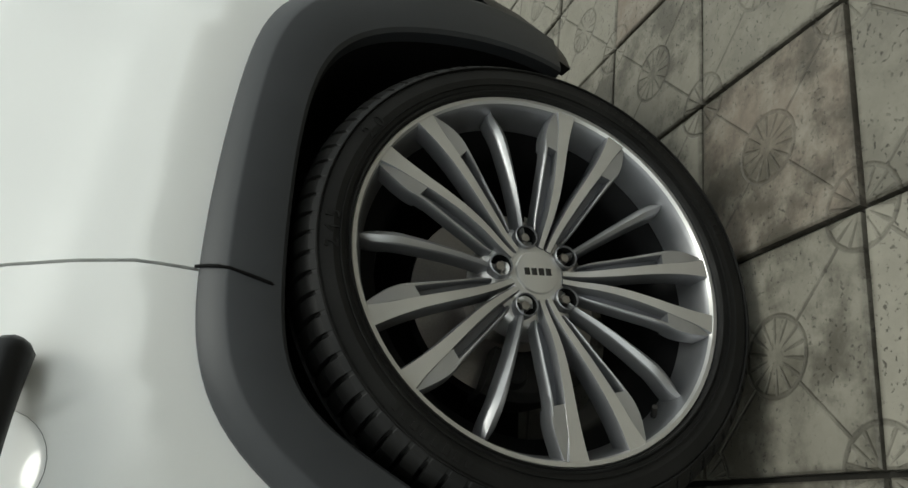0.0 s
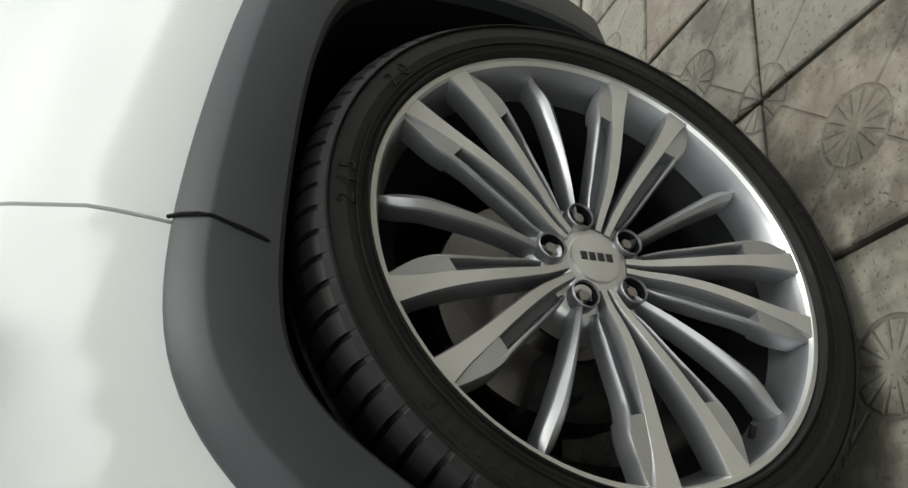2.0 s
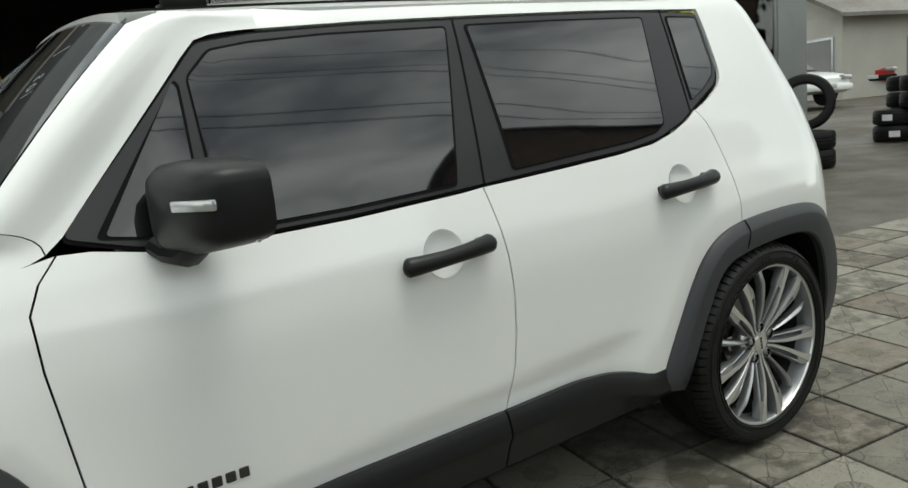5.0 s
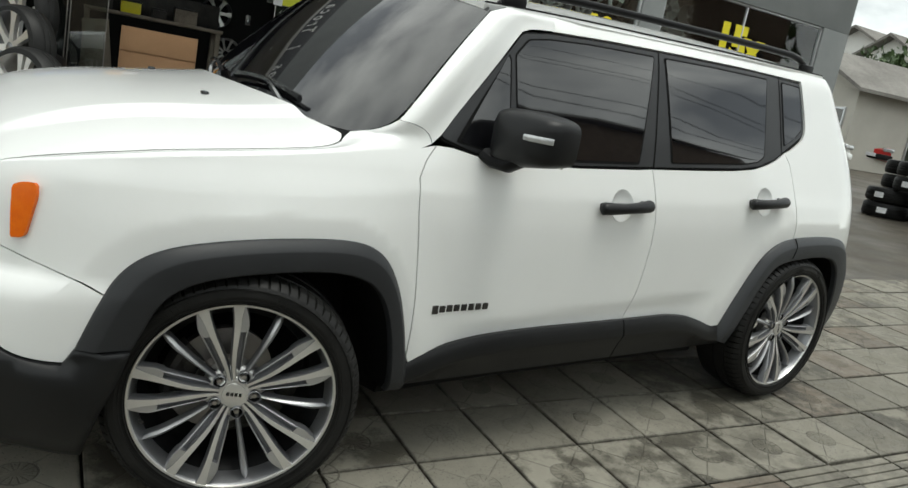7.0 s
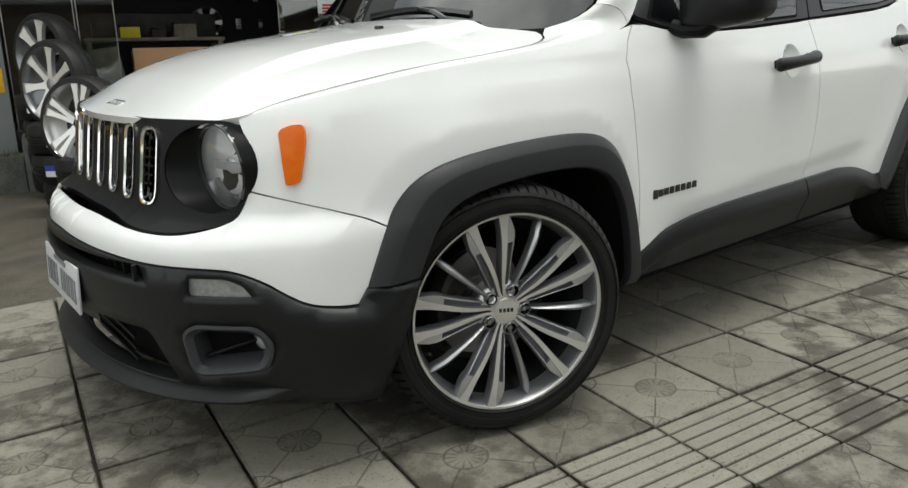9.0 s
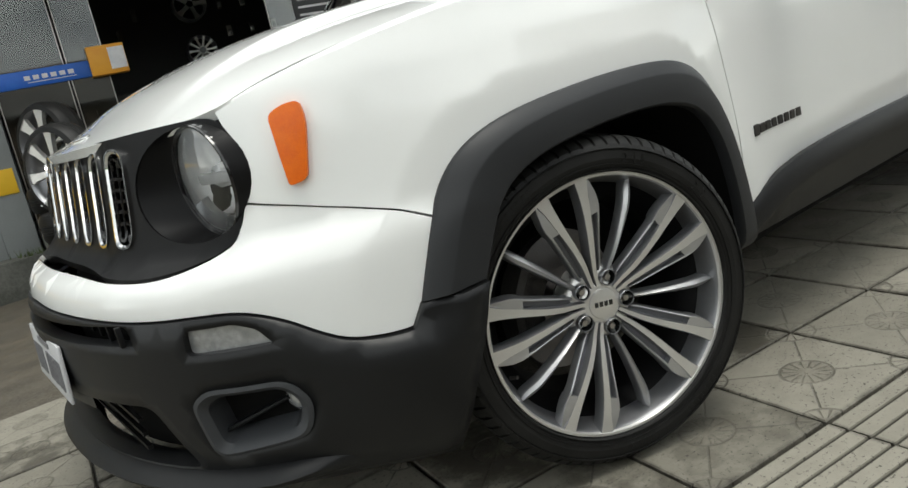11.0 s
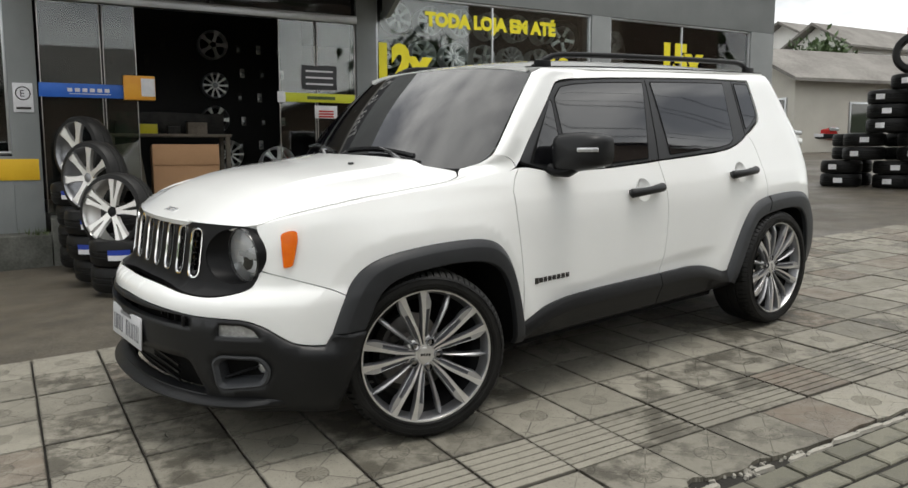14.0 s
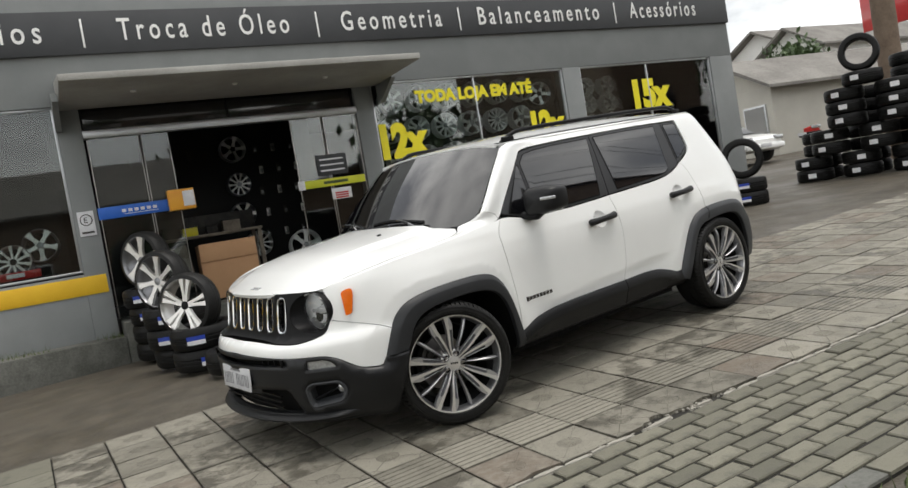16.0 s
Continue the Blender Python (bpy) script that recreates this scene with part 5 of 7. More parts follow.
drl = rounded([(-0.635, 0.500), (-0.800, 0.500), (-0.775, 0.530), (-0.735, 0.545), (-0.640, 0.545)], 0.012)
drl2 = [(-b, z) for b, z in reversed(drl)]
slit = rounded([(-0.52, 0.527), (0.52, 0.527), (0.49, 0.562), (-0.49, 0.562)], 0.015)
mouth = rounded([(-0.575, 0.268), (0.575, 0.268), (0.50, 0.402), (-0.50, 0.402)], 0.03)


def bumper_swell(b, z):
    """The bumper's corner swells out to lie flush with the arch flare, and its top edge is chamfered."""
    top = float(np.interp(-abs(b), *zip(*sorted(white_low)))) - 0.004
    swell = 0.024 * smooth01(abs(b), 0.86, 1.08)
    chamfer = (0.012 + 0.6 * swell) * (1 - smooth01(top - z, 0.0, 0.035)) if abs(b) < 1.08 else 0.0
    return 0.010 + swell - chamfer


sheet("bumper_lower", both(low), nose, CLAD, suv, holes=(fog, fog2, drl, drl2, slit, mouth), step=0.028, lip=0.03, flip=True, offset=0.008, lift=bumper_swell, label="grey-black plastic lower bumper")
for k, (f, d) in enumerate(((fog, drl), (fog2, drl2))):
    side = -1 if k == 0 else 1
    sheet("daytime_lamp", d, nose, DRLGREY, suv, step=0.03, lip=0.005, flip=True, offset=0.004)
    cb, cz = side * 0.715, 0.365
    ring = spread(f, 0.025)
    bm = bmesh.new()
    rows = []
    for b, z in ring:
        n = nose_normal(b, z)
        p = Vector(nose(b, z))
        q = Vector(nose(cb + (b - cb) * 0.80, cz + (z - cz) * 0.72))
        rows.append([bm.verts.new(v) for v in (p + n * 0.004, p + n * 0.020, p * 0.6 + q * 0.4 + n * 0.022, q + n * 0.008, q - n * 0.05)])
    for a, c in zip(rows, rows[1:] + rows[:1]):
        for i in range(4):
            bm.faces.new((a[i], a[i + 1], c[i + 1], c[i]))
    bmesh.ops.recalc_face_normals(bm, faces=bm.faces)
    part("fog_bezel", bm, CLADLIT, suv, "grey plastic bezel round the fog lamp")
    p, n = Vector(nose(side * 0.715, 0.365)), nose_normal(side * 0.715, 0.365)
    bm = bmesh.new()
    bmesh.ops.create_grid(bm, x_segments=1, y_segments=1, size=0.12)
    bmesh.ops.transform(bm, matrix=Matrix.Translation(p - n * 0.048) @ n.to_track_quat("Z", "Y").to_matrix().to_4x4(), verts=bm.verts)
    part("fog_recess", bm, GAP, suv)
    q0, q1 = Vector(nose(side * 0.63, 0.325)) + nose_normal(side * 0.63, 0.325) * -0.02, Vector(nose(side * 0.775, 0.375)) + nose_normal(side * 0.775, 0.375) * -0.03
    part("fog_blade", tube([q0, (q0 + q1) / 2, q1], [0.012, 0.010, 0.008], 8, flat=0.5), CLAD, suv)
    p, n = Vector(nose(side * 0.785, 0.375)), nose_normal(side * 0.785, 0.375)
    bm = lathe([(0.0, -0.012), (0.018, -0.010), (0.026, -0.004), (0.029, 0.004), (0.029, 0.03)], 24, axis="x")
    bmesh.ops.transform(bm, matrix=pose(p.x + 0.028, p.y - side * 0.02, p.z, 0, 0, -side * 30), verts=bm.verts)
    part("fog_lamp", bm, CLEAR, suv, "small round clear fog lamp")
    sheet("side_marker", rounded([(side * 0.796, 0.868, 0.012), (side * 0.826, 0.880, 0.02), (side * 0.856, 0.880, 0.010), (side * 0.862, 0.850, 0.02), (side * 0.849, 0.752, 0.012), (side * 0.816, 0.746, 0.008), (side * 0.806, 0.80, 0.02)], 0.012), nose, AMBER, suv, step=0.03, lip=0.012, flip=True, offset=0.012, label="orange side marker lamp")
for hole, cz in ((slit, 0.545), (mouth, 0.335)):
    sheet("intake_back", [(b * 1.05, cz + (z - cz) * 1.35) for b, z in hole], nose, GAP, suv, step=0.05, lip=0.0, flip=True, offset=-0.045)
bm = bmesh.new()
for k in range(13):
    y = -0.48 + k * 0.08
    add_box(bm, -0.812, -0.802, y - 0.006, y + 0.006, 0.525, 0.565, 0.001)
for z in (0.295, 0.325, 0.355):
    add_box(bm, -0.815, -0.805, -0.40, 0.40, z - 0.004, z + 0.004)
part("intake_grid", bm, TRIM, suv)


def strip(path, prof, bm=None):
    """A section (out, up) swept along the nose at (b, z) places."""
    bm = bm or bmesh.new()
    rows = []
    for b, z, s in path:
        n = nose_normal(b, z)
        n = Vector((n.x, n.y, 0)).normalized()
        p = Vector(nose(b, z))
        rows.append([bm.verts.new(p + n * o * s + Vector((0, 0, u))) for o, u in prof])
    for a, c in zip(rows, rows[1:]):
        for i in range(len(prof) - 1):
            bm.faces.new((a[i], a[i + 1], c[i + 1], c[i]))
    bmesh.ops.recalc_face_normals(bm, faces=bm.faces)
    return bm


path = [(b, 0.235 + 0.012 * smooth01(abs(b), 0.5, 0.95), 1.0 if abs(b) < 0.75 else max(0.1, 1 - (abs(b) - 0.75) / 0.17)) for b in np.linspace(-0.92, 0.92, 61)]
part("chin_lip", strip(path, ((-0.02, 0.030), (0.020, 0.024), (0.056, 0.008), (0.064, -0.002), (0.058, -0.012), (0.030, -0.024), (0.0, -0.032))), CLAD, suv, "lip along the bottom of the bumper")
part("number_plate_beam", strip([(b, 0.495, 1.0) for b in np.linspace(-0.27, 0.27, 17)], ((0.0, 0.03), (0.012, 0.024), (0.016, 0.0), (0.014, -0.12), (0.0, -0.13))), CLAD, suv)
# number plate: grey with dark bars for its characters
plate = part("number_plate", box(-0.004, 0.004, -0.20, 0.20, -0.065, 0.065, 0.003, pose(-0.886, 0.0, 0.446, 0, 5, 0)), PLATE, suv, "grey number plate with dark characters")
bm = bmesh.new()
for k, y in enumerate((-0.155, -0.110, -0.065, 0.02, 0.067, 0.114, 0.160)):
    for z0, z1, w in ((-0.040, 0.026, 0.0045),):
        add_box(bm, -0.0065, -0.003, -y - 0.016, -y - 0.016 + w, z0, z1)
        add_box(bm, -0.0065, -0.003, -y + 0.009, -y + 0.009 + w, z0, z1)
    add_box(bm, -0.0065, -0.003, -y - 0.016, -y + 0.014, 0.021 if k % 2 else -0.040, 0.026 if k % 2 else -0.035)
add_box(bm, -0.0065, -0.003, -0.07, 0.07, 0.040, 0.052)
bmesh.ops.transform(bm, matrix=pose(-0.886, 0.0, 0.446, 0, 5, 0), verts=bm.verts)
tagged(part("plate_mark", bm, PLATEMARK, plate, smooth=False), kind="stuff")
# bonnet emblem, as plain bars
bm = bmesh.new()
for k in range(4):
    add_box(bm, -0.012, 0.012, -0.006, 0.006, -0.002, 0.004, 0.001, Matrix.Translation(Vector(bonnet(-0.665, -0.045 + k * 0.03)) + Vector((0, 0, 0.001))) @ pose(0, 0, 0, 0, -12, 0))
add_box(bm, -0.003, 0.003, -0.055, 0.055, -0.002, 0.003, 0.0, Matrix.Translation(Vector(bonnet(-0.652, 0)) + Vector((0, 0, 0.001))))
part("emblem", bm, CHROME, suv)
# black cowl under the windscreen, wipers, washer jet
bm = bmesh.new()
rows = []
for u in np.linspace(-0.86, 0.86, 25):
    s, n = Vector(screen(u, -0.02)), Vector(screen(u, -0.075))
    rows.append([bm.verts.new(v) for v in (s + Vector((-0.004, 0, 0.001)), n + Vector((0, 0, -0.010)), Vector((n.x - 0.03, n.y, n.z - 0.05)), Vector((0.14, n.y, 0.96)))])
for a, c in zip(rows, rows[1:]):
    for i in range(3):
        bm.faces.new((a[i], a[i + 1], c[i + 1], c[i]))
bmesh.ops.recalc_face_normals(bm, faces=bm.faces)
part("cowl", bm, TRIM, suv)
for u0, u1 in ((-0.55, 0.10), (0.25, 0.85)):
    pts = [Vector(screen(u0 + (u1 - u0) * t, 0.05 + 0.05 * math.sin(t * 2.6))) + Vector((-0.016, 0, 0.016)) for t in np.linspace(0, 1, 9)]
    part("wiper_blade", tube(pts, 0.009, 6, flat=1.6), GLOSS, suv)
    a = Vector(screen(u0 + 0.02, -0.01)) + Vector((-0.03, 0, 0.012))
    part("wiper_arm", tube([a, a * 0.5 + pts[4] * 0.5 + Vector((-0.012, 0, 0.02)), pts[4] + Vector((-0.004, 0, 0.008))], [0.014, 0.009, 0.006], 6), GLOSS, suv)
for y in (-0.33, 0.33):
    part("washer_jet", box(-0.012, 0.012, -0.010, 0.010, 0, 0.012, 0.004, Matrix.Translation(Vector(bonnet(0.03, y)) - Vector((0, 0, 0.002)))), GLOSS, suv)


# ---- side fittings ----
def handle(face, side, x0, x1, z):
    """A black bow handle over a round dished recess in the door."""
    h = thing("door_handle", "", "")
    h.parent = suv
    mid = (x0 + x1) / 2
    y = abs(Vector(face(mid, z)).y)
    pts, rad = [], []
    for t in (0, 0.008, 0.022, 0.045, 0.075, 0.14, 0.22, 0.32, 0.42, 0.5, 0.58, 0.68, 0.78, 0.86, 0.925, 0.955, 0.978, 0.992, 1.0):
        x = x0 + (x1 - x0) * t
        out = 0.020 + 0.022 * math.sin(math.pi * t) ** 0.6
        pts.append((x, side * (y + out - 0.004), z + 0.014 * (t - 0.5)))
        rad.append((0.0240 - 0.0045 * math.sin(math.pi * t)) * min(1.0, (1 - (1 - min(t, 1 - t, 0.07) / 0.07) ** 2) ** 0.5 + 0.08))
    part("grip", tube(pts, rad, 12, flat=1.0), CLAD, h, "grey-black plastic grip")
    for t in (0.10, 0.90):
        x, zf = x0 + (x1 - x0) * t, z + 0.014 * (t - 0.5)
        part("foot", box(x - 0.013, x + 0.013, side * y - 0.018, side * y + 0.018, zf - 0.014, zf + 0.014, 0.008), CLAD, h)
    # dished recess, ringed by a soft edge
    bm = bmesh.new()
    rings = []
    for r, d in ((0.0, -0.016), (0.02, -0.0148), (0.036, -0.0105), (0.048, -0.0045), (0.054, -0.0004), (0.057, 0.0008)):
        rings.append([bm.verts.new(Vector(face(mid + r * math.cos(a), z + r * 1.0 * math.sin(a))) + Vector((0, side * d, 0))) for a in np.linspace(0, 2 * math.pi, 28, endpoint=False)])
    for a, b in zip(rings, rings[1:]):
        for i in range(28):
            bm.faces.new((a[i], a[(i + 1) % 28], b[(i + 1) % 28], b[i]))
    bmesh.ops.remove_doubles(bm, verts=bm.verts, dist=1e-5)
    bmesh.ops.recalc_face_normals(bm, faces=bm.faces)
    part("recess", bm, PAINT, h, "white dished recess")


for side, face in ((-1, near), (1, far)):
    handle(face, side, 1.233, 1.485, 0.898)
    handle(face, side, 2.104, 2.347, 0.932)
    # door badge: dark bars in place of letters
    bm = bmesh.new()
    for k in range(8):
        x = 0.606 + k * 0.0285
        y = abs(skin(x, 0.55)[1]) + 0.001
        m = pose(x, side * y, 0.550, 0, 0, 0)
        add_box(bm, 0.0, 0.021, -0.003, 0.003, -0.011 if k else -0.014, 0.011 if k else 0.014, 0.002, m)
    tagged(part("door_badge", bm, IRON, suv, "dark metal bars on the door", smooth=False), kind="stuff")
    # mirror: rounded housing on a foot, lamp strip, glass to the rear
    mir = thing("door_mirror", "", "")
    mir.parent = suv
    bm = bmesh.new()
    cx, cy, cz = 0.792, 0.990, 1.114
    rows = []
    for i, fx in enumerate((-1.0, -0.92, -0.72, -0.4, 0.0, 0.5, 0.85, 0.97, 1.0)):
        k = (max(0.0, 1 - (abs(min(fx, 0)) ** 2.6))) ** (1 / 2.6) if fx < 0 else 1 - 0.04 * fx * fx
        k = max(k, 0.03)
        ring = []
        for a in np.linspace(0, 2 * math.pi, 32, endpoint=False):
            ca, sa = math.cos(a), math.sin(a)
            y = 0.118 * math.copysign(abs(ca) ** 0.42, ca) * k
            z = 0.086 * math.copysign(abs(sa) ** 0.42, sa) * k
            taper = 1.0 - 0.16 * smooth01(y, -0.02, 0.12)
            ring.append(bm.verts.new((cx + fx * 0.066 + 0.028 * (y / 0.118), side * (cy + y), cz + z * taper + 0.006 * (y / 0.118))))
        rows.append(ring)
    for a, b in zip(rows, rows[1:]):
        for i in range(32):
            bm.faces.new((a[i], a[(i + 1) % 32], b[(i + 1) % 32], b[i]))
    bm.faces.new(rows[0])
    bm.faces.new(rows[-1])
    bmesh.ops.recalc_face_normals(bm, faces=bm.faces)
    part("housing", bm, CLAD, mir, "grey-black mirror housing")
    part("foot", tube([(0.74, side * 0.850, 1.040), (0.755, side * 0.885, 1.026), (0.77, side * 0.94, 1.026), (0.785, side * 0.985, 1.05)], [0.032, 0.034, 0.036, 0.03], 10, flat=0.7), TRIM, mir)
    bm = box(-0.006, 0.006, -0.047, 0.047, -0.010, 0.010, 0.004, pose(cx - 0.036, side * (cy + 0.078), cz + 0.012, 0, 0, -side * 32))
    part("lamp_strip", bm, CLEAR, mir, "clear indicator strip")
    part("mirror_glass", box(cx + 0.060, cx + 0.069, min(side * 0.90, side * 1.08), max(side * 0.90, side * 1.08), 1.045, 1.18, 0.003, pose(0.0, 0, 0, 0, 0, 0)), CHROME, mir)
    part("sail", box(0.66, 0.80, side * 0.835 - 0.008, side * 0.835 + 0.008, 1.035, 1.075, 0.008), GLOSS, mir)
    # roof rail: a flat bar on three feet
    xs_ = np.linspace(0.88, 2.74, 32)
    pts = [(x, side * (0.622 - 0.012 * ((x - 1.8) / 0.9) ** 2), roof_top(x, 0.62)[2] + 0.058 * min(1.0, 3.2 * math.sin(math.pi * min(max((x - 0.88) / 1.86, 0.0), 1.0)) ** 0.8) - 0.004) for x in xs_]
    rail_ob = part("roof_rail", tube(pts, 0.0145, 10, flat=1.0), TRIM, suv, "black roof rail")
    for x in (0.93, 2.69):
        z = roof_top(x, 0.62)[2]
        part("foot", box(x - 0.05, x + 0.05, side * 0.62 - 0.011, side * 0.62 + 0.011, z - 0.02, z + 0.03, 0.008), TRIM, rail_ob)
    # groove trim along the roof
    part("roof_groove", tube([(x, side * 0.640, roof_top(x, 0.640)[2] - 0.001) for x in np.linspace(0.80, 2.80, 24)], 0.006, 6), GAP, suv)
    # tail lamp and rear bumper
    lampshape = rounded([(A_TAIL - 0.60, 0.86), (A_TAIL - 0.42, 0.86), (A_TAIL - 0.42, 1.05), (A_TAIL - 0.60, 1.05)], 0.03)
    sheet("tail_lamp", lampshape, face, REDLENS, suv, step=0.04, lip=0.02, flip=side > 0, offset=0.02, label="red tail lamp")
    rb = gz((3.045, 0.555), (3.085, 0.44), (3.03, 0.40), (2.995, 0.34), (3.02, 0.26)) + [(A_TAIL - 0.02, 0.26), (A_TAIL - 0.02, 0.66), (A_TAIL - 0.5, 0.66), (A_TAIL - 0.56, 0.56)]
    sheet("rear_bumper", rb, face, CLAD, suv, step=0.04, lip=0.02, flip=side > 0, offset=0.012)
    sheet("tailgate_half", [(A_TAIL - 0.545, 0.66), (A_TAIL - 0.003, 0.66), (A_TAIL - 0.003, 1.46), (A_TAIL - 0.545, 1.44)], face, PAINT, suv, step=0.05, lip=0.01, flip=side > 0)
    sheet("rear_glass", rounded([(A_TAIL - 0.50, 1.08), (A_TAIL - 0.003, 1.08), (A_TAIL - 0.003, 1.40), (A_TAIL - 0.50, 1.40)], 0.02), face, TINT, suv, step=0.06, lip=0.003, flip=side > 0, offset=0.004)

# ---- the shop ----
def wallbox(name, x0, x1, y0, y1, z0, z1, material, label="", category="wall", kind="structure", bevel=0.006):
    ob = bm_object(name, box(x0, x1, y0, y1, z0, z1, bevel), material)
    ob.matrix_world = SHOP.copy()
    return tagged(ob, label, category, kind=kind)


FLOOR = 0.30
TOP = 5.2
wallbox("wall_upper", -9.0, 11.56, 0.0, 0.25, 3.04, TOP, WALLGREY, "grey painted upper facade above the shop windows")
wallbox("wall_post", -0.31, -0.03, 0.0, 0.25, -0.6, 3.04, WALLGREY, "grey painted post beside the entrance")
wallbox("wall_pillar", 3.66, 3.94, 0.0, 0.25, -0.3, 3.04, WALLGREY, "grey painted pillar beside the entrance")
wallbox("wall_pillar_2", 7.50, 7.87, 0.0, 0.25, -0.3, 3.04, WALLGREY, "grey painted pillar between the shop windows")
wallbox("wall_end", 10.99, 11.56, 0.0, 0.25, -0.3, 3.04, WALLGREY, "grey painted end pillar of the facade")
wallbox("wall_under_window", -9.0, -0.31, 0.0, 0.25, -0.6, 0.93, WALLGREY, "grey painted wall under the shop window")
wallbox("wall_under_window_2", 3.94, 7.50, 0.0, 0.25, -0.3, 0.93, WALLGREY, "grey painted wall under the shop window")
wallbox("wall_under_window_3", 7.87, 10.99, 0.0, 0.25, -0.3, 0.93, WALLGREY, "grey painted wall under the shop window")
wallbox("wall_side", 11.31, 11.56, 0.25, 9.0, -0.3, TOP, WALLGREY, "grey painted side wall of the shop")
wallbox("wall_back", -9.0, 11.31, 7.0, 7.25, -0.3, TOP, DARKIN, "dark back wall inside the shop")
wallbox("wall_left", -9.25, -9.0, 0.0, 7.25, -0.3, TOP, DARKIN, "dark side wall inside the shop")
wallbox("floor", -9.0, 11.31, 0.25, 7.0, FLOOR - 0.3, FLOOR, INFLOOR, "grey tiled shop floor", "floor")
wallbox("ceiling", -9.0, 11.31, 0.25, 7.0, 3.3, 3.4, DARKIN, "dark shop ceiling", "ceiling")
wallbox("wall_band", -9.0, -0.06, -0.012, 0.0, 0.67, 0.90, YELLOW, "yellow painted band under the shop window", bevel=0.002)
wallbox("step_plinth", -9.0, 0.02, -0.42, 0.0, -0.6, 0.10, PLINTH, "mossy stained concrete plinth along the shop", "plinth", bevel=0.02)
wallbox("step_entrance", 0.02, 11.56, -0.42, 0.25, -0.6, 0.27, PLINTH, "stained concrete step at the entrance", "step", bevel=0.02)
sign = thing("sign_board", "dark grey fascia sign with white service names", "sign", SHOP.copy())
part("panel", box(-9.0, 11.56, -0.06, -0.004, 3.66, 4.20, 0.004), SIGNDARK, sign)
for text, x, width in (("ios", -0.735, 0.45), ("Troca de \u00d3leo", 0.60, 2.25), ("Geometria", 3.64, 1.66), ("Balanceamento", 5.97, 2.45), ("Acess\u00f3rios", 9.12, 1.6)):
    ob = lettering("letters", text, 0.40, LETTER, sign, Matrix.Identity(4), 0.006, bold=0.003, spacing=1.42)
    xs_ = [v.co.x for v in ob.data.vertices]
    ob.matrix_local = pose(x - 0.0, -0.064, 3.82, 90, 0, 0) @ Matrix.Diagonal((width / (max(xs_) - min(xs_)), 1.0, 1, 1)) @ Matrix.Translation((-min(xs_), 0, 0))
for x in (0.18, 3.27, 5.62, 8.78):
    part("separator", box(x - 0.012, x + 0.012, -0.07, -0.06, 3.74, 4.10, 0.002), LETTER, sign)

# windows
def window(name, x0, x1, z0, z1, mullions=(), label="shop window in an aluminium frame"):
    w = thing(name, label, "window", SHOP.copy(), kind="structure")
    f = 0.03
    for a in ((x0, x1, z0, z0 + f), (x0, x1, z1 - f, z1), (x0, x0 + f, z0 + f, z1 - f), (x1 - f, x1, z0 + f, z1 - f)):
        part("window_frame", box(a[0], a[1], 0.03, 0.09, a[2], a[3], 0.004), ALU, w)
    xs_ = [x0 + f] + list(mullions) + [x1 - f]
    for m_ in mullions:
        part("mullion", box(m_ - 0.012, m_ + 0.012, 0.04, 0.08, z0 + f, z1 - f, 0.003), ALU, w)
    for a, b in zip(xs_, xs_[1:]):
        p = part("pane", box(a, b, 0.055, 0.061, z0 + f, z1 - f, 0.0), PANE, w)
        p.visible_shadow = False
    return w


window("window_1", -9.0, -0.31, 0.95, 3.04, (-6.2, -3.2))
window("window_2", 3.94, 7.50, 0.95, 3.04, (5.75,))
window("window_3", 7.87, 10.99, 0.95, 3.04, (9.4,))
# entrance: header bar, dark transom, glass leaves on both sides
door = thing("door_1", "open shop entrance with glass side leaves and aluminium header", "door", SHOP.copy(), kind="structure")
part("header", box(-0.03, 3.66, -0.03, 0.10, 2.61, 2.71, 0.008), ALU, door)
part("transom", box(-0.03, 3.66, 0.06, 0.075, 2.71, 3.04, 0.002), GLOSS, door, "dark glass transom")
for a in (-0.03, 1.80, 3.63):
    part("transom_bar", box(a, a + 0.025, 0.04, 0.09, 2.71, 3.04, 0.002), TRIM, door)
for x0, x1 in ((0.0, 0.62), (0.64, 0.985), (2.63, 3.10), (3.12, 3.64)):
    leaf = part("leaf", box(x0, x1, 0.02, 0.028, FLOOR, 2.61, 0.0), PANE, door, "clear glass leaf")
    leaf.visible_shadow = False
    for a in (x0, x1 - 0.009):
        part("stile", box(a, a + 0.009, 0.014, 0.034, FLOOR, 2.61, 0.002), STEEL, door)

# canopy over the entrance
canopy = thing("canopy", "thin grey concrete canopy with stains over the shop entrance", "canopy", SHOP.copy())
bm = bmesh.new()
add_box(bm, -0.25, 4.03, -1.62, -0.001, 0.0, 0.075, 0.008)
for v in bm.verts:
    v.co.z += 2.985 + 0.03 * v.co.y * -1 * 0.2 + (0.28 * (1 + v.co.y / 1.62) if v.co.z > 0.04 else 0.0)
part("slab", bm, CANOPY, canopy)
for x in (0.55, 1.75, 2.95):
    part("spot", lathe([(0.0, 2.96), (0.03, 2.962), (0.036, 2.985), (0.036, 3.0)], 16, axis="z", bm=None), LETTER, canopy)
    canopy.children[-1].matrix_local = pose(x, -0.9, 0.012)
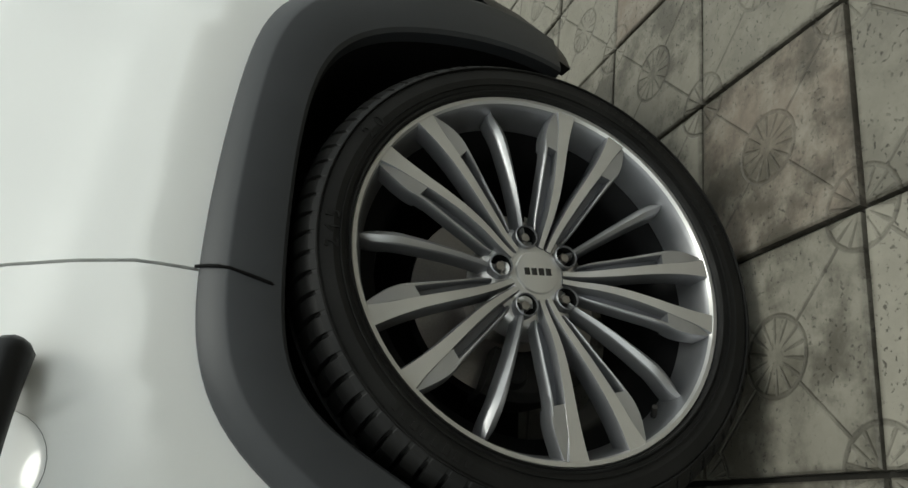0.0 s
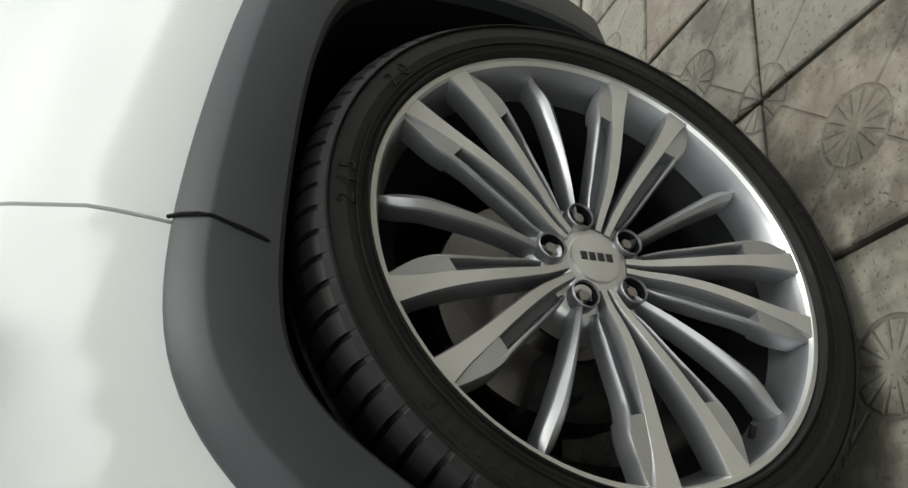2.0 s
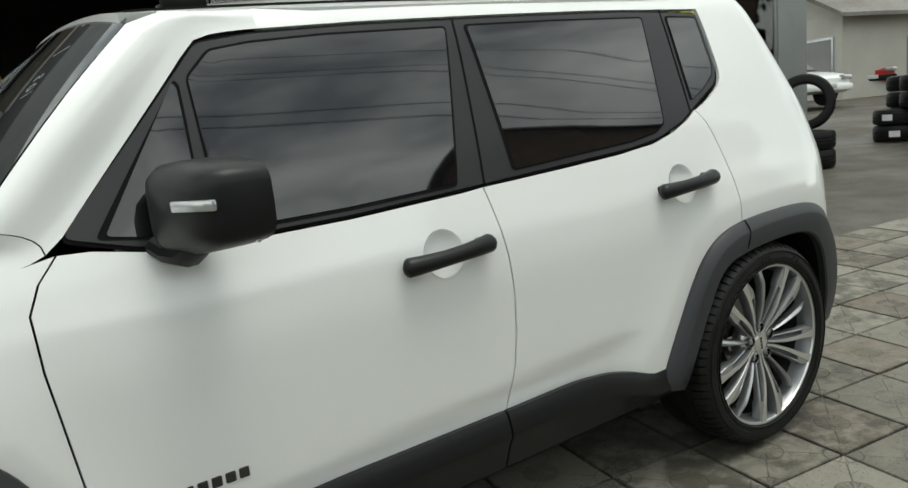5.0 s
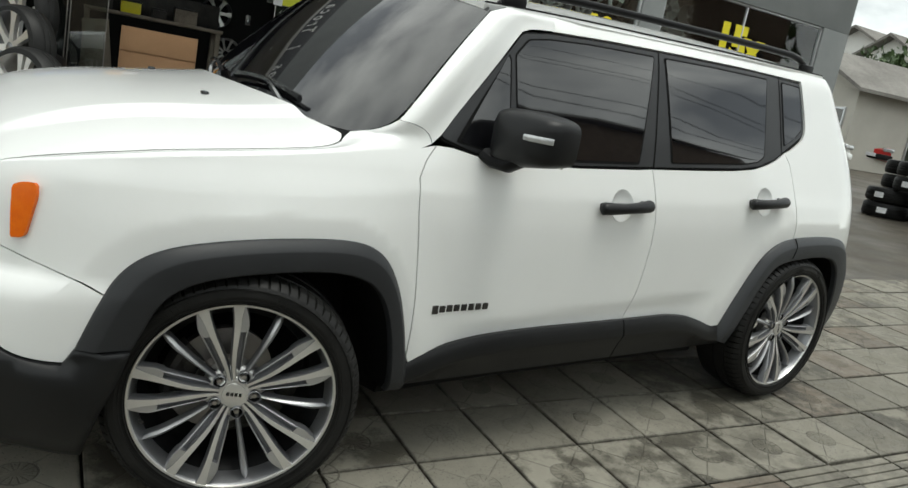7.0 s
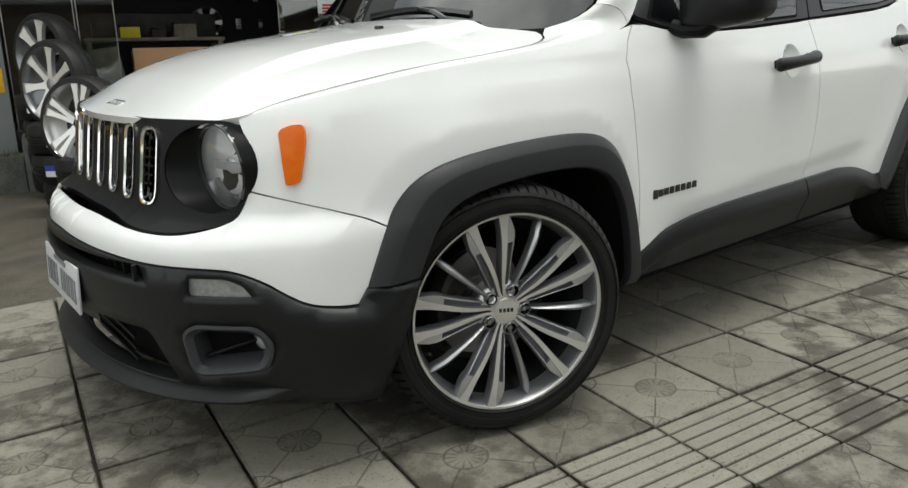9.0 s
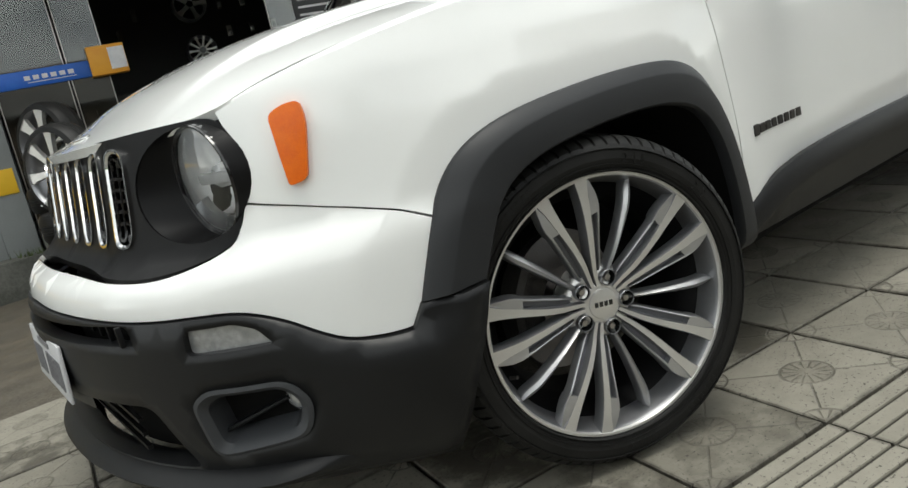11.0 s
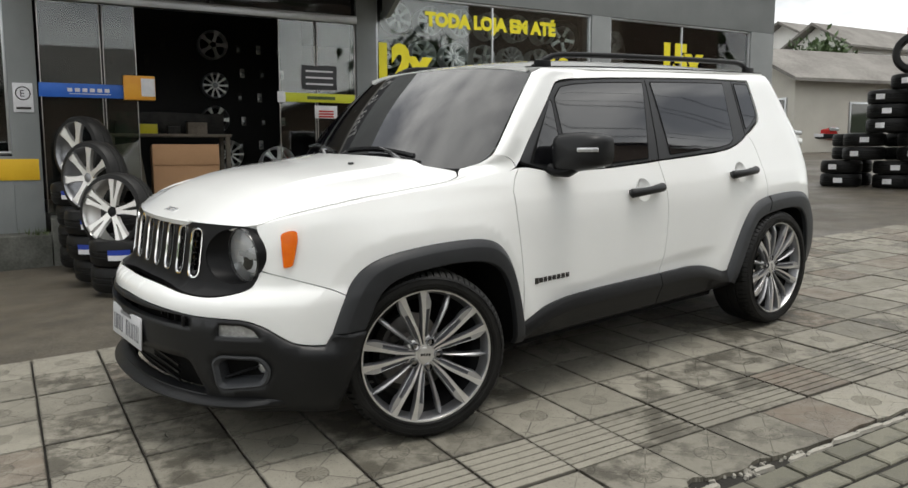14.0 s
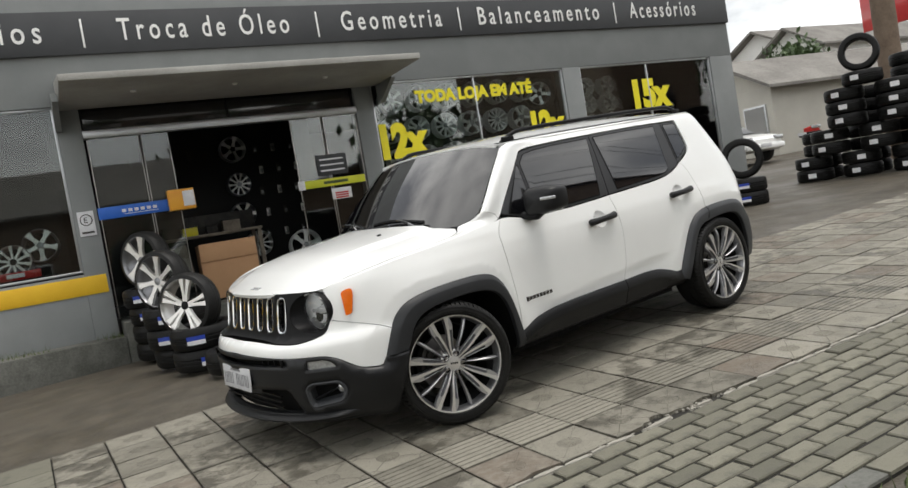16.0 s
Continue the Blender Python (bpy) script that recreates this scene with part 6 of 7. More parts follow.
for x0 in (-0.32, 4.03):
    bm = bmesh.new()
    tri = [(-0.001, 2.72), (-0.001, 3.20), (-0.62, 3.08), (-0.62, 2.98), (-0.12, 2.72)]
    ends = [[bm.verts.new((x, y, z)) for y, z in tri] for x in (x0, x0 + 0.065)]
    bm.faces.new(ends[0])
    bm.faces.new(ends[1][::-1])
    for i in range(len(tri)):
        j = (i + 1) % len(tri)
        bm.faces.new((ends[0][i], ends[1][i], ends[1][j], ends[0][j]))
    bmesh.ops.recalc_face_normals(bm, faces=bm.faces)
    part("bracket", bm, WALLGREY, canopy, "grey end bracket", smooth=False)
# sign with an E on the post
esign = thing("parking_sign", "small white sign with a black E on the entrance post", "sign", SHOP.copy())
part("board", box(-0.265, -0.075, -0.012, -0.001, 1.40, 1.71, 0.002), WHITELAB, esign)
part("ring", lathe([(0.062, -0.013), (0.068, -0.016), (0.074, -0.013)], 32), IRON, esign)
esign.children[-1].matrix_local = pose(-0.17, 0, 1.60)
lettering("letter", "E", 0.10, GAP, esign, pose(-0.203, -0.013, 1.565, 90, 0, 0), 0.002)
part("caption_bar", box(-0.24, -0.10, -0.0145, -0.011, 1.43, 1.455, 0.0), IRON, esign)

# vinyl letters on the glass
vinyl = thing("window_lettering", "big yellow vinyl letters on the shop glass", "lettering", SHOP.copy())


def vinyl_text(text, x0, x1, z0, height):
    ob = lettering("letters", text, 1.0, YELTEXT, vinyl, Matrix.Identity(4), 0.002, bold=0.062)
    vx, vy = [v.co.x for v in ob.data.vertices], [v.co.y for v in ob.data.vertices]
    sx, sy = (x1 - x0) / (max(vx) - min(vx)), height / (max(vy) - min(vy))
    ob.matrix_local = pose(x0, 0.048, z0, 90, 0, 0) @ Matrix.Diagonal((sx, sy, 1, 1)) @ Matrix.Translation((-min(vx), -min(vy), 0))


vinyl_text("TODA LOJA EM AT\u00c9", 4.68, 6.85, 2.62, 0.30)
vinyl_text("12x", 3.99, 4.80, 1.87, 0.55)
vinyl_text("12x", 6.74, 7.44, 1.90, 0.48)
vinyl_text("15x", 9.02, 9.92, 2.20, 0.54)
banner = thing("blue_banner", "blue tyre-maker banner across the glass leaf", "banner", SHOP.copy())
part("cloth", box(-0.02, 0.86, -0.004, 0.010, 1.575, 1.725, 0.002), BANNERBLUE, banner)
for k in range(6):
    part("mark", box(0.26 + k * 0.075, 0.31 + k * 0.075, -0.007, -0.004, 1.635, 1.675, 0.001), WHITELAB, banner)
part("mark_line", box(0.28, 0.70, -0.007, -0.004, 1.61, 1.617, 0.0), WHITELAB, banner)
orange = thing("orange_carton", "orange and white carton hung beside the banner", "carton", SHOP.copy())
part("carton", box(0.83, 1.16, -0.10, 0.01, 1.56, 1.83, 0.006), ORANGE, orange)
part("label", box(1.01, 1.155, -0.104, -0.10, 1.60, 1.80, 0.001), WHITELAB, orange)
yb = thing("yellow_banner", "yellow-green banner strip across the glass leaf", "banner", SHOP.copy())
part("cloth", box(2.70, 3.62, -0.004, 0.008, 1.60, 1.71, 0.002), YGREEN, yb)
part("end", box(2.60, 2.70, -0.004, 0.008, 1.59, 1.72, 0.002), WHITELAB, yb)
part("mark", box(2.98, 3.35, -0.006, -0.004, 1.635, 1.675, 0.0), GRASS, yb)
for x0, x1, z0, z1 in ((2.92, 3.38, 1.76, 2.06), (3.08, 3.38, 1.40, 1.56)):
    notice = thing("notice_sheet", "printed notice sheet taped to the glass leaf", "notice", SHOP.copy(), group="notices on the glass")
    part("sheet", box(x0, x1, 0.006, 0.012, z0, z1, 0.001), WHITELAB if z1 - z0 < 0.2 else SIGNDARK, notice)
    for j in range(3):
        z = z1 - 0.06 - j * (z1 - z0 - 0.06) / 3
        part("bar", box(x0 + 0.05, x1 - 0.05, 0.003, 0.006, z - 0.022, z, 0.0), WHITELAB if z1 - z0 > 0.2 else REDP, notice)


# ---- loose wheels and tyres ----
def tyre_bm(R=0.325, hw=0.105, r0=0.215, bm=None, n=40, axis="z"):
    prof = [(r0, -hw + 0.02), (r0 + 0.012, -hw + 0.002), (R * 0.82, -hw - 0.004), (R - 0.022, -hw + 0.006), (R - 0.006, -hw + 0.03), (R, -0.03), (R - 0.006, -0.026), (R - 0.006, -0.014), (R, -0.010), (R, 0.010), (R - 0.006, 0.014), (R - 0.006, 0.026), (R, 0.03), (R - 0.006, hw - 0.03), (R - 0.022, hw - 0.006), (R * 0.82, hw + 0.004), (r0 + 0.012, hw - 0.002), (r0, hw - 0.02), (r0 + 0.02, 0.0)]
    return lathe(prof, n, bm, axis, closed=True)


def loose_tyre(m, label, group="stacked tyres", mark=BLUE, turn=0.0):
    t = thing("tyre", label, "tyre", m, group=group)
    part("carcass", tyre_bm(), TYREBLACK, t)
    if mark is not None:
        for dz, mt in ((0.0, WHITELAB), (0.055, mark)):
            bm = bmesh.new()
            rows = []
            wide = 0.21 if mark is WHITELAB else 0.27
            for a in np.linspace(-wide, wide, 7):
                a += turn
                rows.append([bm.verts.new(((0.3275) * math.cos(a), 0.3275 * math.sin(a), z)) for z in ((-0.045 + dz * 0.75, -0.004 + dz * 0.75))])
            for p, q in zip(rows, rows[1:]):
                bm.faces.new((p[0], q[0], q[1], p[1]))
            part("label_band", bm, mt, t)
    return t


def alloy(m, label, spokes=10, R=0.25, dark=False, tyre_r=0.0, group="display wheels", twin=False, cat="wheel", face=None):
    """A loose alloy wheel: axle along y, face to -y; with a tyre when tyre_r is given."""
    w = thing("alloy_wheel", label, cat, m, group=group)
    part("barrel", lathe([(R - 0.02, 0.10), (R - 0.03, 0.0), (R - 0.018, -0.08), (R - 0.004, -0.095), (R, -0.092), (R + 0.002, -0.08), (R - 0.01, 0.0), (R, 0.10)], 36), (face or RIM) if not dark else RIMFACE, w)
    part("hub", lathe([(0.0, -0.075), (0.035, -0.075), (0.06, -0.065), (0.065, -0.03), (0.0, -0.03)], 20), TRIM if dark else RIM, w)
    bm = bmesh.new()
    wd = 0.9 * R / spokes
    st = [(0.04, 0.75), (0.12, 0.55), (R * 0.7, 0.7), (R - 0.012, 1.1)]
    rows = []
    for r, k in st:
        d = -0.070 - 0.022 * r / R
        rows.append([bm.verts.new((r, y, s)) for s, y in ((-wd * k - 0.004, d + 0.03), (-wd * k, d), (wd * k, d), (wd * k + 0.004, d + 0.03))])
    for a, b in zip(rows, rows[1:]):
        for i in range(3):
            bm.faces.new((a[i], a[i + 1], b[i + 1], b[i]))
    bmesh.ops.recalc_face_normals(bm, faces=bm.faces)
    first = part("spoke", bm, face or RIMFACE, w)
    for k in range(spokes):
        a = 360.0 * k / spokes + ((9 if k % 2 else -9) if twin else 0)
        ob = first if k == 0 else new("spoke", first.data)
        ob.parent = w
        ob.matrix_local = pose(0, 0, 0, 0, a, 0)
    if tyre_r:
        bm = tyre_bm(tyre_r, 0.10, R - 0.005, axis="y")
        part("tyre", bm, RUBBER, w)
    return w


def at_ground(x, y, z, rx=0, ry=0, rz=0):
    return LEVEL @ pose(x, y, z, rx, ry, rz)


rng2 = random.Random(11)
# piles beside the entrance, with wheels standing on them
for x, y, n, base in ((0.16, 5.15, 4, -0.155), (0.02, 3.98, 3, -0.10), (0.02, 3.22, 2, -0.06), (0.06, 2.50, 1, -0.03)):
    for k in range(n):
        loose_tyre(at_ground(x + rng2.uniform(-0.03, 0.03), y + rng2.uniform(-0.03, 0.03), base + 0.105 + k * 0.213, 0, 0, rng2.uniform(0, 20)), "black tyre with blue label in a pile by the entrance", turn=radians(rng2.uniform(214, 262)))
alloy(at_ground(0.11, 5.0, 1.01, -6, 0, -64), "silver alloy wheel with tyre standing on a tyre pile", 5, 0.288, tyre_r=0.335, group="wheels on the piles", twin=True)
alloy(at_ground(-0.04, 4.0, 0.80, -6, 20, -64), "bright silver alloy wheel with tyre standing on a tyre pile", 7, 0.283, tyre_r=0.325, group="wheels on the piles")
alloy(at_ground(-0.07, 3.2, 0.57, -8, 10, -56), "black and silver ten-spoke alloy wheel with tyre on a tyre pile", 10, 0.280, True, tyre_r=0.315, group="wheels on the piles", twin=True)

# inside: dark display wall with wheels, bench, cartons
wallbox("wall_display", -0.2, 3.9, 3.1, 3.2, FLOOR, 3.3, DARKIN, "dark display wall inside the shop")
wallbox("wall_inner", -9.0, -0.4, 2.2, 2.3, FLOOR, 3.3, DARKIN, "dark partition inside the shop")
inside_at = lambda x, y, z, rx=0, ry=0, rz=0: SHOP @ pose(x, y, z, rx, ry, rz)
for x, z, sp, R, dk in ((2.43, 2.64, 5, 0.22, True), (2.44, 2.02, 10, 0.20, False), (2.43, 1.49, 6, 0.21, False), (2.62, 0.95, 10, 0.22, True)):
    alloy(inside_at(x, 2.98, z), "alloy wheel hung on the dark display wall", sp, R, dk, group="wheels on the display wall")
alloy(inside_at(2.98, 1.45, 0.80, -8), "silver five-spoke alloy wheel standing inside", 5, 0.25, False, group="wheels on the display wall", twin=True, face=SILVERPAINT)
for i in range(3):
    for j in range(5):
        pack = thing("hanging_pack", "small silver accessory pack hung on the dark wall", "pack", inside_at(2.85 + i * 0.32 + (j % 2) * 0.05, 3.08, 1.1 + j * 0.38), group="packs on the display wall")
        part("card", box(-0.035, 0.035, -0.012, 0.0, -0.07, 0.07, 0.003), STEEL if (i + j) % 2 else IRON, pack)
        part("blister", box(-0.025, 0.025, -0.03, -0.012, -0.05, 0.02, 0.006), CLEAR, pack)
for i in range(5):
    tool = thing("hanging_pack", "small dark accessory pack hung on the dark wall", "pack", inside_at(0.75 + i * 0.24, 3.08, 2.62 - (i % 2) * 0.25), group="packs on the display wall")
    part("card", box(-0.03, 0.03, -0.02, 0.0, -0.08, 0.08, 0.004), IRON, tool)
carton = thing("cardboard_box", "large plain brown cardboard box inside the entrance", "box", inside_at(1.52, 0.36, FLOOR, 0, 0, -4))
part("side", box(-0.38, 0.38, -0.25, 0.25, 0.0, 0.75, 0.006), CARD, carton)
part("flap", box(-0.38, 0.38, -0.27, -0.255, 0.52, 0.765, 0.003), CARD, carton)
part("flap", box(-0.66, -0.40, -0.05, -0.04, 0.30, 0.86, 0.003, pose(0, 0, 0, 0, -8, 0)), WOODGREY, carton, "pale board leaning on the box")
bench = thing("work_bench", "cluttered wooden work bench inside the entrance", "bench", inside_at(1.45, 1.5, FLOOR))
part("top", box(-0.70, 0.85, -0.25, 0.25, 0.88, 0.92, 0.006), WOODGREY, bench)
for x in (-0.66, 0.80):
    for y in (-0.21, 0.21):
        part("leg", box(x - 0.03, x + 0.03, y - 0.03, y + 0.03, 0, 0.88, 0.004), WOODGREY, bench)
part("back_board", box(-0.70, 0.85, 0.23, 0.25, 0.92, 1.22, 0.004), IRON, bench)
for nm, x, w_, h_, mt, lb in (("tool_case", -0.2, 0.22, 0.13, YELTEXT, "yellow and black tool case on the bench"), ("parts_box", 0.12, 0.16, 0.10, IRON, "dark parts box on the bench"), ("parts_box", 0.42, 0.26, 0.16, WOODGREY, "grey parts box on the bench"), ("parts_box", -0.5, 0.2, 0.15, IRON, "dark parts box on the bench")):
    o = thing(nm, lb, "box", inside_at(1.45 + x, 1.45, FLOOR + 0.92))
    part("body", box(-w_ / 2, w_ / 2, -0.08, 0.08, 0, h_, 0.008), mt, o)
    part("lid", box(-w_ / 2 - 0.004, w_ / 2 + 0.004, -0.084, 0.084, h_, h_ + 0.02, 0.005), IRON, o)

# window displays: rows of wheels, seen through the lettering
k = 0
for z, x0, n in ((2.80, 4.40, 6), (2.33, 4.30, 6), (1.86, 4.40, 6), (1.40, 4.30, 6)):
    for i in range(n):
        k += 1
        alloy(inside_at(x0 + i * 0.49, 0.40, z, 0, rng2.uniform(0, 70)), "bright silver alloy wheel on the window rack", (5, 6, 7, 10, 5, 12)[k % 6], 0.195, k % 7 == 0, group="wheels in the shop window", twin=k % 2 == 0, face=SILVERPAINT)
for z in (2.74, 2.42, 2.08):
    for i in range(3):
        k += 1
        alloy(inside_at(8.22 + i * 0.47, 0.40, z, 0, rng2.uniform(0, 70)), "silver alloy wheel on the window rack", (10, 7, 5)[k % 3], 0.16, False, group="wheels in the shop window", twin=k % 2 == 1, face=SILVERPAINT)
alloy(inside_at(10.1, 0.7, 2.35, 0, 10, -35), "dark alloy wheel with tyre in the shop window", 5, 0.2, True, tyre_r=0.29, group="wheels in the shop window")
alloy(inside_at(7.22, 0.42, 2.70, 0, 10, -20), "black alloy wheel with tyre in the shop window", 5, 0.2, True, tyre_r=0.30, group="wheels in the shop window")
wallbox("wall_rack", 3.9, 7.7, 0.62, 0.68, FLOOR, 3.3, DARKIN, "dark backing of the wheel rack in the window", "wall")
wallbox("wall_rack_2", 7.8, 9.95, 0.62, 0.68, FLOOR, 3.3, INFLOOR, "grey backing of the wheel rack in the window", "wall")
curtain = thing("red_cabinet", "dark red cabinet at the end of the shop window", "cabinet", inside_at(10.58, 0.25, FLOOR))
part("body", box(-0.22, 0.22, 0, 0.4, 0, 2.55, 0.01), REDP, curtain)
part("door", box(-0.20, -0.01, -0.02, 0.0, 0.05, 2.5, 0.004), REDP, curtain)
part("door", box(0.01, 0.20, -0.02, 0.0, 0.05, 2.5, 0.004), REDP, curtain)
for x, z, sp in ((-0.72, 1.38, 5), (-1.05, 1.22, 10), (-1.75, 1.30, 6)):
    alloy(inside_at(x, 0.55, z, -10, 15, -10), "alloy wheel in the low window display", sp, 0.215, sp == 10, group="wheels in the low display")
ledge = thing("display_ledge", "dark ledge inside the shop window", "ledge", inside_at(-2.2, 0.5, FLOOR))
part("top", box(-1.6, 1.86, -0.25, 0.3, 0.66, 0.70, 0.006), IRON, ledge)
part("front", box(-1.6, 1.86, -0.25, -0.22, 0, 0.66, 0.004), DARKIN, ledge)
redbox = thing("red_carton", "red carton in the low window display", "carton", inside_at(-1.05, 0.30, FLOOR + 0.70))
part("body", box(-0.30, 0.28, -0.08, 0.08, 0, 0.10, 0.01), REDP, redbox)
part("label", box(-0.1, 0.1, -0.083, -0.08, 0.03, 0.08, 0.0), WHITELAB, redbox)

# ---- tyre stacks by the end of the shop ----
def on_ground(x, y):
    """A place on the forecourt in facade axes, at ground level."""
    p = SHOP @ Vector((x, y, 0))
    return (SHOP.inverted() @ Vector((p.x, p.y, ground_height(p.x, p.y)))).z


def stack_tyre(x, y, z, label="black tyre with white label in a tall stack", rx=0, rz=0, mark=WHITELAB, size=1.0):
    return loose_tyre(SHOP @ pose(x, y, z, rx, 0, rz) @ Matrix.Scale(size, 4), label, "tall tyre stacks", mark, radians(200 + rng2.uniform(-14, 14)))


cols = [(12.05, -1.10), (12.35, -1.85), (12.65, -2.60), (12.95, -3.35), (13.25, -4.10)]
for i, (x, y) in enumerate(cols):
    g = on_ground(x, y)
    for k in range(2):
        stack_tyre(x, y, g + 0.11 + k * 0.225)
    for k in range((4, 7, 9, 9, 8)[i]):
        stack_tyre(x + 0.42, y + 0.10, g + 0.11 + k * 0.225, "black tyre in the back row of a tall stack", mark=None)
for i, n, lo in ((0, 2, 2), (1, 2, 2), (2, 2, 2), (3, 2, 2)):
    x, y = [(a + b) / 2 for a, b in zip(cols[i], cols[i + 1])]
    for k in range(n):
        stack_tyre(x - 0.12, y, on_ground(x, y) + 0.11 + (lo + k) * 0.225)
for i, n, lo in ((1, 3, 4), (2, 3, 4), (3, 3, 4)):
    x, y = cols[i]
    for k in range(n):
        stack_tyre(x - 0.32, y - 0.05, on_ground(x, y) + 0.11 + (lo + k) * 0.225)
x, y = cols[1]
stack_tyre(x - 0.28, y - 0.40, on_ground(x, y) + 0.11 + 7 * 0.225)
stack_tyre(x - 0.28, y - 0.40, on_ground(x, y) + 0.22 + 7 * 0.225 + 0.32, "black tyre standing upright on top of the stack", 84, -60)
# small pile with one tyre standing on it, behind the car
px, py = 9.35, -1.85
g = on_ground(px, py)
for k in range(2):
    loose_tyre(SHOP @ pose(px, py, g + 0.11 + k * 0.215), "black tyre with blue label in a low pile", "low pile behind the car", BLUE, radians(215))
loose_tyre(SHOP @ pose(px, py, g + 0.44 + 0.32, 86, 0, -50), "black tyre with yellow label standing on a low pile", "low pile behind the car", YELTEXT, radians(250))


# ---- neighbours ----
def house(x0, x1, y0, y1, z0, eave, ridge, m, wall=HOUSEWALL, roof=ROOFTILE, along="x", label="pale rendered house with a grey sheet roof", windows=()):
    h = thing("house", label, "house", m)
    part("wall", box(x0, x1, y0, y1, z0, eave, 0.02), wall, h)
    bm = bmesh.new()
    o = 0.45
    if along == "x":
        ym = (y0 + y1) / 2
        prof = [(y0 - o, eave - 0.1), (ym, ridge), (y1 + o, eave - 0.1), (y1 + o, eave), (ym, ridge + 0.14), (y0 - o, eave)]
        a = [bm.verts.new((x0 - o, y, z)) for y, z in prof]
        b = [bm.verts.new((x1 + o, y, z)) for y, z in prof]
    else:
        xm = (x0 + x1) / 2
        prof = [(x0 - o, eave - 0.1), (xm, ridge), (x1 + o, eave - 0.1), (x1 + o, eave), (xm, ridge + 0.14), (x0 - o, eave)]
        a = [bm.verts.new((x, y0 - o, z)) for x, z in prof]
        b = [bm.verts.new((x, y1 + o, z)) for x, z in prof]
    for i in range(6):
        bm.faces.new((a[i], a[(i + 1) % 6], b[(i + 1) % 6], b[i]))
    bm.faces.new(a)
    bm.faces.new(b)
    bmesh.ops.recalc_face_normals(bm, faces=bm.faces)
    part("roof", bm, roof, h, smooth=False)
    for far_end in (0, 1):
        bm = bmesh.new()
        prisms = []
        for d in (0.0, 0.2):
            if along == "x":
                x = x1 - 0.01 - d if far_end else x0 + 0.01 + d
                prisms.append([bm.verts.new(v) for v in ((x, y0, eave - 0.02), (x, y1, eave - 0.02), (x, (y0 + y1) / 2, ridge - 0.02))])
            else:
                y = y1 - 0.01 - d if far_end else y0 + 0.01 + d
                prisms.append([bm.verts.new(v) for v in ((x0, y, eave - 0.02), (x1, y, eave - 0.02), ((x0 + x1) / 2, y, ridge - 0.02))])
        bm.faces.new(prisms[0])
        bm.faces.new(prisms[1])
        for i in range(3):
            bm.faces.new((prisms[0][i], prisms[0][(i + 1) % 3], prisms[1][(i + 1) % 3], prisms[1][i]))
        bmesh.ops.recalc_face_normals(bm, faces=bm.faces)
        part("gable", bm, wall, h, smooth=False)
    for wx, wz, ww, wh, face in windows:
        win = thing("window", "", "")
        win.parent = h
        if face == "-y":
            win.matrix_local = pose(wx, y0, wz)
        elif face == "-x":
            win.matrix_local = pose(x0, wx, wz, 0, 0, -90)
        else:
            win.matrix_local = pose(wx, y1, wz, 0, 0, 180)
        part("frame", box(-ww / 2 - 0.06, ww / 2 + 0.06, -0.05, 0.02, -0.06, wh + 0.06, 0.01), ALU, win)
        part("glass", box(-ww / 2, ww / 2, -0.06, -0.04, 0, wh, 0.0), TINT, win)
    return h


house(0.0, 11.0, 0.0, 3.9, -3.0, 0.0, 1.05, SHOP @ pose(20.4, 6.4, 3.2, 0, 0, -7), wall=CREAM_SHADED, along="x", label="low pale house with a long weathered grey roof", windows=((0.8, -1.9, 0.9, 1.3, "-x"), (2.6, -1.9, 1.1, 1.3, "-x"), (3.0, -1.9, 1.4, 1.2, "-y"), (6.5, -1.9, 1.4, 1.2, "-y")))
house(34.0, 44.0, 14.2, 17.6, 0.3, 6.0, 7.15, SHOP.copy(), along="x", label="white two-storey house with a grey gabled roof", windows=((15.0, 4.2, 1.0, 1.1, "-x"),))
house(36.0, 45.0, 17.0, 22.0, 0.3, 6.5, 7.9, SHOP.copy(), along="x", label="white house with a dark grey roof behind others", windows=((19.0, 4.2, 1.0, 1.1, "-x"),))


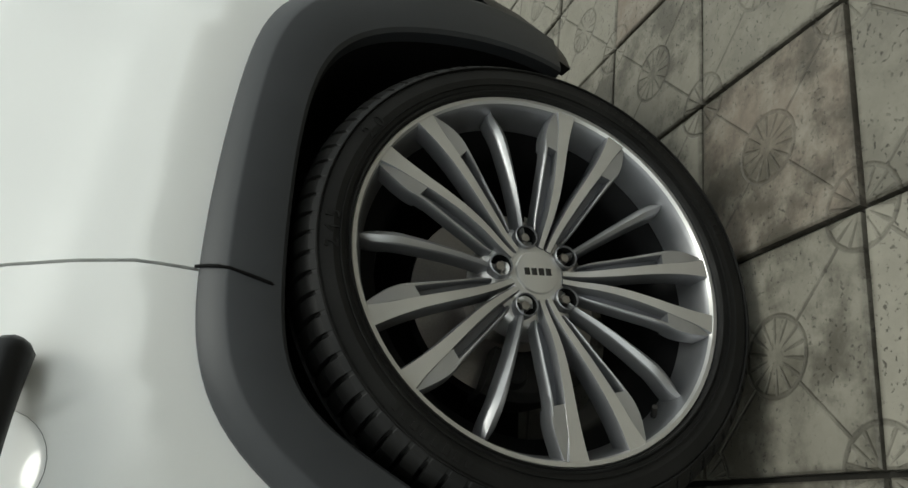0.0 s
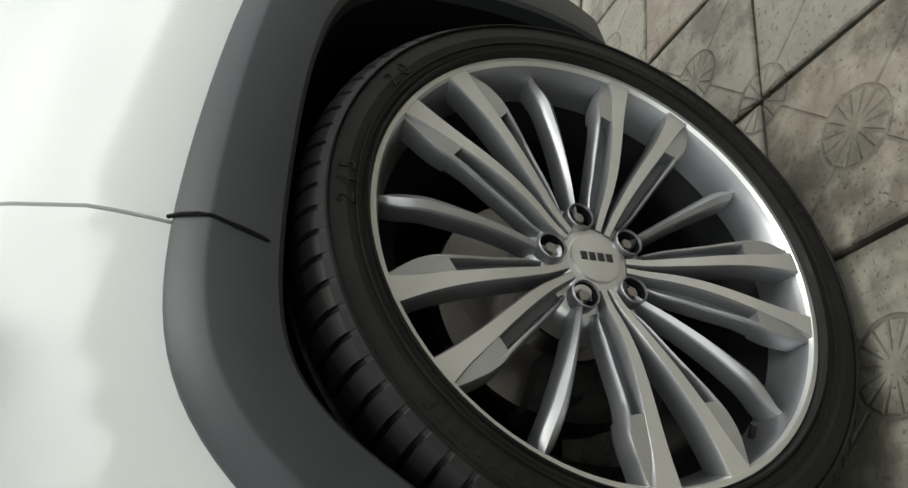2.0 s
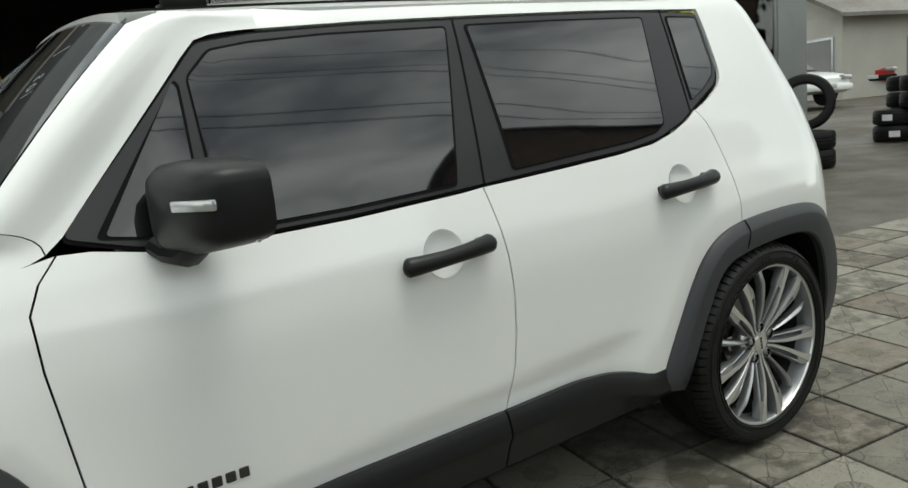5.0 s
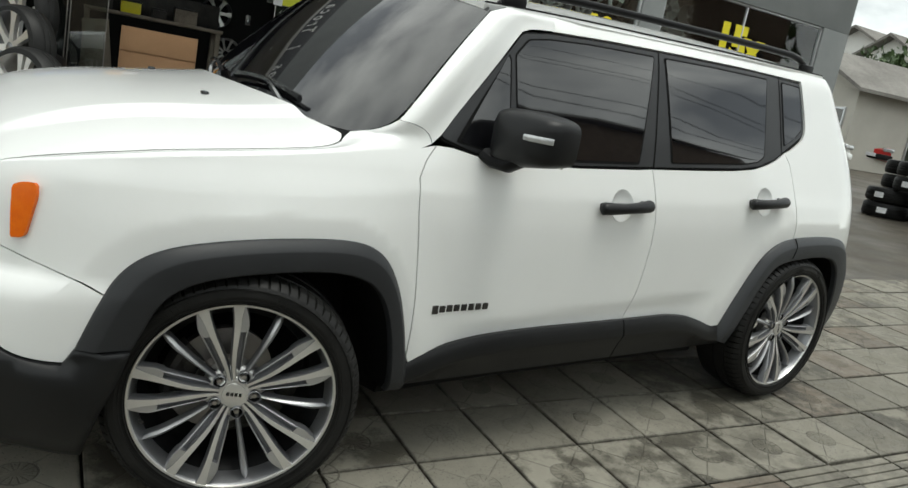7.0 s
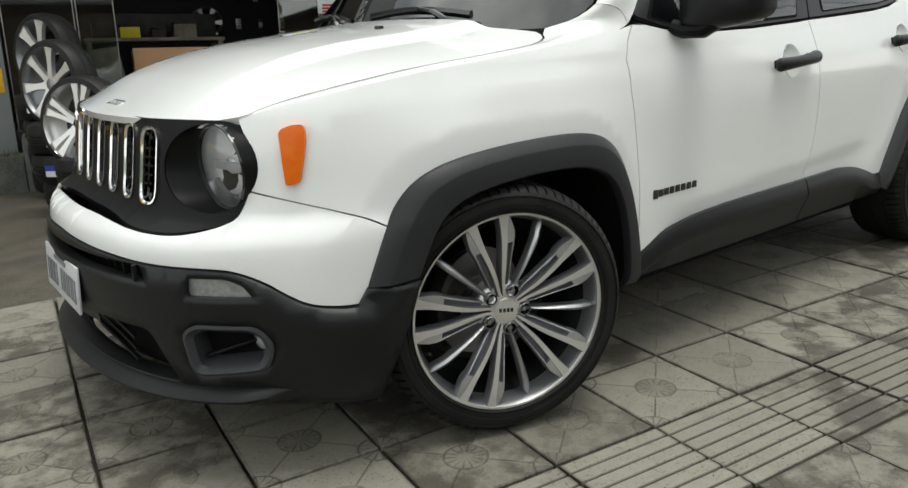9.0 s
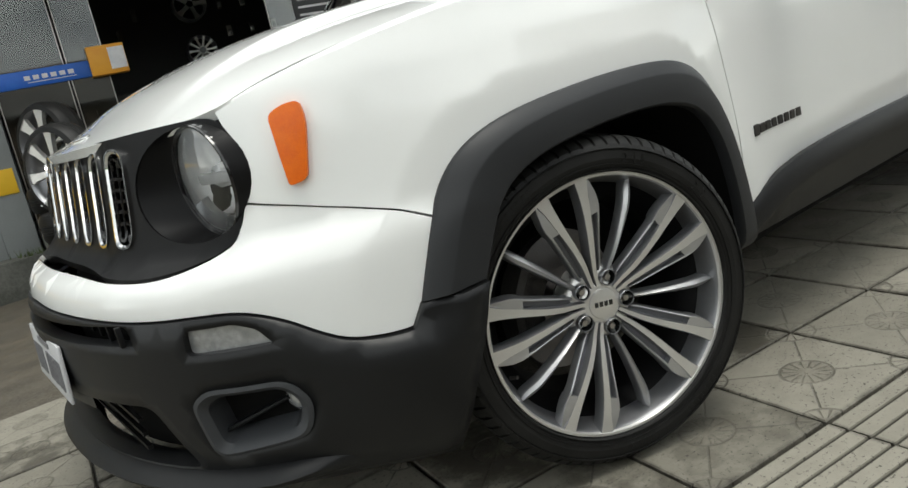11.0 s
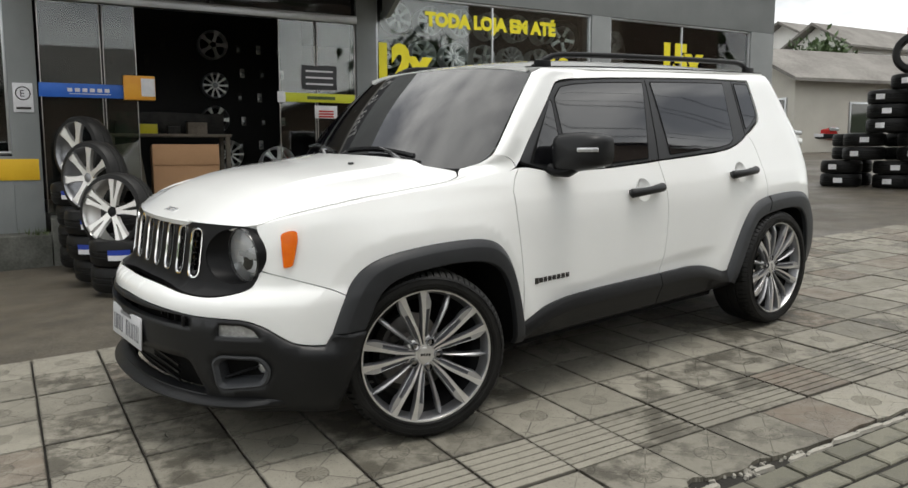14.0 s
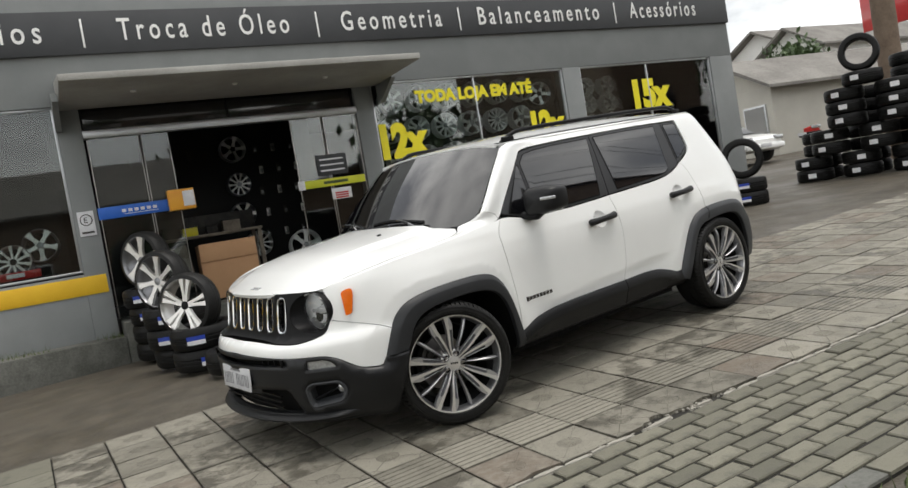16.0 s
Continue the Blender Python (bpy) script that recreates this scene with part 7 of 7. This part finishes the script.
def simple_car(m, paint, label, length=4.2, red=False):
    c = thing("parked_car", label, "car", m)
    bm = bmesh.new()
    sec = [(-2.05, 0.35, 0.62, 0.72), (-1.9, 0.30, 0.72, 0.80), (-1.0, 0.28, 0.86, 0.84), (0.3, 0.28, 0.90, 0.85), (1.5, 0.30, 0.92, 0.84), (1.95, 0.34, 0.88, 0.80), (2.08, 0.40, 0.70, 0.72)]
    rows = []
    for x, z0, z1, w in sec:
        rows.append([bm.verts.new((x, y, z)) for y, z in ((-w + 0.06, z0), (-w, z0 + 0.12), (-w, z1 - 0.14), (-w + 0.08, z1), (w - 0.08, z1), (w, z1 - 0.14), (w, z0 + 0.12), (w - 0.06, z0))])
    for a, b in zip(rows, rows[1:]):
        for i in range(8):
            bm.faces.new((a[i], a[(i + 1) % 8], b[(i + 1) % 8], b[i]))
    bm.faces.new(rows[0])
    bm.faces.new(rows[-1])
    bmesh.ops.recalc_face_normals(bm, faces=bm.faces)
    part("body", bm, paint, c)
    bm = bmesh.new()
    rows = []
    for x, z, w in ((-1.05, 0.88, 0.76), (-0.45, 1.30, 0.62), (0.2, 1.38, 0.60), (0.95, 1.34, 0.60), (1.65, 0.92, 0.74)):
        rows.append([bm.verts.new((x, y, zz)) for y, zz in ((-0.78, 0.86), (-w, z), (w, z), (0.78, 0.86))])
    for a, b in zip(rows, rows[1:]):
        for i in range(3):
            bm.faces.new((a[i], a[i + 1], b[i + 1], b[i]))
    bmesh.ops.recalc_face_normals(bm, faces=bm.faces)
    part("cabin_glass", bm, TINT, c)
    part("roof", box(-0.42, 0.92, -0.60, 0.60, 1.345, 1.385, 0.02), paint, c)
    for x in (-1.28, 1.25):
        for y in (-0.80, 0.80):
            t = part("wheel", lathe([(0.0, -0.09), (0.17, -0.10), (0.19, -0.085), (0.22, -0.10), (0.30, -0.08), (0.31, 0.0), (0.30, 0.08), (0.0, 0.08)], 28), RUBBER, c)
            t.matrix_local = pose(x, y, 0.31, 0, 0, 0 if y < 0 else 180)
            h = part("hubcap", lathe([(0.0, -0.112), (0.12, -0.108), (0.175, -0.10)], 20), RIM, t)
    for y in (-0.58, 0.58):
        part("lamp", box(-2.09, -1.99, y - 0.16, y + 0.16, 0.58, 0.70, 0.03), CLEAR, c)
    part("bumper", box(-2.12, -1.98, -0.74, 0.74, 0.34, 0.50, 0.04), paint if not red else TRIM, c)
    part("plate", box(-2.13, -2.118, -0.2, 0.2, 0.40, 0.50, 0.002), PLATE, c)
    return c


for x, y, rz, paint, lb, red in ((17.2, 6.25, 88, PAINT, "white saloon parked beside the shop", False), (22.2, 8.2, 66, REDP, "red hatchback parked before the low house", True)):
    simple_car(SHOP @ pose(x, y, on_ground(x, y), 0, 0, rz), paint, lb, red=red)


def shrub(m, label, r=1.0, n=420, seed=1, trunk=0.0, name="bush", leaf=0.07):
    """Leaves scattered over clumps on a few limbs."""
    g = random.Random(seed)
    b = thing(name, label, "tree" if trunk else "bush", m)
    limbs = []
    bm = bmesh.new()
    for k in range(6):
        a, el = g.uniform(0, 6.28), g.uniform(0.5, 1.3)
        tip = Vector((math.cos(a) * math.cos(el) * r * 0.8, math.sin(a) * math.cos(el) * r * 0.8, trunk + r * (0.6 + math.sin(el) * 0.8)))
        tube([(0, 0, trunk * 0.7), tip * 0.5 + Vector((0, 0, trunk * 0.4)), tip], [0.04 * r + 0.02, 0.03 * r, 0.01], 6, bm)
        limbs.append(tip)
    if trunk:
        tube([(0, 0, -0.2), (0.05, 0, trunk * 0.5), (0, 0, trunk)], [0.16 * r, 0.12 * r, 0.09 * r], 8, bm)
    part("trunk", bm, BARK, b)
    verts, faces = [], []
    for k in range(n):
        c = g.choice(limbs) * g.uniform(0.75, 1.05) + Vector([g.gauss(0, 0.30 * r) for _ in range(3)])
        q = Euler([g.uniform(0, 6.3) for _ in range(3)]).to_matrix()
        s = leaf * g.uniform(0.7, 1.5) * (1 + r * 0.4)
        i = len(verts)
        verts += [tuple(c + q @ Vector(p)) for p in ((-s, 0, 0), (0, -s * 0.5, s * 0.1), (s, 0, 0), (0, s * 0.5, s * 0.1))]
        faces.append((i, i + 1, i + 2, i + 3))
    me = bpy.data.meshes.new("crown")
    me.from_pydata(verts, [], faces)
    me.materials.append(LEAF)
    ob = new("crown", me)
    ob.parent = b
    return b


shrub(SHOP @ pose(31.0, 12.9, 2.6), "green tree behind the low house", 1.0, 900, 3, 1.4, "tree", 0.10)
shrub(SHOP @ pose(31.4, 14.1, 2.9), "green tree behind the low house", 1.0, 800, 4, 1.4, "tree", 0.10)
# timber pole and red sign beyond the stacks
pole = thing("timber_pole", "thick brown timber pole beyond the tyre stacks", "pole", SHOP @ pose(15.0, -0.95, on_ground(15.0, -0.95)))
part("shaft", lathe([(0.0, -0.3), (0.24, -0.3), (0.22, 3.5), (0.20, 7.0), (0.0, 7.0)], 18, axis="z"), BARK, pole)
rs = thing("red_sign", "faded red sign board on a far post", "sign", SHOP @ pose(20.0, 1.9, on_ground(20.0, 1.9)))
part("board", box(-0.06, 0.06, -1.6, 0.85, 3.1, 4.3, 0.01), REDP, rs)
part("post", box(-0.06, 0.06, 0.1, 0.22, -0.2, 3.3, 0.01), IRON, rs)
# tufts of weeds and moss on the plinth
g = random.Random(8)
verts, faces = [], []
for k in range(900):
    x, y = -g.uniform(0.25, 4.5) if g.random() < 0.8 else g.uniform(-0.4, 0.0), -0.42 + abs(g.gauss(0.0, 0.12)) * 1.6 + 0.02
    if math.sin(x * 3.1) + g.uniform(-0.9, 0.9) < 0.1:
        continue
    hgt, a = g.uniform(0.02, 0.09), g.uniform(0, 6.28)
    i = len(verts)
    dx, dy = math.cos(a) * 0.006, math.sin(a) * 0.006
    verts += [(x - dx, y - dy, 0.098), (x + dx, y + dy, 0.098), (x + g.gauss(0, 0.025), y + g.gauss(0, 0.02), 0.10 + hgt)]
    faces.append((i, i + 1, i + 2))
me = bpy.data.meshes.new("weeds")
me.from_pydata(verts, [], faces)
me.materials.append(GRASS)
weeds = new("weeds", me)
weeds.matrix_world = SHOP.copy()
tagged(weeds, "green weeds and moss growing along the plinth", "weeds", kind="stuff")

# ---- across the street: unseen things added for paint and glass to mirror, walls silhouette-dark ----
for k, (x, w, d, e, r, lb) in enumerate(((-16, 9, 7, 3.4, 5.2, "pale house across the street"), (-3.5, 8, 7, 4.2, 6.0, "dark house with a steep roof across the street"), (7.5, 8, 7, 2.8, 4.0, "low dark house across the street"), (20.0, 9, 8, 9.0, 11.6, "two-storey dark house across the street"))):
    y = (-17.5, -18.5, -20.0, -18.5)[k]
    house(-w / 2, w / 2, -d / 2, d / 2, -0.3, e, r, pose(x, y, ground_height(x, y), 0, 0, -7), wall=(WALLGREY, BARK, BARK, BARK)[k], along="x" if k % 2 else "y", label=lb, windows=((-2, 1.0, 1.3, 1.3, "+y"), (2, 1.0, 1.3, 1.3, "+y")))
for k, (x, y, r) in enumerate(((-9.5, -17, 2.4), (1.8, -19, 2.2), (11.0, -20, 2.6), (-24, -20, 3.0), (27, -22, 3.0))):
    shrub(pose(x, y, ground_height(x, y)), "leafy tree across the street", r, 1500, 20 + k, 2.0, "tree", 0.13)
for k, (x, y, r) in enumerate(((3.0, -16.2, 1.3), (-1.2, -15.8, 1.2))):
    shrub(pose(x, y, ground_height(x, y)), "low leafy garden tree across the street", r, 2200, 40 + k, 1.0, "tree", 0.10)
hills = bmesh.new()
ring = []
for k in range(60):
    a = math.radians(180 + k * 3.05)
    hh = 8 + 4 * math.sin(k * 0.35) + 3 * math.sin(k * 0.9 + 1)
    ring.append((hills.verts.new((math.cos(a) * 230, math.sin(a) * 230, -3)), hills.verts.new((math.cos(a) * 260, math.sin(a) * 260, max(hh, 4)))))
for a, b in zip(ring, ring[1:]):
    hills.faces.new((a[0], b[0], b[1], a[1]))
tagged(bm_object("backdrop_hills", hills, LEAF), "dark wooded hills far across the street", "hills", kind="structure")
PX, PY = 3.2, -12.5
up = thing("utility_pole", "concrete utility pole with a street lamp and insulators across the street", "pole", pose(PX, PY, ground_height(PX, PY)))
part("shaft", lathe([(0.0, -0.3), (0.17, -0.3), (0.11, 8.6), (0.0, 8.6)], 14, axis="z"), PLINTH, up)
part("crossarm", box(-0.9, 0.9, -0.05, 0.05, 8.0, 8.12, 0.01), BARK, up)
for k in range(3):
    part("insulator", lathe([(0.0, 0.0), (0.05, 0.0), (0.03, 0.05), (0.05, 0.07), (0.0, 0.16)], 10, axis="z"), IRON, up)
    up.children[-1].matrix_local = pose(-0.8 + 0.8 * k, 0, 8.12)
part("lamp_arm", tube([(0, 0, 6.6), (0.1, 0.8, 7.0), (0.1, 1.6, 7.1)], 0.035, 8), STEEL, up)
part("lamp_head", box(-0.02, 0.22, 1.5, 2.0, 7.05, 7.17, 0.03), STEEL, up)
for k, (y, z) in enumerate(((-11.1, 10.2), (-10.7, 10.2), (-9.6, 10.2), (-10.2, 8.2), (-10.2, 7.8))):
    pts = []
    for x in np.linspace(-30, 36, 34):
        sag = ((x - PX) % 33) / 33
        pts.append((x, y, z - 2.4 * sag * (1 - sag) * 0.5))
    cable = thing("cable", "black overhead cable along the street", "cable", group="overhead cables")
    part("wire", tube(pts, 0.014, 5), GAP, cable)

# ---- paving pieces ----
def tile_mesh(ribs):
    bm = bmesh.new()
    h = PITCH / 2 - 0.0045
    if not ribs:
        top = [bm.verts.new((sx * (h - 0.003), sy * (h - 0.003), 0)) for sx, sy in ((-1, -1), (1, -1), (1, 1), (-1, 1))]
        low = [bm.verts.new((sx * h, sy * h, -0.003)) for sx, sy in ((-1, -1), (1, -1), (1, 1), (-1, 1))]
        bot = [bm.verts.new((sx * h, sy * h, -0.02)) for sx, sy in ((-1, -1), (1, -1), (1, 1), (-1, 1))]
        bm.faces.new(top)
        for a, b in ((top, low), (low, bot)):
            for i in range(4):
                bm.faces.new((b[i], b[(i + 1) % 4], a[(i + 1) % 4], a[i]))
    else:
        n = 7
        w = 2 * h / n
        prof = []
        for k in range(n):
            y = -h + k * w
            prof += [(y + 0.0028, -0.007), (y + 0.0050, 0.0), (y + w - 0.0050, 0.0), (y + w - 0.0028, -0.007)]
        prof = [(-h, -0.02), (-h, -0.007)] + prof + [(h, -0.007), (h, -0.02)]
        a = [bm.verts.new((-h, y, z)) for y, z in prof]
        b = [bm.verts.new((h, y, z)) for y, z in prof]
        for i in range(len(prof) - 1):
            bm.faces.new((a[i], b[i], b[i + 1], a[i + 1]))
        bm.faces.new(a)
        bm.faces.new(b[::-1])
    me = bpy.data.meshes.new("tile")
    bm.to_mesh(me)
    bm.free()
    me.materials.append(RIBBED if ribs else TILE)
    return me


TILES = (tile_mesh(False), tile_mesh(True))


def broken_tile(edge):
    """A tile whose edge towards the pavers has crumbled; edge: (across, eaten) from one corner to the other."""
    bm = bmesh.new()
    h = PITCH / 2 - 0.0045
    outline = [(x, -h + d) for x, d in edge] + [(h, h), (-h, h)]
    top = [bm.verts.new((x, y, 0)) for x, y in outline]
    bot = [bm.verts.new((x, y, -0.02)) for x, y in outline]
    bm.faces.new(top)
    for i in range(len(top)):
        j = (i + 1) % len(top)
        bm.faces.new((bot[i], bot[j], top[j], top[i]))
    me = bpy.data.meshes.new("tile")
    bm.to_mesh(me)
    bm.free()
    me.materials.append(TILE)
    return me


BROKEN = {-1: broken_tile(((-0.162, 0.006), (-0.09, 0.0), (0.0, 0.004), (0.03, 0.026), (0.065, 0.020), (0.09, 0.048), (0.13, 0.060), (0.162, 0.040))),
          0: broken_tile(((-0.162, 0.036), (-0.12, 0.020), (-0.08, 0.026), (-0.03, 0.006), (0.03, 0.010), (0.07, 0.028), (0.12, 0.034), (0.162, 0.014))),
          1: broken_tile(((-0.162, 0.016), (-0.10, 0.006), (-0.04, 0.010), (0.02, 0.0), (0.10, 0.003), (0.162, 0.0))),
          2: broken_tile(((-0.162, 0.0), (-0.06, 0.004), (0.0, 0.014), (0.05, 0.020), (0.11, 0.012), (0.162, 0.018))),
          3: broken_tile(((-0.162, 0.016), (-0.08, 0.006), (0.04, 0.020), (0.10, 0.010), (0.162, 0.002))),
          -3: broken_tile(((-0.162, 0.0), (-0.04, 0.012), (0.02, 0.030), (0.10, 0.018), (0.162, 0.004))),
          6: broken_tile(((-0.162, 0.004), (-0.10, 0.018), (-0.02, 0.022), (0.06, 0.006), (0.162, 0.0)))}
rng = random.Random(5)
ROWS_UP = 8
for i in range(-8, 27):
    for row in range(-2, ROWS_UP - 1):
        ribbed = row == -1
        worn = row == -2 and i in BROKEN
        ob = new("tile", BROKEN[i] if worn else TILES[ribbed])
        ob.parent = pavement
        ob.matrix_local = pose((i + 0.5) * PITCH, (row + 0.5) * PITCH, rng.uniform(-0.003, 0.002), rng.uniform(-0.35, 0.35), rng.uniform(-0.35, 0.35), rng.uniform(-0.4, 0.4) + (180 if rng.random() < 0.5 and not worn else 0))


def far_tiles():
    bm = bmesh.new()
    h = PITCH / 2 - 0.004
    for i in list(range(-26, -8)) + list(range(27, 48)):
        for row in range(-2, ROWS_UP - 1):
            x, y, z = (i + 0.5) * PITCH, (row + 0.5) * PITCH, rng.uniform(-0.003, 0.002)
            bm.faces.new([bm.verts.new((x + sx * h, y + sy * h, z)) for sx, sy in ((-1, -1), (1, -1), (1, 1), (-1, 1))])
    ob = part("far_tiles", bm, PAVER, pavement, smooth=False)
    tagged(ob, "more worn grey concrete tiles further along", kind="stuff")


far_tiles()

# pavers: stretcher courses along the kerb between the tiles and the road
PW, PL = 0.108, 0.218


def paver_mesh():
    bm = bmesh.new()
    hx, hy = PL / 2 - 0.0085, PW / 2 - 0.0085
    rings = []
    for dx, z in ((0.006, 0.0), (0.0, -0.006), (0.0, -0.03)):
        rings.append([bm.verts.new((sx * (hx - dx), sy * (hy - dx), z)) for sx, sy in ((-1, -1), (1, -1), (1, 1), (-1, 1))])
    bm.faces.new(rings[0])
    for a, b in zip(rings, rings[1:]):
        for k in range(4):
            bm.faces.new((b[k], b[(k + 1) % 4], a[(k + 1) % 4], a[k]))
    me = bpy.data.meshes.new("brick")
    bm.to_mesh(me)
    bm.free()
    me.materials.append(PAVER)
    return me


PAVER_MESH = paver_mesh()
y_top = -2 * PITCH - 0.03
made = 0
rest = bmesh.new()
for row in range(9):
    y = y_top - (row + 0.5) * PW
    for i in range(-42, 74):
        x = (i + 0.5 * (row % 2)) * PL
        z, tx, ty, tz = rng.uniform(-0.005, 0.003), rng.uniform(-1, 1), rng.uniform(-1, 1), rng.uniform(-0.8, 0.8)
        m = pose(x, y, z - 0.004, tx, ty, tz)
        if -2.0 < x < 7.2 and made < 300:
            ob = new("brick", PAVER_MESH)
            ob.parent = pavement
            ob.matrix_local = m
            made += 1
        else:
            n0 = len(rest.verts)
            rest.from_mesh(PAVER_MESH)
            rest.verts.ensure_lookup_table()
            for v in rest.verts[n0:]:
                v.co = m @ v.co
tagged(part("far_bricks", rest, PAVER, pavement, smooth=False), "more grey block pavers further along", kind="stuff")

# pale edge stones towards the road
for i in range(-6, 16):
    bm = box(i * 0.5 + 0.006, i * 0.5 + 0.494, y_top - 9 * PW - 0.11, y_top - 9 * PW - 0.008, -0.1, rng.uniform(-0.006, 0.0), 0.006)
    part("kerb_stone", bm, PLINTH if i % 3 else PAVER, pavement)

# crumbling mortar between the tiles and the pavers, with loose bits in the hole
def lump(length, depth, height):
    bm = bmesh.new()
    n = 7
    ring = []
    for k in range(n):
        a = 2 * math.pi * k / n
        r = rng.uniform(0.75, 1.1)
        ring.append((math.copysign(abs(math.cos(a)) ** 0.6, math.cos(a)) * length / 2 * r, math.copysign(abs(math.sin(a)) ** 0.6, math.sin(a)) * depth / 2 * r))
    top = [bm.verts.new((x * 0.86, y * 0.8, height + rng.uniform(-0.002, 0.002))) for x, y in ring]
    bot = [bm.verts.new((x, y, -0.016)) for x, y in ring]
    bm.faces.new(top)
    for i in range(n):
        j = (i + 1) % n
        bm.faces.new((bot[i], bot[j], top[j], top[i]))
    me = bpy.data.meshes.new("mortar")
    bm.to_mesh(me)
    bm.free()
    me.materials.append(MORTAR)
    return me


LUMPS = [lump(rng.uniform(0.09, 0.22), 0.030, rng.uniform(-0.006, -0.001)) for _ in range(8)]
x = -2.2
while x < 6.5:
    me = rng.choice(LUMPS)
    x += me.vertices[0].co.x * 1.05
    if rng.random() < 0.80:
        ob = new("mortar", me)
        ob.parent = pavement
        ob.matrix_local = pose(x, -2 * PITCH - 0.014 + rng.uniform(-0.004, 0.004), rng.uniform(-0.005, 0.001), rng.uniform(-3, 3), rng.uniform(-2, 2), rng.uniform(-4, 4))
    x += me.vertices[0].co.x * 1.05
CRUMBS = [lump(rng.uniform(0.012, 0.030), rng.uniform(0.010, 0.020), 0.0) for _ in range(4)]
for k in range(34):
    ob = new("crumb", rng.choice(CRUMBS))
    ob.parent = pavement
    ob.matrix_local = pose(rng.gauss(0.12, 0.22), -2 * PITCH + rng.gauss(0.006, 0.018), rng.uniform(-0.012, -0.002), rng.uniform(-20, 20), rng.uniform(-20, 20), rng.uniform(0, 360))

# grass along the foot of the edge stones
verts, faces = [], []
for k in range(1500):
    x, y = rng.uniform(-2.5, 7.5), y_top - 9 * PW - 0.13 - abs(rng.gauss(0, 0.10))
    if math.sin(x * 2.3) + rng.uniform(-0.9, 0.9) < -0.1:
        continue
    hgt, a = rng.uniform(0.02, 0.08), rng.uniform(0, 6.28)
    i = len(verts)
    dx, dy = math.cos(a) * 0.006, math.sin(a) * 0.006
    verts += [(x - dx, y - dy, -0.035), (x + dx, y + dy, -0.035), (x + rng.gauss(0, 0.03), y + rng.gauss(0, 0.03), -0.03 + hgt)]
    faces.append((i, i + 1, i + 2))
me = bpy.data.meshes.new("grass_edge")
me.from_pydata(verts, [], faces)
me.materials.append(GRASS)
verge = new("grass_edge", me)
verge.matrix_world = GRID.copy()
tagged(verge, "thin green grass along the edge stones", "grass", kind="stuff")
